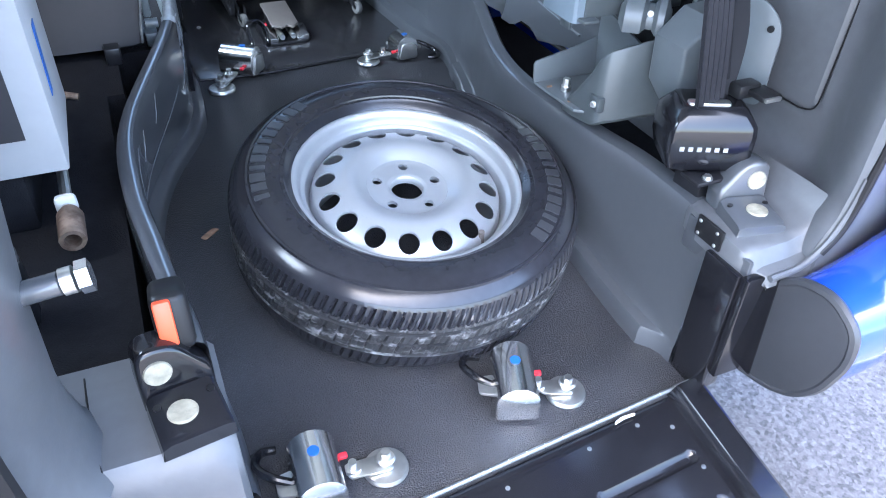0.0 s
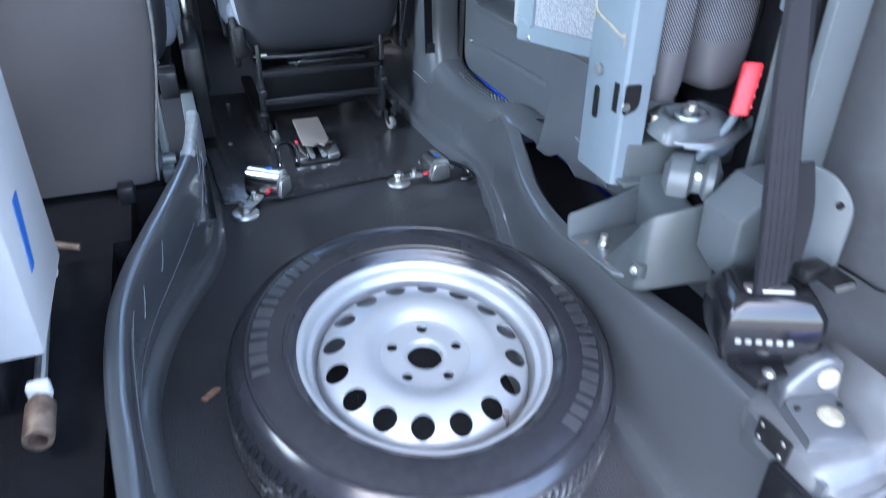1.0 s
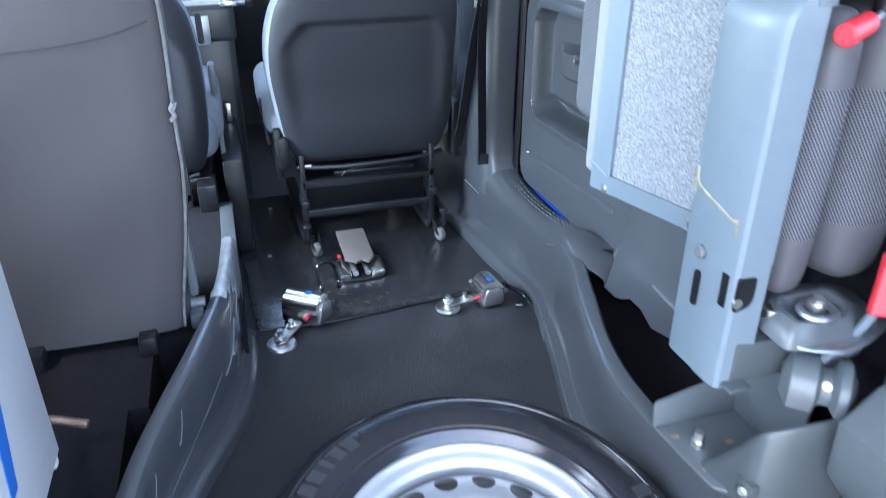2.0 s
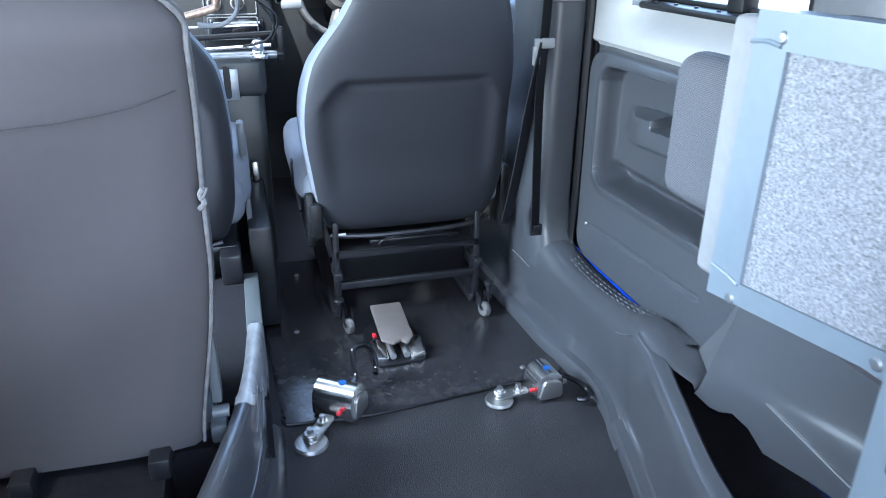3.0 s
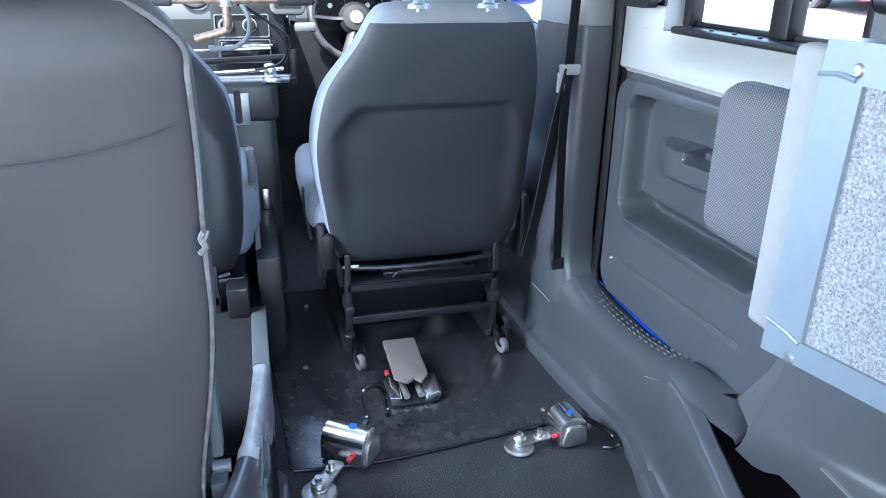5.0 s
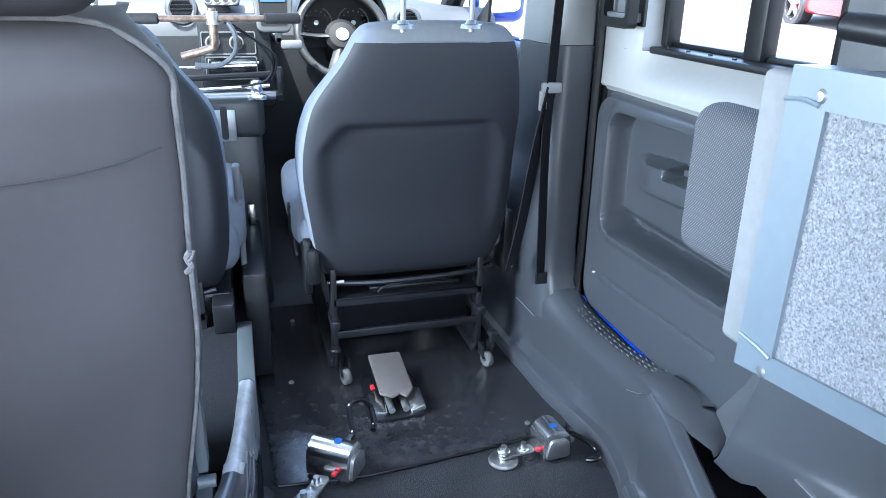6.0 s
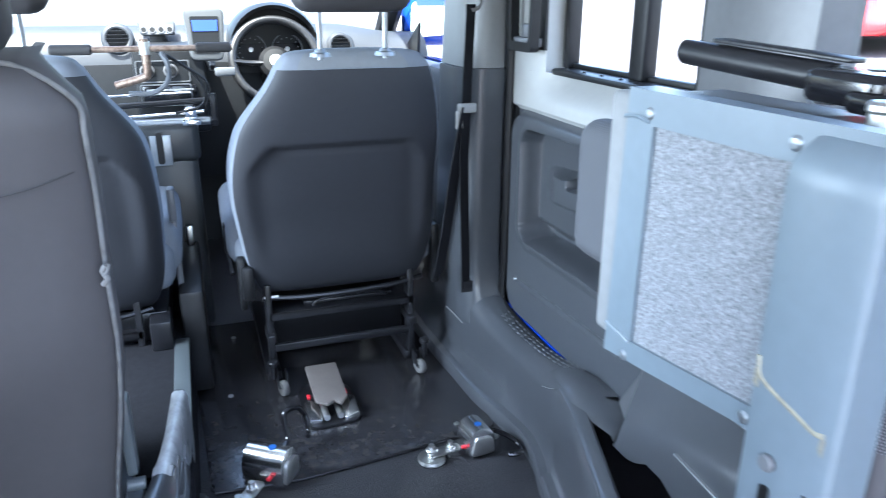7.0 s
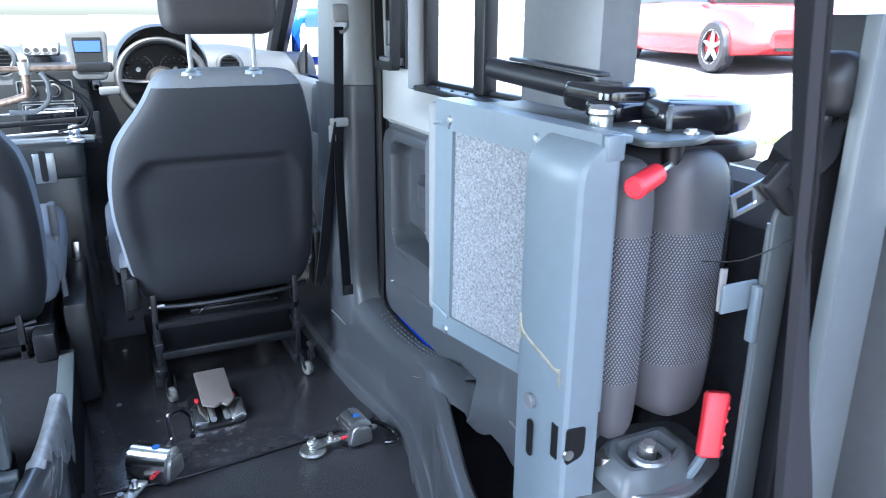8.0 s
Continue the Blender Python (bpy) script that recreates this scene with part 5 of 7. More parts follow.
    # headrest on two chromed posts
    hr = part("headrest", bx(cx - 0.122, 2.325, 0.962, cx + 0.122, 2.41, 1.13, 0.034, 4), M_HEADR, s, "brown-grey padded headrest")
    for sx in (-0.068, 0.068):
        part("post", cy((cx + sx, 2.372, 0.870), (cx + sx, 2.366, 0.985), 0.0055, seg=12), M_STEELD, hr)
        part("collar", lathe([(0.007, 0.011), (0.010, 0.010), (0.012, 0.005), (0.020, 0.003), (0.022, -0.004)], (cx + sx, 2.372, 0.880), 20), M_STEELD, hr)
    part("cushion", bx(cx - 0.262, 2.62, 0.30, cx + 0.262, 3.10, 0.43, 0.045, 4), M_SEATF, s, "pale grey seat cushion")
    for sx in (-1, 1):
        part("bolster", bx(cx + sx * 0.226 - 0.055, 2.66, 0.33, cx + sx * 0.226 + 0.055, 3.08, 0.475, 0.045, 4), M_SEATF, s)
    # frame
    part("rear_bar", tube([(c0 - 0.225, 2.615, 0.262), (c0 - 0.1, 2.60, 0.258), (c0 + 0.1, 2.60, 0.262), (c0 + 0.2, 2.615, 0.272)], 0.007, 8), M_BLACKM, s)
    part("tray", join(bx(c0 - 0.215, 2.60, 0.215, c0 + 0.175, 2.78, 0.222, 0.002), bx(c0 - 0.215, 2.60, 0.20, c0 + 0.175, 2.606, 0.222, 0.002), bx(c0 - 0.12, 2.63, 0.222, c0 + 0.12, 2.66, 0.232, 0.003)), M_BLACKM, s, "black pressed steel tray")
    # Added panels: their black stands in for the shade below the seat.
    part("underseat_shade", join(bx(c0 - 0.205, 2.77, 0.03, c0 + 0.185, 2.785, 0.30, 0.003), bx(c0 - 0.215, 2.66, 0.275, c0 + 0.20, 2.785, 0.285, 0.003)), M_BLACKP, s, "added black panels standing in for the shade under the seat")
    part("handle_rod", tube([(c0 - 0.10, 2.612, 0.226), (c0 - 0.07, 2.604, 0.246), (c0 + 0.06, 2.604, 0.25), (c0 + 0.10, 2.612, 0.232)], 0.004, 8), M_BLACKM, s)
    part("cross_bar", bx(c0 - 0.205, 2.60, 0.112, c0 + 0.16, 2.612, 0.132, 0.002), M_BLACKM, s)
    part("white_tag", bx(c0 - 0.222, 2.602, 0.264, c0 - 0.185, 2.607, 0.270, 0.001), M_LABEL, s)
    for sx in (-0.212, 0.165):
        part("leg", join(bx(c0 + sx - 0.008, 2.60, 0.03, c0 + sx + 0.008, 2.64, 0.30, 0.003), bx(c0 + sx - 0.011, 2.58, 0.145, c0 + sx + 0.011, 2.66, 0.168, 0.003)), M_BLACKM, s)
        part("runner", bx(c0 + sx - 0.018, 2.60, 0.03, c0 + sx + 0.018, 3.10, 0.055, 0.004), M_BLACKM, s)
    lx = cx - 0.276 if driver else cx + 0.270
    if driver:
        part("side_shield", join(plate(rounded([(2.60, 0.235), (2.86, 0.275), (2.86, 0.325), (2.66, 0.36), (2.60, 0.39), (2.585, 0.30)], 0.02), (cx - 0.262, 0, 0), (0, 1, 0), (0, 0, 1), 0.018, 0.004), bx(cx - 0.256, 2.58, 0.27, cx - 0.224, 2.63, 0.36, 0.01)), M_BLACKP, s, "black plastic side shield")
        part("recline_lever", join(bx(lx - 0.010, 2.70, 0.36, lx + 0.008, 2.735, 0.44, 0.006), tube([(lx, 2.72, 0.37), (lx + 0.005, 2.66, 0.32)], 0.007, 8, 1)), M_BLACKM, s, "black recline lever")
        part("belt_stalk", join(bx(c0 + 0.225, 2.60, 0.25, c0 + 0.25, 2.68, 0.42, 0.008)), M_BLACKP, s)
        for sx in (-0.195, 0.178):
            cc = part("castor", lathe([(0.006, -0.008), (0.019, -0.008), (0.021, -0.005), (0.021, 0.005), (0.019, 0.008), (0.006, 0.008)], (c0 + sx, 2.56, 0.026), 24, (1, 0.35, 0), close=True), M_CASTOR, s, "worn pale castor wheel")
            part("fork", join(bx(c0 + sx - 0.013, 2.558, 0.028, c0 + sx - 0.010, 2.60, 0.062, 0.001), bx(c0 + sx + 0.010, 2.558, 0.028, c0 + sx + 0.013, 2.60, 0.062, 0.001), cy((c0 + sx - 0.012, 2.56, 0.03), (c0 + sx + 0.012, 2.56, 0.03), 0.005, seg=10)), M_BLACKM, cc)
            part("plunger", join(cy((c0 + sx - 0.02 * (1 if sx < 0 else -1), 2.585, 0.045), (c0 + sx - 0.02 * (1 if sx < 0 else -1), 2.585, 0.082), 0.008, seg=12), cy((c0 + sx - 0.02 * (1 if sx < 0 else -1), 2.585, 0.082), (c0 + sx - 0.02 * (1 if sx < 0 else -1), 2.585, 0.095), 0.014, seg=14, bev=0.003)), M_BLACKM, s)
    else:
        part("lever", join(bx(lx - 0.008, 2.69, 0.18, lx + 0.006, 2.715, 0.47, 0.004), bx(lx - 0.011, 2.68, 0.465, lx + 0.009, 2.72, 0.55, 0.007)), M_GREY, s, "grey upright lever")
        part("base", join(bx(c0 - 0.22, 2.62, 0.18, c0 + 0.235, 3.0, 0.26, 0.01), bx(c0 + 0.19, 2.56, 0.18, c0 + 0.24, 2.66, 0.255, 0.006)), M_BLACKM, s, "black seat base")
        part("side_box", bx(c0 + 0.262, 2.62, 0.02, c0 + 0.32, 3.05, 0.30, 0.01), M_BLACKP, s, "black plastic tunnel box")
    return s


front_seat(0.880, True)
front_seat(0.212, False)

# ---- belt at the B pillar ----
belt = thing("seat_belt", (1.185, 2.53, 0.28), "grey driver's seat belt with pale tongue", "seat belt")
part("webbing", strap([(1.186, 2.492, 0.975), (1.182, 2.494, 0.85), (1.178, 2.494, 0.745), (1.172, 2.49, 0.62), (1.176, 2.49, 0.45), (1.182, 2.492, 0.275)], (0.75, 0.66, 0), 0.044, 0.002), M_WEB, belt)
part("lap_webbing", strap([(1.178, 2.488, 0.74), (1.150, 2.488, 0.60), (1.128, 2.50, 0.42), (1.118, 2.53, 0.30)], (0.8, 0.6, 0), 0.045, 0.002), M_WEBG, belt)
part("tongue", join(bx(1.150, 2.478, 0.728, 1.20, 2.490, 0.752, 0.005), bx(1.146, 2.480, 0.69, 1.166, 2.487, 0.735, 0.004)), M_PALEP, belt, "pale buckle tongue")
part("guide", join(lathe([(0.016, -0.006), (0.024, 0.0), (0.016, 0.006)], (1.192, 2.496, 0.982), 20, (0, 1, 0), close=True), bx(1.17, 2.49, 0.985, 1.215, 2.506, 1.03, 0.008)), M_PALEP, belt, "pale belt guide loop")
part("anchor", bx(1.166, 2.482, 0.262, 1.198, 2.492, 0.292, 0.003), M_BLACKM, belt)

# ---- big folded seat on the raised floor ----
fs = thing("folding_car_seat", (0.2, 1.85, 0.24), "upright grey vinyl rear seat with worn pale piping", "seat")
def back_row(v):
    z = 0.262 + v * 0.662
    yb = 1.837 - 0.25 * (z - 0.27)
    xr = 0.386 + 0.052 * smooth(0.0, 0.55, v) + 0.004 * math.sin(v * 9)
    top = smooth(0.92, 1.0, v)
    return z, yb + 0.02 * top, xr + 0.004 - 0.030 * top ** 2


rows = []
for k in range(41):
    z, yb, xr = back_row(k / 40)
    row = [(xr - 0.02, yb + 0.10, z), (xr - 0.004, yb + 0.075, z), (xr, yb + 0.04, z), (xr - 0.006, yb + 0.014, z), (xr - 0.018, yb + 0.003, z)]
    for j in range(1, 14):
        x = xr - 0.018 - 0.044 * j
        row.append((x, yb - 0.006 * math.sin(j / 14 * math.pi) - 0.003 * math.sin(k * 0.35 + j * 0.8), z))
    rows.append(row)
rows.append([(p[0] - 0.01, p[1] + 0.02, 0.934) for p in rows[-1]])
rows.append([(p[0] - 0.015, p[1] + 0.10, 0.940) for p in rows[-2]])
sb = part("backrest", grid(rows), M_BACKL, fs, angle=70)
part("piping", tube([(back_row(k / 20)[2] - 0.004, back_row(k / 20)[1] + 0.011 + 0.001 * math.sin(k * 2.1), back_row(k / 20)[0]) for k in range(20)] + [(0.385, 1.70, 0.929), (0.30, 1.70, 0.934)], 0.0028, 8, 4), M_PIPING, sb, "worn pale edge piping")
part("seam", tube([(0.426, 1.7025, 0.815), (0.38, 1.699, 0.80), (0.32, 1.696, 0.79), (0.25, 1.692, 0.785), (0.15, 1.692, 0.778)], 0.0009, 6, 4), M_HEADR, sb)
part("nick", join(tube([(0.432, 1.733, 0.672), (0.438, 1.729, 0.680), (0.434, 1.730, 0.690), (0.439, 1.727, 0.698)], 0.0035, 8, 3), tube([(0.434, 1.728, 0.684), (0.440, 1.725, 0.692), (0.443, 1.723, 0.70)], 0.0015, 6, 3)), M_PIPING, sb, "torn fluffy nick in the piping")
part("headrest", bx(0.12, 1.60, 0.938, 0.402, 1.70, 1.115, 0.035, 4), M_HEADR, fs, "brown-grey padded headrest")
part("seat_base", bx(-0.16, 1.85, 0.26, 0.36, 2.20, 0.42, 0.03, 3), M_BACKL, fs)
part("side_bracket", join(bx(0.395, 1.86, 0.245, 0.42, 1.91, 0.275, 0.004), bx(0.40, 1.885, 0.30, 0.416, 1.92, 0.43, 0.004), cy((0.40, 1.88, 0.29), (0.425, 1.88, 0.29), 0.010, seg=12)), M_POWDERM, fs, "grey steel hinge bracket")
part("leg", bx(0.34, 1.88, 0.24, 0.40, 2.02, 0.27, 0.004), M_BLACKM, fs)
for x in (0.16, 0.34):
    part("foot", bx(x - 0.03, 1.80, 0.24, x + 0.0, 1.86, 0.275, 0.004), M_BLACKM, fs)
solid("edge_trim", join(bx(0.452, 2.10, 0.18, 0.487, 2.60, 0.19, 0.003), bx(0.452, 2.06, 0.18, 0.482, 2.16, 0.235, 0.008)), M_POWDERD, "grey metal edge trim along the raised floor", "trim", "structure")

# ---- things on the raised floor ----
box = thing("carton", (0.1, 1.3, 0.24), "white printed carton leaning at the side", "box")
part("carton_body", bx(-0.12, 1.242, 0.329, 0.249, 1.48, 0.73, 0.003), M_WHITE, box)
part("blue_print", plate([(1.302, 0.411), (1.325, 0.411), (1.352, 0.50), (1.322, 0.50)], (0.2495, 0, 0), (0, 1, 0), (0, 0, 1), 0.001), M_BLUEP, box, "blue printed panel")
part("black_print", bx(-0.12, 1.2395, 0.383, 0.210, 1.2425, 0.50), M_PRINTB, box, "black printed panel")
part("carton_flap", bx(-0.12, 1.25, 0.2405, 0.19, 1.47, 0.329, 0.004), M_CARPET, box, "black bag under the carton")
jack = thing("wheel_brace", (0.21, 1.4, 0.27), "rusty steel wheel brace with white taped joints", "tool")
part("shaft", tube([(0.234, 1.18, 0.280), (0.230, 1.30, 0.288), (0.220, 1.50, 0.292), (0.206, 1.585, 0.290)], 0.008, 10, 3), M_ZINC, jack)
part("socket", lathe([(0.011, 0.0), (0.0165, 0.0), (0.0175, 0.004), (0.0175, 0.055), (0.013, 0.066), (0.011, 0.04)], (0.236, 1.150, 0.276), 20, (-0.02, 1, 0.06), close=True), M_RUSTY, jack, "rusty socket end")
part("tape", bx(0.218, 1.222, 0.270, 0.246, 1.240, 0.298, 0.006), M_LABEL, jack, "white taped joint")
part("tape", bx(0.206, 1.498, 0.280, 0.234, 1.516, 0.305, 0.006), M_LABEL, jack, "white taped joint")
part("crank", tube([(0.206, 1.585, 0.290), (0.206, 1.602, 0.289), (0.226, 1.600, 0.284), (0.258, 1.592, 0.277)], 0.0062, 10, 3), M_RUSTY, jack)
cable = thing("cable_coil", (0.17, 1.05, 0.26), "small coil of dark cable on the raised floor", "cable")
part("coil", tube([(0.165 + (0.022 + 0.002 * (k % 3)) * math.cos(k * 1.05), 1.05 + 0.022 * math.sin(k * 1.05), 0.33 + 0.004 * (k % 5)) for k in range(22)], 0.0045, 8, 4), M_GRIP, cable)
part("plug", bx(0.150, 1.03, 0.24, 0.19, 1.07, 0.335, 0.008), M_BLACKP, cable)
rod = thing("pillar_latch_rod", (0.2, 0.86, 0.46), "grey steel rod with a bright hex nut at the rear pillar", "rod")
part("rod", cy((0.20, 0.812, 0.456), (0.266, 0.812, 0.462), 0.0105, seg=16, bev=0.002), M_LINER, rod)
part("collar", cy((0.266, 0.812, 0.462), (0.276, 0.812, 0.463), 0.012, seg=16), M_ZINC, rod)
part("nut", cy((0.279, 0.812, 0.463), (0.289, 0.812, 0.464), 0.0145, seg=6), M_CHROME, rod)


def floor_anchor(at, mirror, turn, label, material):
    """A moulded two-hole anchor: a low plate and an upright ear, each with a pale plug."""
    x, y, z = at
    m = mirror
    a = thing("anchor_bracket", at, label, "bracket", "two-hole anchors")
    rows = []
    for yy, h in ((-0.062, 0.0), (-0.060, 0.016), (-0.052, 0.020), (-0.008, 0.022), (0.002, 0.026)):
        w = 0.037
        rows.append([(x - w, y + yy, z), (x - w + 0.002, y + yy, z + h * 0.8), (x - w + 0.010, y + yy, z + h), (x, y + yy, z + h), (x + w - 0.010, y + yy, z + h), (x + w - 0.002, y + yy, z + h * 0.8), (x + w, y + yy, z)])
    part("plate", grid(rows), material, a)
    ear = rounded([(-0.037, 0.0), (0.037, 0.0), (0.037, 0.028), (0.016 * m + 0.018, 0.074), (0.016 * m - 0.018, 0.074), (-0.037, 0.028)], [0, 0, 0.008, 0.018, 0.018, 0.008], 5)
    part("ear", plate(ear, (x, y + 0.040, z), (1, 0, 0), (0, 0.10, 1), 0.038, 0.006, 3), material, a)
    part("plug", lathe([(0.0, 0.002), (0.0145, 0.002), (0.0155, 0.0), (0.0155, -0.004)], (x + m * 0.006, y - 0.028, z + 0.0215), 22), M_PALE, a, "pale round plug")
    part("plug", lathe([(0.0, 0.002), (0.0135, 0.002), (0.0145, 0.0), (0.0145, -0.006)], (x + m * 0.016, y + 0.0065, z + 0.049), 22, (0, -1, 0.10)), M_PALE, a, "pale round plug")
    for sx in (-0.027, 0.027):
        part("screw_hole", cy((x + sx, y - 0.012, z + 0.0185), (x + sx, y - 0.012, z + 0.0232), 0.004, seg=10), M_BLACKP, a)
    a.rotation_euler = (0, 0, radians(turn))
    return a


floor_anchor((0.330, 0.830, 0.262), -1, 8, "black moulded two-hole anchor on the worn step", M_GLOSSB)
floor_anchor((1.125, 0.893, 0.266), 1, -14, "grey moulded two-hole anchor on the corner step", M_LINER)
bk = thing("belt_buckle", (0.345, 0.90, 0.33), "black belt buckle with an orange-red press button", "buckle")
part("body", bx(0.326, 0.865, 0.318, 0.364, 0.925, 0.384, 0.010, 3), M_BLACKP, bk)
part("button", bx(0.329, 0.857, 0.330, 0.347, 0.868, 0.380, 0.003), M_ORANGE, bk, "orange-red press button")
bk.rotation_euler = (radians(-18), 0, 0)
bk.location = (0.338, 0.892, 0.311)


# ---- folded side seat and its steel frame ----
jump = thing("folded_seat", (1.1, 1.4, 0.31), "folded jump seat in a blue-grey steel frame with felt-lined base", "seat")
outer = [(1.602, 0.552), (1.592, 0.895), (1.224, 0.898), (1.224, 0.60), (1.36, 0.588)]
inner = [(1.546, 0.588), (1.540, 0.857), (1.27, 0.860), (1.27, 0.64), (1.32, 0.618)]
fr = part("base_frame", ring_plate([(p[0], p[1]) for p in outer], [(p[0], p[1]) for p in inner], (1.037, 0, 0), (0, 1, 0), (0, 0, 1), 0.024), M_POWDER, jump, "blue-grey painted steel frame")
part("felt", bx(1.0415, 1.265, 0.585, 1.046, 1.552, 0.865), M_FELT, fr, "speckled grey felt lining")
part("top_flange", bx(1.041, 1.224, 0.887, 1.075, 1.592, 0.895, 0.002), M_POWDER, fr)
part("side_sheet", bx(1.0405, 1.2175, 0.60, 1.049, 1.2235, 0.8955, 0.0015), M_POWDER, fr)
part("corner_weld", bx(1.0385, 1.2155, 0.872, 1.060, 1.2245, 0.8975, 0.003), M_POWDER, fr)
part("weld", tube([(1.0365, 1.548, 0.861), (1.0365, 1.57, 0.864), (1.0365, 1.595, 0.861)], 0.0028, 6, 3), M_POWDER, fr)
part("weld", tube([(1.0365, 1.548, 0.586), (1.0365, 1.57, 0.59), (1.0365, 1.60, 0.592)], 0.0024, 6, 3), M_POWDER, fr)
for y, z in ((1.548, 0.870), (1.335, 0.876), (1.557, 0.564), (1.345, 0.600)):
    part("rivet", lathe([(0.0, 0.003), (0.005, 0.0025), (0.0075, 0.0)], (1.037, y, z), 16, (-1, 0, 0)), M_STEELD, fr)
# upright column cover
rows = []
for z, o in ((0.445, 0.0), (0.848, 0.0), (0.863, 0.002), (0.876, 0.008), (0.885, 0.018), (0.889, 0.027)):
    top = smooth(0.85, 0.889, z)
    yl = 1.316 - 0.006 * top ** 2
    rows.append([(1.037, yl + 0.004, min(z, 0.886)), (1.018 + o, yl + 0.002, z), (1.014 + o, yl, z), (1.012 + o, yl - 0.006, z), (1.012 + o, 1.230, z), (1.014 + o, 1.224, z), (1.018 + o, 1.220, z), (1.052, 1.216, z)])
col = part("column", grid(rows), M_POWDER, jump, "blue-grey painted upright cover, chipped", angle=25)
part("slot", plate(rounded([(-0.0055, -0.023), (0.0055, -0.023), (0.0055, 0.023), (-0.0055, 0.023)], 0.0055, 4), (1.0105, 1.280, 0.550), (0, -1, 0), (0, 0, 1), 0.0015), M_BLACKP, col, "black slot")
part("plug", cy((1.012, 1.281, 0.597), (1.005, 1.281, 0.597), 0.0085, seg=20, bev=0.0015), M_GREY, col, "grey bolt cap")
part("window", join(bx(1.0106, 1.2295, 0.551, 1.0136, 1.2400, 0.591), plate(rounded([(1.015, 0.550), (1.034, 0.556), (1.038, 0.565), (1.038, 0.592), (1.015, 0.592)], 0.004, 4), (0, 1.2195, 0), (1, 0, 0), (0, 0, 1), 0.003)), M_BLACKP, col, "square dark window")
part("window_bolt", cy((1.018, 1.2155, 0.562), (1.018, 1.219, 0.562), 0.006, seg=12), M_ZINC, col)
for y, z, w, h in ((1.311, 0.668, 0.0030, 0.010), (1.232, 0.645, 0.0022, 0.010)):
    part("chip", plate(rounded([(-w, -h * 0.5), (w * 0.8, -h), (w, h * 0.6), (-w * 0.7, h)], 0.0006, 3), (1.0117, y, z), (0, -1, 0), (0, 0, 1), 0.0006), M_PALE, col, "bare chipped patch")


part("scrape", tube([(1.0116, 1.312, 0.690), (1.0116, 1.308, 0.672), (1.0116, 1.290, 0.664), (1.0116, 1.262, 0.657), (1.0116, 1.242, 0.652), (1.0116, 1.231, 0.655)], 0.0025, 6, 4, flat=0.4), M_PALE, col, "pale curved scrape in the paint")


def roll(name, x0, x1, y0, y1, z0, z1, seam_lo, seam_hi, parent, label):
    """An upholstered slab on edge: rounded section along y, woven band between two vinyl ends."""
    secs = {"cloth": [], "low": [], "high": []}
    NZ = 40
    rings = []
    for k in range(NZ + 1):
        v = k / NZ
        z = z0 + (z1 - z0) * (0.5 - 0.5 * math.cos(v * math.pi))
        e = min(1.0, math.sqrt(max(0.0, 1 - (2 * abs((z - z0) / (z1 - z0) - 0.5)) ** 9)))
        hw, hl = (x1 - x0) / 2 * (0.35 + 0.65 * e), (y1 - y0) / 2 - 0.02 * (1 - e)
        ring = []
        for i in range(40):
            a = 2 * math.pi * i / 40
            c, sn = math.cos(a), math.sin(a)
            ring.append(((x0 + x1) / 2 + hw * math.copysign(abs(c) ** 0.55, c) * (1 + 0.02 * math.sin(z * 40)), (y0 + y1) / 2 + hl * math.copysign(abs(sn) ** 0.28, sn), z))
        rings.append(ring)
    lo = max(1, min(range(NZ), key=lambda k: abs(rings[k][0][2] - seam_lo)))
    hi = min(range(NZ), key=lambda k: abs(rings[k][0][2] - seam_hi))
    p = part(name, grid(rings[lo:hi + 1], closed=True), M_WEAVE, parent, label, angle=60)
    low, high = grid(rings[:lo + 1], closed=True), grid(rings[hi:], closed=True)
    for b, ring in ((low, rings[0]), (high, rings[-1])):
        b.faces.new([b.verts.new(q) for q in ring])
    part("vinyl_end", low, M_CUSH, p, "grey vinyl end", angle=60)
    part("vinyl_end", high, M_CUSH, p, "grey vinyl end", angle=60)
    return p


roll("seat_cushion", 1.060, 1.116, 1.215, 1.620, 0.556, 0.868, 0.634, 0.792, jump, "grey seat cushion with woven band")
bkc = roll("backrest_cushion", 1.120, 1.224, 1.212, 1.70, 0.566, 0.872, 0.638, 0.790, jump, "grey backrest cushion with woven band")
part("edge_piping", tube([(1.206, 1.228, 0.595), (1.217, 1.230, 0.66), (1.218, 1.230, 0.75), (1.216, 1.230, 0.82), (1.204, 1.23, 0.86)], 0.0035, 8, 4), M_BLACKP, bkc)
part("care_tag", bx(1.206, 1.217, 0.692, 1.215, 1.221, 0.742, 0.001), M_LABEL, bkc, "white sewn tag")
part("top_pad", bx(1.072, 1.33, 0.846, 1.215, 1.64, 0.882, 0.016, 3), M_CUSH, jump)
hp = bx(1.168, 1.755, 0.558, 1.246, 1.952, 0.800, 0.036, 5)
part("head_pad", hp, M_WEAVEP, jump, "pale woven head pad")
part("pad_edge", bx(1.052, 1.598, 0.56, 1.085, 1.656, 0.885, 0.010, 3), M_EDGE, jump, "pale cushion edge")

# hinge and latch on top of the seat
mech = thing("seat_folding_mechanism", (1.15, 1.3, 0.9), "black steel folding hinge with tube arm and red handle", "mechanism")
part("base_strip", plate(rounded([(0.0, 0.0), (0.06, -0.004), (0.105, 0.02), (0.105, 0.07), (0.05, 0.16), (0.0, 0.17)], 0.014), (1.078, 1.205, 0.897), (1, 0, 0), (0, 1, 0), 0.007, 0.002), M_POWDERD, mech)
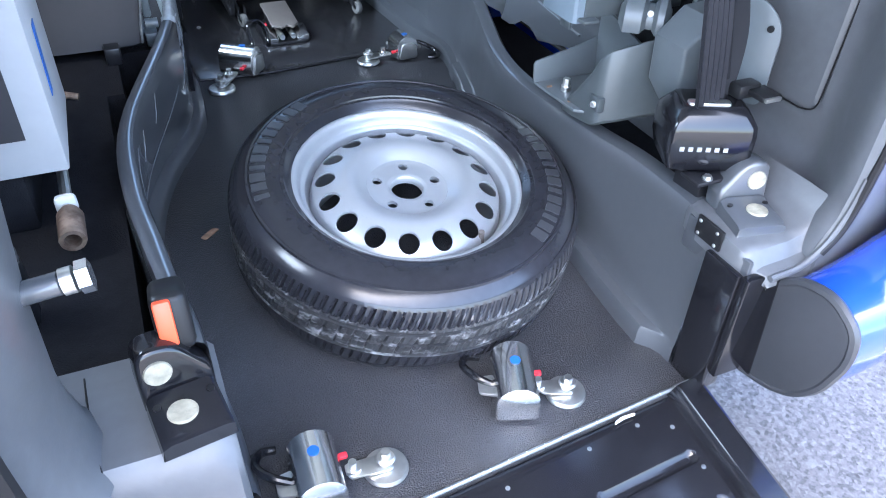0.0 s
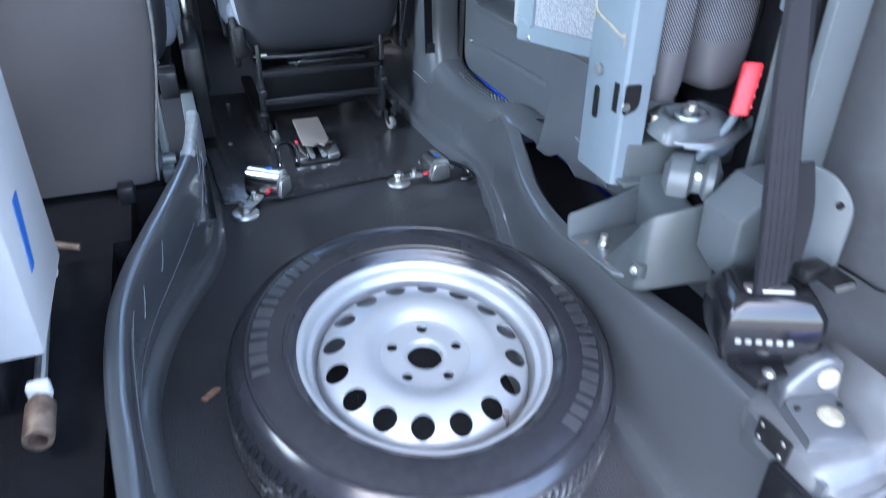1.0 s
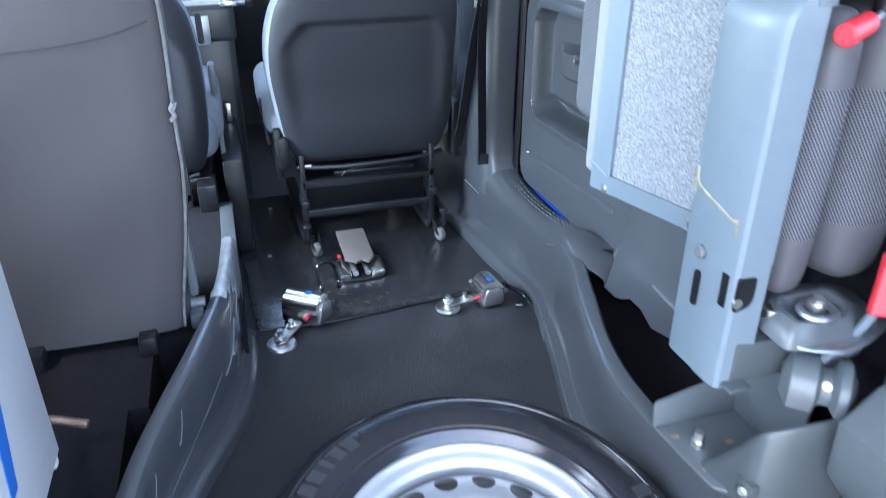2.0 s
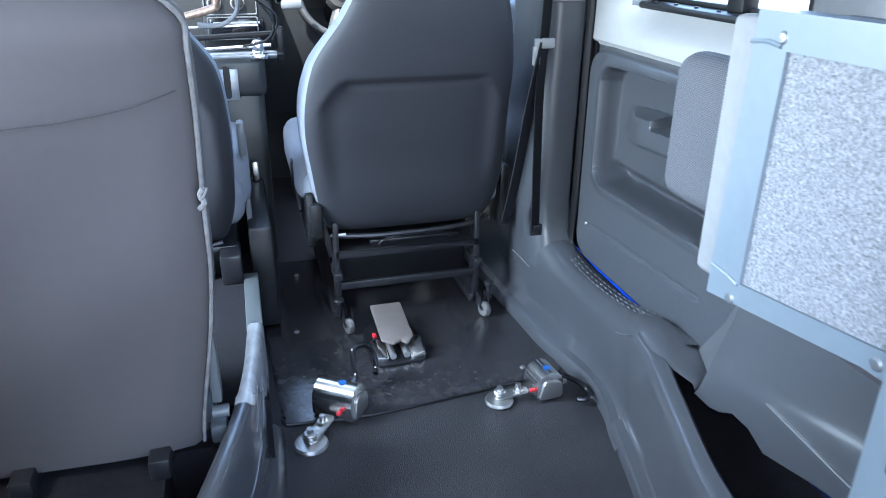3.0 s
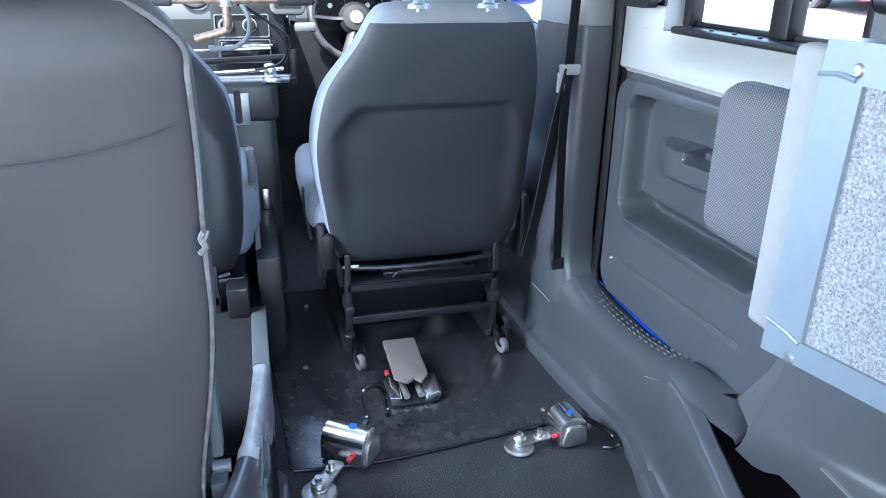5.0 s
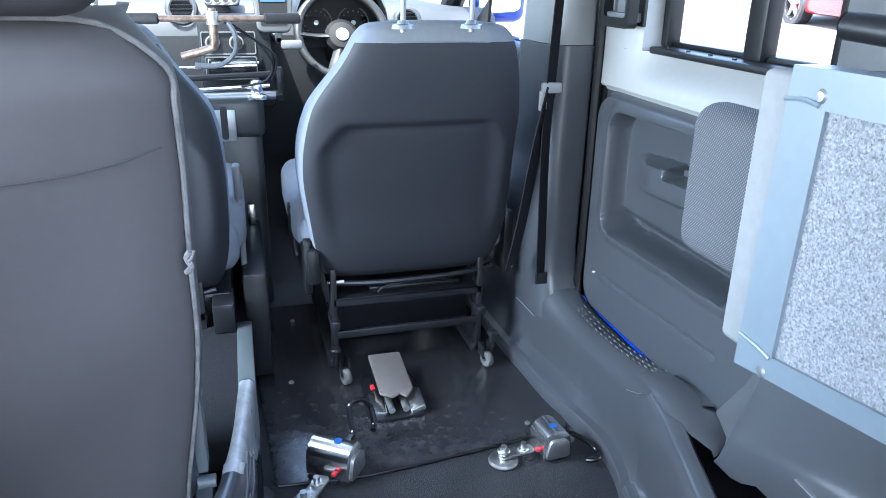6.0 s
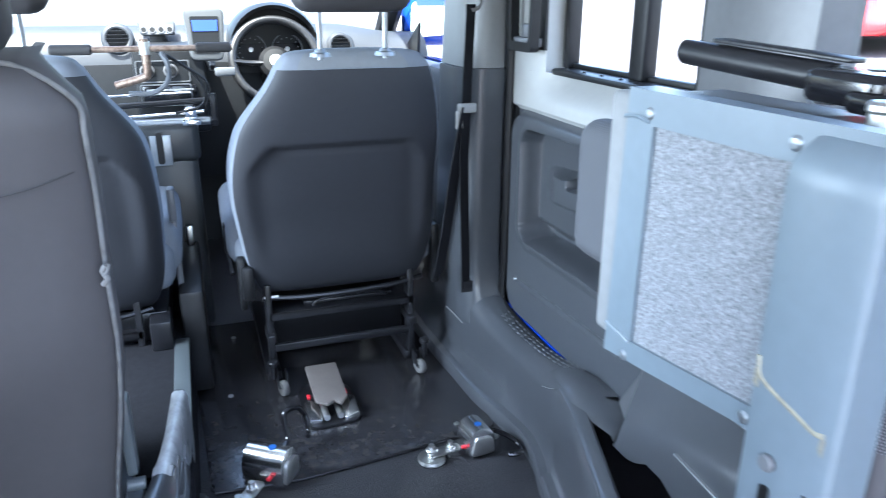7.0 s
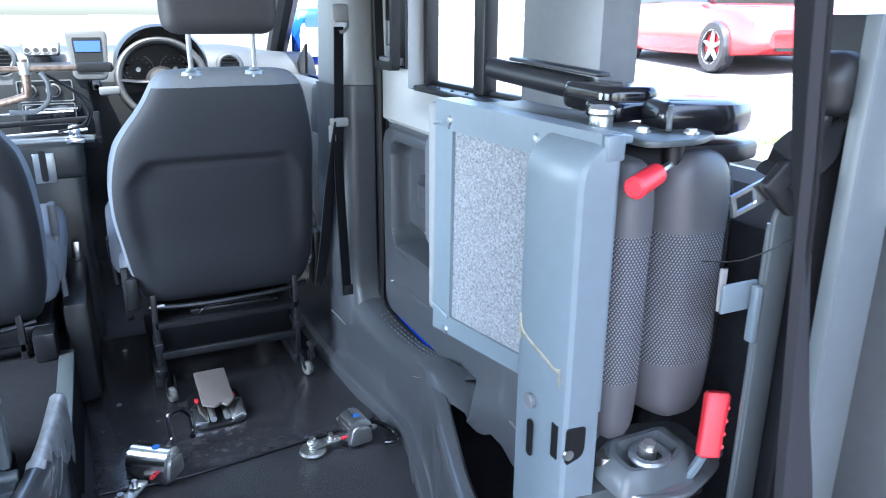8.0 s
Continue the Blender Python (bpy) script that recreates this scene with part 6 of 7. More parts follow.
part("tube_arm", cy((1.172, 1.675, 0.939), (1.180, 1.44, 0.927), 0.0160, seg=20, bev=0.002), M_BLACKM, mech, "black steel tube arm")
part("tube_end", lathe([(0.0, 0.0005), (0.010, 0.0005), (0.0125, 0.001), (0.0155, 0.0)], (1.172, 1.6755, 0.939), 20, (-0.06, 1, 0)), M_BLACKP, mech)
part("arm_strap", plate(rounded([(-0.012, 0.0), (0.012, 0.0), (0.012, 0.20), (-0.012, 0.20)], 0.006), (1.188, 1.42, 0.944), (1, 0.06, 0), (-0.06, 1, 0.05), 0.005, 0.0015), M_BLACKM, mech)
part("knuckle", plate(rounded([(-0.035, -0.055), (0.025, -0.075), (0.050, -0.02), (0.022, 0.055), (-0.030, 0.048)], 0.02), (1.168, 1.398, 0.908), (1, 0, 0), (0, 1, 0), 0.032, 0.008, 3), M_GLOSSB, mech, "black moulded hinge knuckle")
part("knuckle_hole", cy((1.182, 1.392, 0.935), (1.182, 1.392, 0.9412), 0.010, seg=18), M_BLACKP, mech)
part("pivot_washers", lathe([(0.012, 0.0), (0.014, 0.003), (0.012, 0.006), (0.014, 0.009), (0.012, 0.012), (0.014, 0.015), (0.012, 0.018), (0.014, 0.021), (0.012, 0.024), (0.0, 0.026)], (1.160, 1.425, 0.905), 20), M_ZINC, mech, "steel washers on the pivot")
part("step", plate(rounded([(-0.03, -0.04), (0.05, -0.03), (0.04, 0.03), (-0.025, 0.03)], 0.015), (1.150, 1.350, 0.905), (1, 0, 0), (0, 1, 0), 0.020, 0.006, 3), M_GLOSSB, mech)
part("stud", join(cy((1.102, 1.311, 0.904), (1.102, 1.311, 0.914), 0.0125, seg=20), cy((1.102, 1.311, 0.914), (1.102, 1.311, 0.925), 0.0145, seg=20, bev=0.003)), M_ZINC, mech, "steel stop stud")
part("cover", plate(rounded([(-0.055, -0.022), (0.02, -0.052), (0.058, -0.038), (0.066, -0.005), (0.030, 0.040), (-0.045, 0.030)], 0.012), (1.196, 1.283, 0.896), (1, 0, 0), (0, 1, 0), 0.036, 0.013, 2), M_GLOSSB, mech, "faceted black latch cover")
part("lower_plate", plate(rounded([(-0.05, -0.035), (0.02, -0.062), (0.062, -0.048), (0.064, 0.0), (0.03, 0.03), (-0.05, 0.03)], 0.012), (1.196, 1.283, 0.870), (1, 0, 0), (0, 1, 0), 0.020, 0.005), M_BLACKM, mech)
part("lug", plate(rounded([(-0.014, 0.0), (0.014, 0.0), (0.007, 0.026), (-0.007, 0.026)], 0.006), (1.136, 1.248, 0.905), (0.7, 0.7, 0), (0, 0, 1), 0.005, 0.001), M_POWDERD, mech)
for x, y in ((1.112, 1.255), (1.150, 1.228)):
    bolt((x, y, 0.904), (0, 0, 1), 0.008, 0.005, "bolt", mech)
rh = part("release_handle", cy((1.061, 1.202, 0.861), (1.108, 1.224, 0.868), 0.0112, seg=18, bev=0.003), M_RED, mech, "red release handle grip")
part("handle_rod", tube([(1.105, 1.222, 0.868), (1.145, 1.242, 0.874), (1.17, 1.255, 0.880)], 0.004, 8, 2), M_ZINC, rh)
part("pin", cy((1.142, 1.242, 0.872), (1.142, 1.242, 0.898), 0.011, seg=16), M_BLACKM, mech)

mech.location.z -= 0.013

low = thing("seat_pivot", (1.12, 1.2, 0.5), "grey steel seat pivot with bolt and red lever", "mechanism")
part("pivot_plate", plate(rounded([(-0.062, 0.0), (-0.03, -0.045), (0.03, -0.055), (0.09, -0.03), (0.09, 0.05), (0.0, 0.07), (-0.055, 0.04)], 0.02), (1.122, 1.215, 0.518), (1, 0, 0), (0, 1, 0.12), 0.008, 0.003), M_STEELD, low)
hat = []
for k, (f, h) in enumerate(((0.86, -0.006), (0.82, 0.004), (0.70, 0.016), (0.60, 0.020), (0.50, 0.020), (0.40, 0.013), (0.26, 0.010), (0.10, 0.010))):
    ring = rounded([(-0.052 * f, -0.030 * f), (-0.020 * f, -0.040 * f), (0.050 * f, -0.036 * f), (0.098 * f, -0.008 * f), (0.092 * f, 0.052 * f), (-0.030 * f, 0.052 * f), (-0.056 * f, 0.020 * f)], 0.010 * f, 3)
    ox, oy = 0.020 * (1 - f), 0.004 * (1 - f)
    hat.append([(1.108 + p.x + 0.4 * ox - 0.004, 1.210 + p.y + oy - 0.006, 0.526 + h + 0.12 * p.y) for p in ring])
part("pivot_boss", grid(hat, closed=True, cap=True), M_POWDERM, low, "pressed grey steel hat round the bolt", angle=30)
part("pivot_lip", tube([(1.064, 1.200, 0.522), (1.078, 1.176, 0.520), (1.104, 1.163, 0.519), (1.135, 1.160, 0.519), (1.168, 1.170, 0.521)], 0.0045, 8, 4, flat=0.6), M_STEELD, low, "pale curved lip")
part("pivot_bolt", join(cy((1.112, 1.203, 0.540), (1.112, 1.201, 0.556), 0.010, seg=16), cy((1.112, 1.201, 0.556), (1.112, 1.200, 0.563), 0.007, seg=6)), M_ZINC, low)
part("pressed_eye", tube([(1.094, 1.196, 0.546), (1.100, 1.185, 0.546), (1.116, 1.182, 0.546), (1.130, 1.190, 0.547), (1.130, 1.206, 0.549), (1.116, 1.216, 0.550), (1.098, 1.210, 0.548)], 0.005, 8, 3, True), M_STEELD, low)
part("side_stud", cy((1.072, 1.222, 0.532), (1.072, 1.222, 0.545), 0.010, seg=14), M_ZINC, low)
part("curved_strip", strap([(1.10, 1.185, 0.510), (1.14, 1.170, 0.508), (1.18, 1.18, 0.518), (1.21, 1.21, 0.53)], (0, 0.3, 1), 0.010, 0.003), M_STEELD, low)
ga, gb = Vector((1.161, 1.164, 0.553)), Vector((1.180, 1.178, 0.619))
gu = Vector((0.86, -0.5, 0.0))
gv = (gb - ga).normalized()
gw = gu.cross(gv).normalized()
sec = rounded([(-0.012, -0.009), (0.012, -0.009), (0.012, 0.009), (-0.012, 0.009)], 0.005, 3)
lv = part("lever_grip", grid([[ga + (gb - ga) * f + (gu * p.x + gw * p.y) * k for p in sec] for f, k in ((0.0, 0.8), (0.03, 0.98), (0.5, 1.0), (0.95, 1.06), (1.0, 0.9))], closed=True, cap=True), M_RED, low, "ribbed red lever grip")
for k in range(4):
    c = ga.lerp(gb, 0.18 + 0.2 * k) + gu * 0.0105
    part("grip_rib", cy(c - gw * 0.008, c + gw * 0.008, 0.0026, seg=10), M_RED, lv)
part("lever_rod", tube([(1.164, 1.170, 0.556), (1.156, 1.176, 0.530), (1.138, 1.188, 0.494), (1.118, 1.196, 0.460)], 0.0055, 8, 3), M_POWDER, lv, "flat steel lever rod")
part("lower_beam", join(bx(1.03, 1.215, 0.452, 1.22, 1.275, 0.505, 0.004), bx(1.02, 1.20, 0.448, 1.05, 1.30, 0.455, 0.003)), M_POWDERD, low, "blue-grey steel cross beam")
part("inner_strut", plate(rounded([(0.0, 0.0), (0.03, 0.0), (0.11, 0.06), (0.11, 0.075), (0.0, 0.02)], 0.006), (1.13, 1.20, 0.455), (1, 0, 0), (0, 0.2, 1), 0.006, 0.001), M_POWDER, low)
part("under_tab", bx(1.035, 1.262, 0.418, 1.039, 1.292, 0.448, 0.001), M_POWDERD, low, "small folded tab")

# bracket on the rim of the liner
br = thing("seat_bracket", (1.1, 1.2, 0.27), "grey powder-coated folded steel seat bracket with bolts", "bracket")
part("tray", plate([(1.022, 1.326), (1.030, 1.208), (1.055, 1.185), (1.20, 1.185), (1.20, 1.326)], (0, 0, 0.294), (1, 0, 0), (0, 1, 0), 0.006, 0.0015), M_POWDERM, br)
part("tray_lip", plate(rounded([(0.0, 0.0), (0.18, 0.0), (0.18, 0.085), (0.10, 0.062), (0.0, 0.042)], 0.008), (1.020, 1.332, 0.294), (1, 0, 0), (0, 0.12, 1), 0.006, 0.0015), M_POWDERM, br)
part("back_plate", plate([(0.0, 0.0), (0.13, 0.0), (0.13, 0.13), (0.0, 0.10)], (1.15, 1.205, 0.294), (0, 1, 0), (0, 0, 1), 0.006, 0.001), M_POWDERM, br)
bolt((1.056, 1.277, 0.299), (0, 0, 1), 0.009, 0.024, "bolt", br)
for x, y in ((1.036, 1.300), (1.10, 1.27), (1.040, 1.235)):
    part("rust_spot", plate(rounded([(-0.006, -0.003), (0.005, -0.004), (0.007, 0.003), (-0.004, 0.004)], 0.003, 3), (x, y, 0.3002), (1, 0, 0), (0, 1, 0), 0.0006), M_RUSTPATCH, br, "small rust spot")
# gusset: a bent sheet rising from the tray to the clamp, folded at a rounded corner
prof = [(1.036, 1.250, 0.276, 0.292), (1.040, 1.225, 0.274, 0.322), (1.044, 1.195, 0.276, 0.365), (1.046, 1.178, 0.278, 0.395), (1.049, 1.167, 0.282, 0.409), (1.056, 1.161, 0.286, 0.416), (1.08, 1.152, 0.290, 0.424), (1.11, 1.143, 0.295, 0.432), (1.15, 1.132, 0.300, 0.445)]
rows = []
for x, y, z0, z1 in prof:
    rows.append([(x + 0.004, y + 0.006, z0), (x, y, z0 + 0.008), (x, y, z1 - 0.006), (x + 0.002, y + 0.002, z1 - 0.001), (x + 0.005, y + 0.005, z1), (x + 0.007, y + 0.007, z1 - 0.006), (x + 0.008, y + 0.008, z0 + 0.01)])
part("gusset", grid(rows), M_POWDERD, br, "rounded steel gusset")
part("gusset_notch", bx(1.042, 1.158, 0.312, 1.056, 1.186, 0.338, 0.003), M_POWDERD, br)
bolt((1.042, 1.170, 0.325), (-1, -0.4, 0), 0.006, 0.006, "bolt", br)
# pressed clamp: two lobes with a bolted valley between them
cc, cu, cv = Vector((1.120, 1.180, 0.456)), Vector((0.75, -0.66, 0)), Vector((0.66, 0.75, 0))
rows = []
for k in range(15):
    a = math.pi * (-0.12 + 1.2 * k / 14)
    row = []
    for j in range(25):
        t = -0.040 + 0.080 * j / 24
        r = 0.038 * (1 - 0.34 * smooth(0.012, 0.005, abs(t - 0.008))) * (0.45 + 0.55 * smooth(0.040, 0.030, abs(t)))
        row.append(cc + cu * t - cv * r * math.cos(a) + Vector((0, 0, r * math.sin(a))))
    rows.append(row)
knob = part("pressed_clamp", grid(rows), M_POWDERM, br, "pressed steel clamp with worn edges", angle=50)
bolt(cc + cu * 0.008 - cv * 0.019 + Vector((0, 0, 0.014)), (-0.5, -0.6, 0.55), 0.005, 0.005, "bolt", br)
bxg = [(1.099, 0.385), (1.095, 0.457), (1.138, 0.496), (1.19, 0.50), (1.19, 0.34), (1.128, 0.345)]
part("end_box", plate(bxg, (0, 1.122, 0), (1, 0, 0), (0, 0, 1), 0.074, 0.006, 3), M_POWDERM, br, "closed grey steel end box")

# ---- belt post, belts and retractor ----
post = thing("belt_post", (1.2, 1.09, 0.17), "blue-grey steel channel post carrying belts", "post")
part("flange", join(plate(rounded([(1.182, 0.36), (1.212, 0.36), (1.212, 0.832), (1.182, 0.832)], [0, 0, 0.002, 0.014], 5), (0, 1.146, 0), (1, 0, 0), (0, 0, 1), 0.006, 0.001), tube([(1.1825, 1.1455, 0.36), (1.1825, 1.1455, 0.815)], 0.0035, 8, 1)), M_POWDERM, post, "worn grey channel edge")
part("web", bx(1.2125, 1.0585, 0.17, 1.220, 1.152, 1.005, 0.002), M_BLACKM, post)
part("flange", join(bx(1.160, 1.053, 0.36, 1.2115, 1.059, 1.005, 0.002), bx(1.158, 1.053, 0.36, 1.164, 1.068, 1.005, 0.002)), M_POWDERM, post)
part("cross_lug", join(bx(1.135, 1.147, 0.728, 1.18, 1.152, 0.758, 0.002), bx(1.168, 1.136, 0.696, 1.176, 1.146, 0.755, 0.002)), M_POWDER, post, "grey steel lug")
part("foot_plate", plate(rounded([(0.0, 0.0), (0.075, 0.0), (0.075, 0.12), (0.045, 0.15), (0.0, 0.155)], 0.02), (1.172, 1.048, 0.382), (0.35, -0.93, 0), (0, 0, 1), 0.005, 0.0015), M_POWDERM, post, "rounded steel foot plate")
part("foot_hole", cy((1.191, 0.993, 0.497), (1.1855, 0.991, 0.497), 0.005, seg=12), M_BLACKP, post)
rb = thing("seat_belt", (1.1, 1.0, 0.40), "dark grey lap and shoulder belt hanging on the post", "seat belt")
part("webbing", strap([(1.089, 0.971, 0.409), (1.058, 0.961, 0.52), (1.018, 0.960, 0.69), (0.972, 0.959, 0.93), (0.940, 0.956, 1.12), (0.909, 0.955, 1.30)], (0.72, -0.69, 0), 0.047, 0.003, ribs=5, turns=[4, 5, 16, 47, 58, 60]), M_WEBG, rb)
part("webbing", strap([(1.11, 0.985, 0.43), (1.085, 0.99, 0.55), (1.055, 0.99, 0.70), (1.02, 0.985, 0.9), (0.975, 0.975, 1.12), (0.93, 0.97, 1.30)], (0.40, -0.9, 0), 0.044, 0.002, turns=[8, 8, 18, 44, 50, 52]), M_WEB, rb)
part("webbing", strap([(1.200, 1.096, 0.42), (1.200, 1.096, 0.6), (1.200, 1.096, 0.80), (1.199, 1.096, 0.87), (1.197, 1.095, 0.925)], (0.99, -0.1, 0), 0.042, 0.002, ribs=9), M_WEB, rb, "woven black webbing in the channel")
part("webbing", strap([(1.184, 1.088, 0.926), (1.168, 1.096, 0.905), (1.150, 1.104, 0.885), (1.136, 1.108, 0.868)], (0.62, -0.2, 0.75), 0.046, 0.002), M_WEB, rb)
guide = part("guide", grid([[(1.164 + p.x * k, 1.082 + o, 0.950 + p.y * k) for p in rounded([(-0.026, -0.022), (0.020, -0.028), (0.028, 0.004), (0.012, 0.026), (-0.012, 0.028), (-0.028, 0.012)], 0.010, 4)] for o, k in ((0.022, 0.85), (0.016, 1.0), (-0.004, 1.0), (-0.012, 0.88), (-0.016, 0.6))], closed=True, cap=True), M_BLACKP, rb, "black moulded belt guide", angle=45)
part("loop", tube([(1.170, 1.080, 0.928), (1.176, 1.074, 0.916), (1.190, 1.072, 0.918), (1.197, 1.076, 0.932), (1.192, 1.082, 0.944)], 0.0035, 8, 4), M_GLOSSB, guide, "steel loop")
tg = part("tongue", plate(rounded([(-0.026, -0.016), (0.024, -0.014), (0.028, 0.0), (0.020, 0.016), (-0.022, 0.018)], 0.007, 4), (1.139, 1.106, 0.862), (0.75, 0, -0.66), (0.66, 0, 0.75), 0.010, 0.003, 2), M_BLACKP, rb, "black belt tongue")
part("blade", ring_plate([(0, 0), (0.044, 0.0), (0.044, 0.020), (0, 0.020)], [(0.005, 0.0035), (0.026, 0.0035), (0.026, 0.0165), (0.005, 0.0165)], (1.088, 1.108, 0.841), (0.92, 0, 0.30), (-0.30, 0, 0.92), 0.003), M_CHROME, tg, "slotted steel blade")
part("wire", tube([(1.12, 1.165, 0.78), (1.145, 1.14, 0.785), (1.165, 1.11, 0.81), (1.175, 1.10, 0.83)], 0.0007, 6, 3), M_BLACKP, rb)
part("yellow_tag", bx(1.072, 0.978, 0.560, 1.075, 0.992, 0.612, 0.001), M_YELLOW, rb, "yellow belt tag")
ret = thing("belt_retractor", (1.10, 0.98, 0.17), "glossy black moulded belt retractor housing", "retractor")
rows = []
ca, sa = math.cos(radians(-24)), math.sin(radians(-24))
for z, hx, hy in ((0.312, 0.046, 0.038), (0.317, 0.056, 0.046), (0.340, 0.062, 0.050), (0.372, 0.062, 0.050), (0.386, 0.060, 0.048), (0.397, 0.053, 0.041), (0.407, 0.046, 0.034), (0.409, 0.040, 0.028), (0.409, 0.02, 0.015)):
    sec = rounded([(-hx, -hy), (hx, -hy), (hx, hy), (-hx, hy)], 0.011, 3)
    rows.append([(1.105 + p.x * ca - p.y * sa, 0.985 + p.x * sa + p.y * ca, z) for p in sec])
part("housing", grid(rows, closed=True, cap=True), M_GLOSSB, ret, angle=50)
ux = Vector((ca, sa, 0))
for k in range(6):
    o = Vector((1.105, 0.985, 0.350)) + Vector((sa, -ca, 0)) * 0.0495 + ux * (-0.046 + 0.0125 * k)
    bars = [plate([(0, 0), (0.0065, 0), (0.0065, 0.0065), (0, 0.0065)], o, ux, (0, 0, 1), 0.0022)]
    part("pale_bar", bars[0], M_PALEP, ret)
part("belt_slot", plate(rounded([(-0.03, -0.008), (0.03, -0.008), (0.03, 0.008), (-0.03, 0.008)], 0.005), (1.090, 0.972, 0.4065), (0.913, -0.407, 0), (0.407, 0.913, 0), 0.006, 0.001), M_ZINC, ret, "bright slot plate")
part("mount_tab", bx(1.060, 0.922, 0.304, 1.115, 0.962, 0.311, 0.002), M_BLACKM, ret)
bolt((1.082, 0.930, 0.311), (0, 0, 1), 0.008, 0.006, "bolt", ret)
part("riser", bx(1.095, 0.95, 0.17, 1.15, 1.01, 0.314, 0.004), M_BLACKM, ret)
bl2 = thing("belt_end", (1.155, 0.95, 0.40), "black belt buckle clip hanging behind the belt", "buckle")
part("clip", join(bx(1.135, 0.965, 0.408, 1.175, 0.99, 0.430, 0.005), bx(1.150, 0.935, 0.415, 1.185, 0.972, 0.424, 0.003)), M_BLACKP, bl2)
part("tip", bx(1.152, 0.9305, 0.4165, 1.180, 0.936, 0.4225, 0.001), M_ZINC, bl2, "bright steel tip")
part("stalk", strap([(1.12, 1.0, 0.36), (1.13, 0.995, 0.42), (1.14, 1.005, 0.49), (1.135, 1.02, 0.55)], (0.8, -0.6, 0), 0.03, 0.004), M_WEB, bl2)


# ---- dashboard and driving controls ----
dash = thing("dashboard", (0.56, 3.4, 0.5), "dark and pale grey van dashboard with round vents", "dashboard", kind="structure")
prof = [(3.53, 0.38), (3.507, 0.55), (3.512, 0.685), (3.535, 0.775)]
part("lower_face", grid([[(x, y, z) for y, z in prof] for x in (-0.3, 0.2, 0.6, 0.95, 1.4)]), M_DASH, dash)
prof = [(3.535, 0.775), (3.546, 0.8205), (3.575, 0.866), (3.631, 0.894), (3.733, 0.894), (3.98, 0.843)]
rows = []
for k in range(41):
    x = -0.32 + 1.74 * k / 40
    h = -0.034 * smooth(1.06, 1.34, x)
    rows.append([(x, y, z + h) for y, z in prof])
part("top_roll", grid(rows), M_DASHL, dash, "pale grey dashboard top")


def round_vent(x, y, z):
    v = part("air_vent", lathe([(0.034, 0.004), (0.039, 0.006), (0.047, 0.004), (0.052, -0.004)], (x, y, z), 28, (0, -1, 0.25)), M_DASHL, dash)
    part("vent_back", lathe([(0.0, -0.006), (0.039, -0.006)], (x, y, z), 24, (0, -1, 0.25)), M_BLACKP, v)
    for k in range(5):
        zz = -0.025 + 0.0125 * k
        hw = math.sqrt(max(0.0, 0.036 ** 2 - zz ** 2))
        part("slat", bx(x - hw, y - 0.006, z + zz - 0.0016, x + hw, y + 0.006, z + zz + 0.0016), M_BLACKP, v)


round_vent(0.347, 3.546, 0.857)
round_vent(1.089, 3.546, 0.820)
part("binnacle_hood", grid([[(0.839 + rr * math.cos(a), y, 0.826 + rr * 0.95 * math.sin(a)) for a in [math.pi * k / 20 for k in range(21)]] for y, rr in ((3.394, 0.133), (3.383, 0.145), (3.416, 0.154), (3.62, 0.149), (3.756, 0.113))]), M_BLACKP, dash, "black instrument hood")
part("binnacle_face", plate([(0.839 + 0.136 * math.cos(math.pi * k / 16), 0.826 + 0.127 * math.sin(math.pi * k / 16)) for k in range(17)] + [(0.703, 0.74), (0.975, 0.74)], (0, 3.484, 0), (1, 0, 0), (0, 0, 1), 0.01), M_BLACKP, dash)
for x in (0.765, 0.887):
    g = part("gauge", lathe([(0.0, 0.001), (0.050, 0.001), (0.052, 0.006), (0.054, 0.0)], (x, 3.471, 0.818), 32, (0, -1, 0.2)), M_GLOSSB, dash, "round dark gauge with pale ring")
    part("gauge_ring", lathe([(0.049, 0.006), (0.053, 0.006), (0.053, 0.003), (0.049, 0.003)], (x, 3.471, 0.818), 32, (0, -1, 0.2), close=True), M_GREY, g)
    part("gauge_hub", lathe([(0.0, 0.009), (0.008, 0.008), (0.008, 0.002)], (x, 3.471, 0.818), 16, (0, -1, 0.2)), M_ZINC, g)
    for k in range(11):
        a = radians(220 - 26 * k)
        part("tick", bx(x + 0.038 * math.cos(a) - 0.002, 3.463, 0.818 + 0.038 * math.sin(a) - 0.002, x + 0.038 * math.cos(a) + 0.002, 3.466, 0.818 + 0.038 * math.sin(a) + 0.002), M_RINGG, g)
part("centre_stack", join(bx(0.405, 3.165, 0.60, 0.605, 3.56, 0.845, 0.012)), M_DASH, dash)
part("radio", join(bx(0.425, 3.155, 0.690, 0.575, 3.17, 0.745, 0.004)), M_GLOSSB, dash)
for y0, z0, z1, x0, x1 in ((3.1635, 0.752, 0.815, 0.412, 0.560), (3.1535, 0.684, 0.748, 0.418, 0.560)):
    part("panel_outline", ring_plate(rounded([(x0, z0), (x1, z0), (x1, z1), (x0, z1)], 0.006), rounded([(x0 + 0.003, z0 + 0.003), (x1 - 0.003, z0 + 0.003), (x1 - 0.003, z1 - 0.003), (x0 + 0.003, z1 - 0.003)], 0.005), (0, y0, 0), (1, 0, 0), (0, 0, 1), 0.003), M_GREY, dash, "thin grey panel edge")
part("radio_slot", bx(0.435, 3.152, 0.728, 0.565, 3.156, 0.734), M_ZINC, dash)
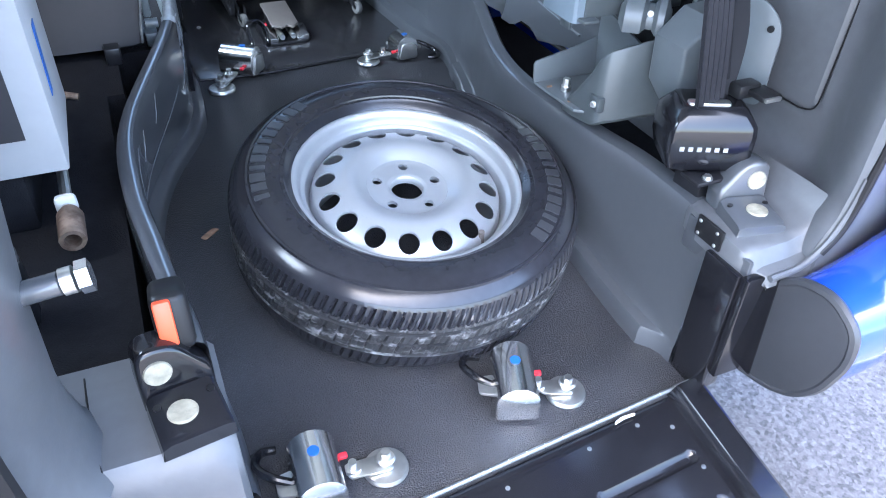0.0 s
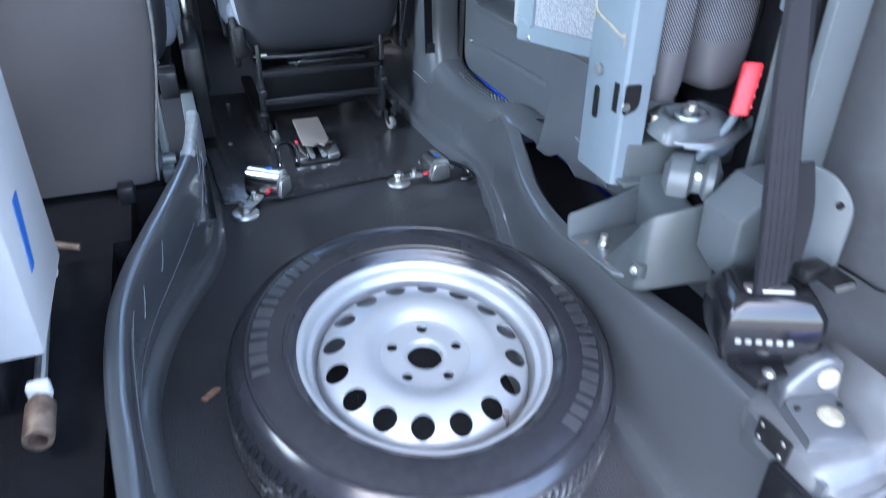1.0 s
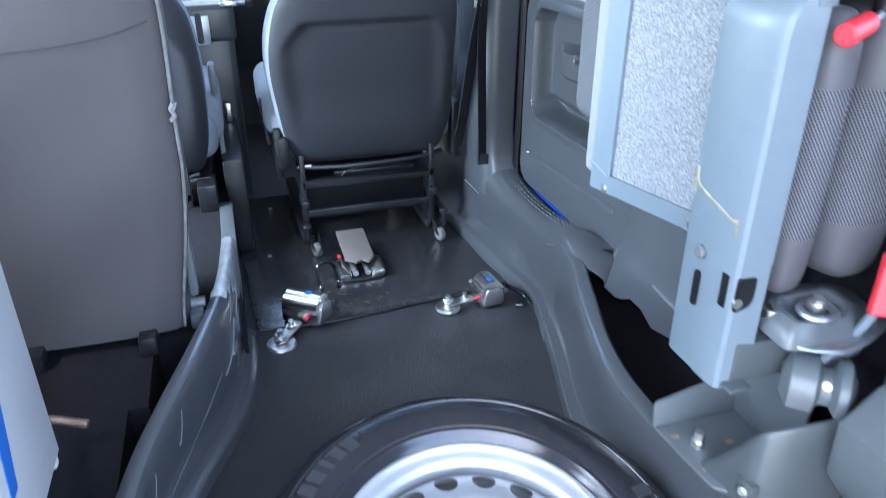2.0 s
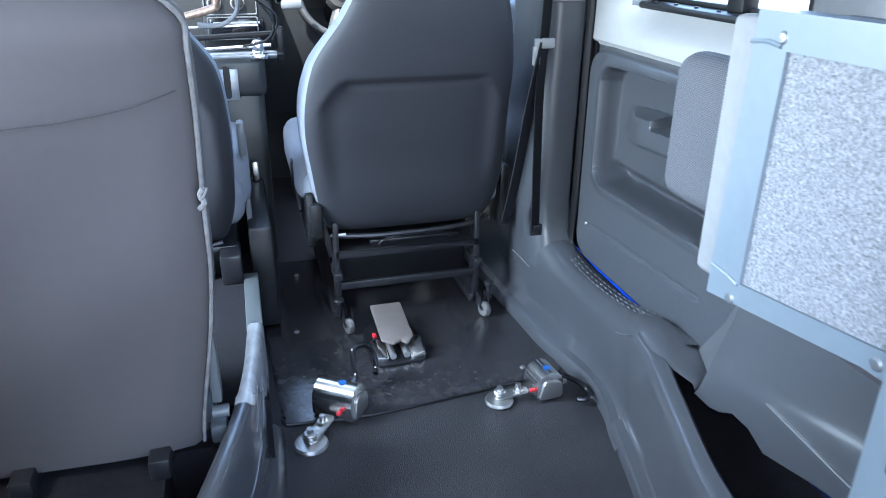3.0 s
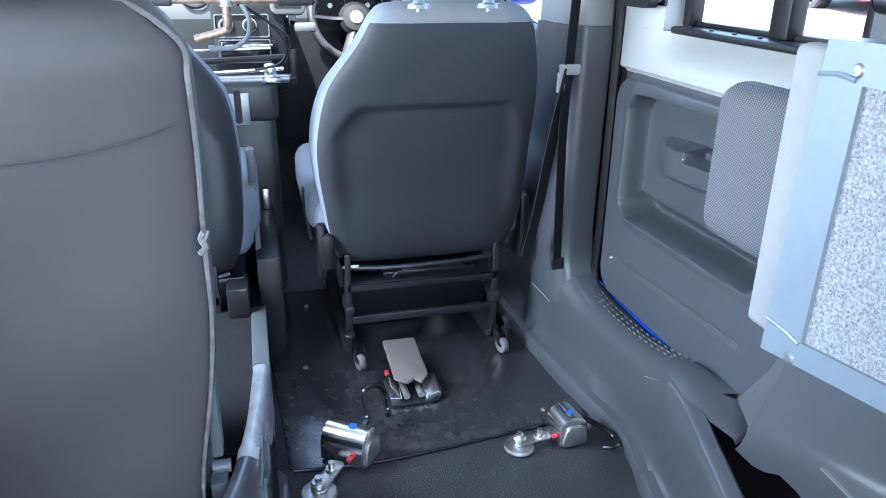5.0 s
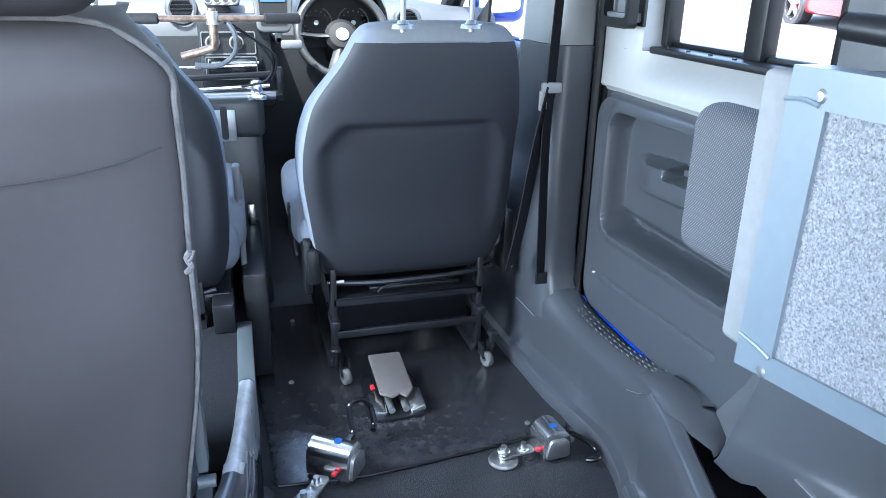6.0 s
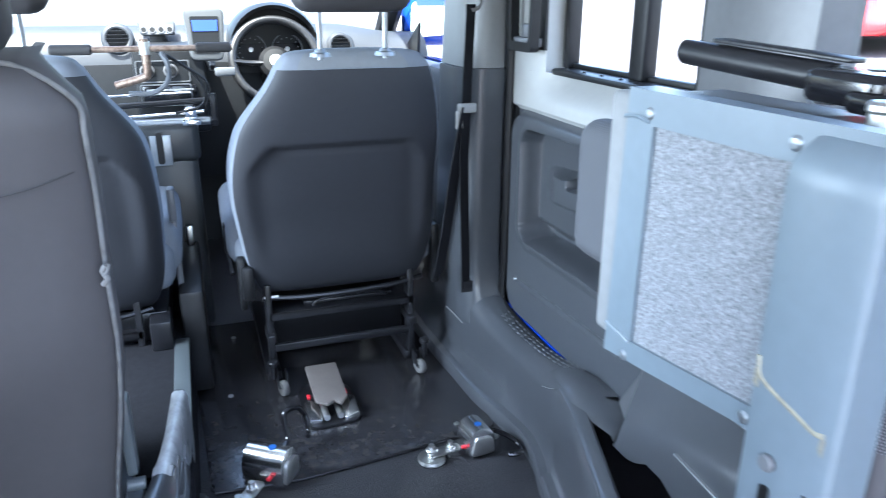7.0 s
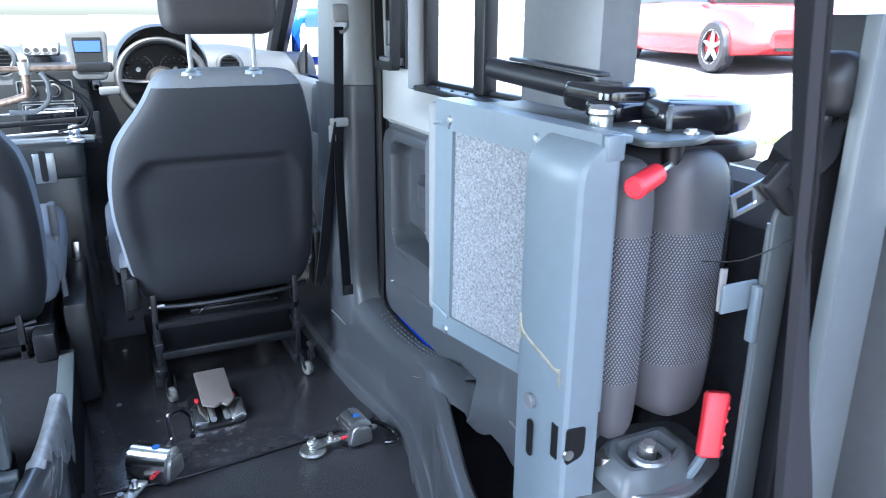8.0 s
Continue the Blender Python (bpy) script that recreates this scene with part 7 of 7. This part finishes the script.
for x in (0.443, 0.507):
    k = part("knob", lathe([(0.0, 0.018), (0.013, 0.018), (0.015, 0.012), (0.016, 0.0)], (x, 3.163, 0.785), 22, (0, -1, 0)), M_BLACKP, dash)
    part("knob_ring", lathe([(0.016, 0.006), (0.020, 0.005), (0.020, 0.0), (0.016, 0.0)], (x, 3.163, 0.785), 24, (0, -1, 0), close=True), M_RINGG, k, "pale ring")
# console with gear slot
cons = thing("centre_console", (0.5, 3.1, 0.02), "grey console block with gear slot", "console")
part("upper_block", join(bx(0.36, 3.02, 0.54, 0.566, 3.22, 0.655, 0.022, 3), bx(0.37, 3.03, 0.02, 0.556, 3.52, 0.56, 0.02, 3)), M_CONS, cons)
part("gear_plate", bx(0.433, 3.0165, 0.536, 0.488, 3.0205, 0.622, 0.001), M_STEELD, cons, "bright brushed plate round the slot")
part("slot", plate(rounded([(-0.009, -0.045), (0.009, -0.045), (0.009, 0.045), (-0.009, 0.045)], 0.009, 5), (0.458, 3.0165, 0.586), (1, 0, 0), (0, 0.0, 1), 0.002), M_BLACKP, cons, "dark gear slot")
part("clamp", join(bx(0.525, 3.0, 0.648, 0.575, 3.06, 0.662, 0.003), bx(0.532, 3.01, 0.66, 0.568, 3.05, 0.70, 0.012), cy((0.548, 3.008, 0.688), (0.548, 3.0, 0.688), 0.007, seg=6)), M_CHROME, cons, "bright alloy clamp")
part("foot_lever", bx(0.50, 2.99, 0.30, 0.52, 3.0, 0.36, 0.004), M_ZINC, cons)
# hand-control frame
hc = thing("hand_control", (0.5, 3.03, 0.66), "steel hand control frame with black foam handlebar", "control")
part("handlebar", cy((0.225, 2.98, 0.860), (0.675, 2.98, 0.860), 0.008, seg=16), M_RUSTY, hc, "tarnished steel bar")
for x0, x1 in ((0.225, 0.325), (0.58, 0.672)):
    part("grip", cy((x0, 2.98, 0.860), (x1, 2.98, 0.860), 0.0135, seg=18, bev=0.004), M_GRIP, hc, "black foam grip")
part("stem", tube([(0.452, 2.98, 0.885), (0.452, 2.98, 0.80), (0.44, 2.985, 0.785), (0.37, 3.0, 0.765)], 0.011, 12, 3), M_RUSTY, hc, "tarnished steel stem")
part("stem_clamp", cy((0.452, 2.98, 0.845), (0.452, 2.98, 0.878), 0.015, seg=14), M_ZINC, hc)
part("support_tube", cy((0.30, 3.04, 0.652), (0.60, 3.04, 0.655), 0.012, seg=16), M_STEELD, hc)
part("guide_rod", cy((0.30, 3.02, 0.672), (0.585, 3.02, 0.684), 0.005, seg=12), M_CHROME, hc, "bright thin rod")
part("guide_rod", cy((0.30, 3.06, 0.728), (0.555, 3.06, 0.733), 0.004, seg=12), M_CHROME, hc, "bright thin rod")
part("support_bar", join(cy((0.30, 3.05, 0.700), (0.612, 3.05, 0.712), 0.008, seg=12), cy((0.56, 3.04, 0.655), (0.62, 3.04, 0.657), 0.011, seg=12), bx(0.605, 3.03, 0.64, 0.622, 3.06, 0.73, 0.003)), M_BLACKM, hc)
part("hose", tube([(0.49, 2.97, 0.85), (0.505, 2.96, 0.82), (0.50, 2.965, 0.775), (0.46, 2.975, 0.745), (0.40, 2.985, 0.745)], 0.0065, 8), M_GREY, hc, "grey hose")
part("cable", tube([(0.50, 2.99, 0.845), (0.56, 2.985, 0.80), (0.595, 2.99, 0.745), (0.575, 3.0, 0.70), (0.51, 3.0, 0.685)], 0.0035, 8), M_BLACKP, hc, "black control cable")
part("cable", tube([(0.48, 2.99, 0.85), (0.55, 2.985, 0.81), (0.605, 2.99, 0.76), (0.59, 3.0, 0.70)], 0.003, 8), M_BLACKP, hc, "black control cable")
# displays
dp = thing("control_display", (0.625, 3.2, 0.82), "pale handset with small blue screen", "display")
cs = part("case", plate(rounded([(-0.048, -0.074), (0.046, -0.074), (0.059, 0.074), (-0.059, 0.074)], 0.020), (0.615, 3.195, 0.880), (1, 0, 0), (0, 0.22, 1), 0.026, 0.006), M_INSTR, dp, "pale grey rounded case")
part("face", plate(rounded([(-0.037, -0.050), (0.036, -0.050), (0.041, 0.056), (-0.041, 0.056)], 0.006), (0.615, 3.1685, 0.880), (1, 0, 0), (0, 0.22, 1), 0.002), M_DASH, cs, "dark face panel")
part("screen", plate([(-0.034, 0.014), (0.034, 0.014), (0.036, 0.046), (-0.036, 0.046)], (0.615, 3.1660, 0.880), (1, 0, 0), (0, 0.22, 1), 0.0015), M_SCREEN, dp, "lit blue screen")
for x in (0.598, 0.632):
    part("button", lathe([(0.0, 0.003), (0.010, 0.003), (0.011, 0.0)], (x, 3.1595, 0.852), 18, (0, -1, 0.22)), M_GREY, dp)
part("bracket", join(bx(0.615, 3.17, 0.78, 0.635, 3.55, 0.80, 0.004), bx(0.615, 3.17, 0.78, 0.635, 3.20, 0.83, 0.004), bx(0.63, 3.15, 0.765, 0.69, 3.18, 0.79, 0.006)), M_GREY, dp)
gp = thing("gauge_pod", (0.494, 3.563, 0.855), "pale pod with four small buttons", "control")
part("case", plate(rounded([(-0.050, -0.026), (0.056, -0.024), (0.060, 0.022), (0.0, 0.031), (-0.062, 0.022)], 0.010), (0.472, 3.563, 0.887), (1, 0, 0), (0, 0.35, 1), 0.02, 0.005), M_INSTR, gp)
part("face", plate(rounded([(-0.046, -0.019), (0.050, -0.018), (0.053, 0.013), (0.0, 0.019), (-0.054, 0.013)], 0.006), (0.472, 3.5415, 0.887), (1, 0, 0), (0, 0.35, 1), 0.002), M_GREY, gp, "grey face panel")
for k in range(4):
    b = part("button", lathe([(0.0, 0.002), (0.0085, 0.002), (0.009, 0.0)], (0.431 + 0.0270 * k, 3.5375, 0.884), 16, (0, -1, 0.35)), M_BLACKP, gp)
    part("button_ring", lathe([(0.0085, 0.003), (0.0112, 0.0028), (0.0112, 0.0)], (0.431 + 0.0270 * k, 3.5375, 0.884), 16, (0, -1, 0.35)), M_RINGG, b)
part("foot", bx(0.447, 3.55, 0.82, 0.497, 3.60, 0.866, 0.004), M_BLACKP, gp)
# steering wheel
sw = thing("steering_wheel", (0.832, 3.34, 0.79), "black leather steering wheel with pale emblem disc", "steering wheel")
sc, sr = Vector((0.832, 3.338, 0.793)), 0.138
ax = Vector((0, -0.90, 0.42)).normalized()
ux = Vector((1, 0, 0))
uy = ax.cross(ux).normalized()
if uy.z < 0:
    uy = -uy
part("rim", tube([sc + (ux * math.cos(2 * math.pi * k / 24) + uy * math.sin(2 * math.pi * k / 24)) * sr for k in range(24)], 0.0135, 12, 4, True), M_LEATHER, sw)
for a in (0, 180, 250, 290):
    d = ux * math.cos(radians(a)) + uy * math.sin(radians(a))
    part("spoke", tube([sc - ax * 0.02 + d * 0.035, sc - ax * 0.018 + d * 0.082, sc + d * sr], 0.0165, 8, 3, flat=0.5), M_LEATHER, sw)
part("airbag_hub", lathe([(0.0, 0.018), (0.041, 0.015), (0.054, 0.004), (0.054, -0.02)], sc - ax * 0.02, 28, ax), M_BLACKP, sw)
part("emblem", lathe([(0.0, 0.002), (0.020, 0.002), (0.021, 0.0)], sc - ax * 0.002, 24, ax), M_ZINC, sw, "pale round emblem disc")
part("column", cy(sc - ax * 0.03, sc - ax * 0.22, 0.035, seg=18), M_BLACKP, sw)
# front door card and wing mirror
fd = thing("door_2", (1.32, 3.1, 0.2), "front door with pale upper card", "door", kind="structure")
part("card_lower", bx(1.285, 2.76, 0.20, 1.34, 3.96, 0.62, 0.02), M_DOOR, fd)
part("card_upper", bx(1.29, 2.74, 0.60, 1.36, 3.96, 0.785, 0.02), M_DASHL, fd, "pale grey upper door card")
mi = thing("wing_mirror", (1.45, 3.70, 0.80), "blue wing mirror outside the front door", "mirror")
part("shell", bx(1.385, 3.71, 0.800, 1.60, 3.82, 1.03, 0.045, 4), M_BLUE, mi)
part("mirror_glass", plate(rounded([(0.0, 0.0), (0.17, 0.01), (0.17, 0.135), (0.01, 0.14)], 0.03, 5), (1.40, 3.704, 0.835), (1, 0, 0), (0, 0.05, 1), -0.003), M_MIRROR, mi)
part("foot", tube([(1.36, 3.66, 0.79), (1.40, 3.70, 0.81), (1.45, 3.74, 0.84)], 0.022, 10, 3), M_BLACKP, mi)
part("corner_trim", plate([(3.46, 0.79), (3.64, 0.79), (3.44, 0.90)], (1.352, 0, 0), (0, 1, 0), (0, 0, 1), 0.01), M_BLACKP, mi)
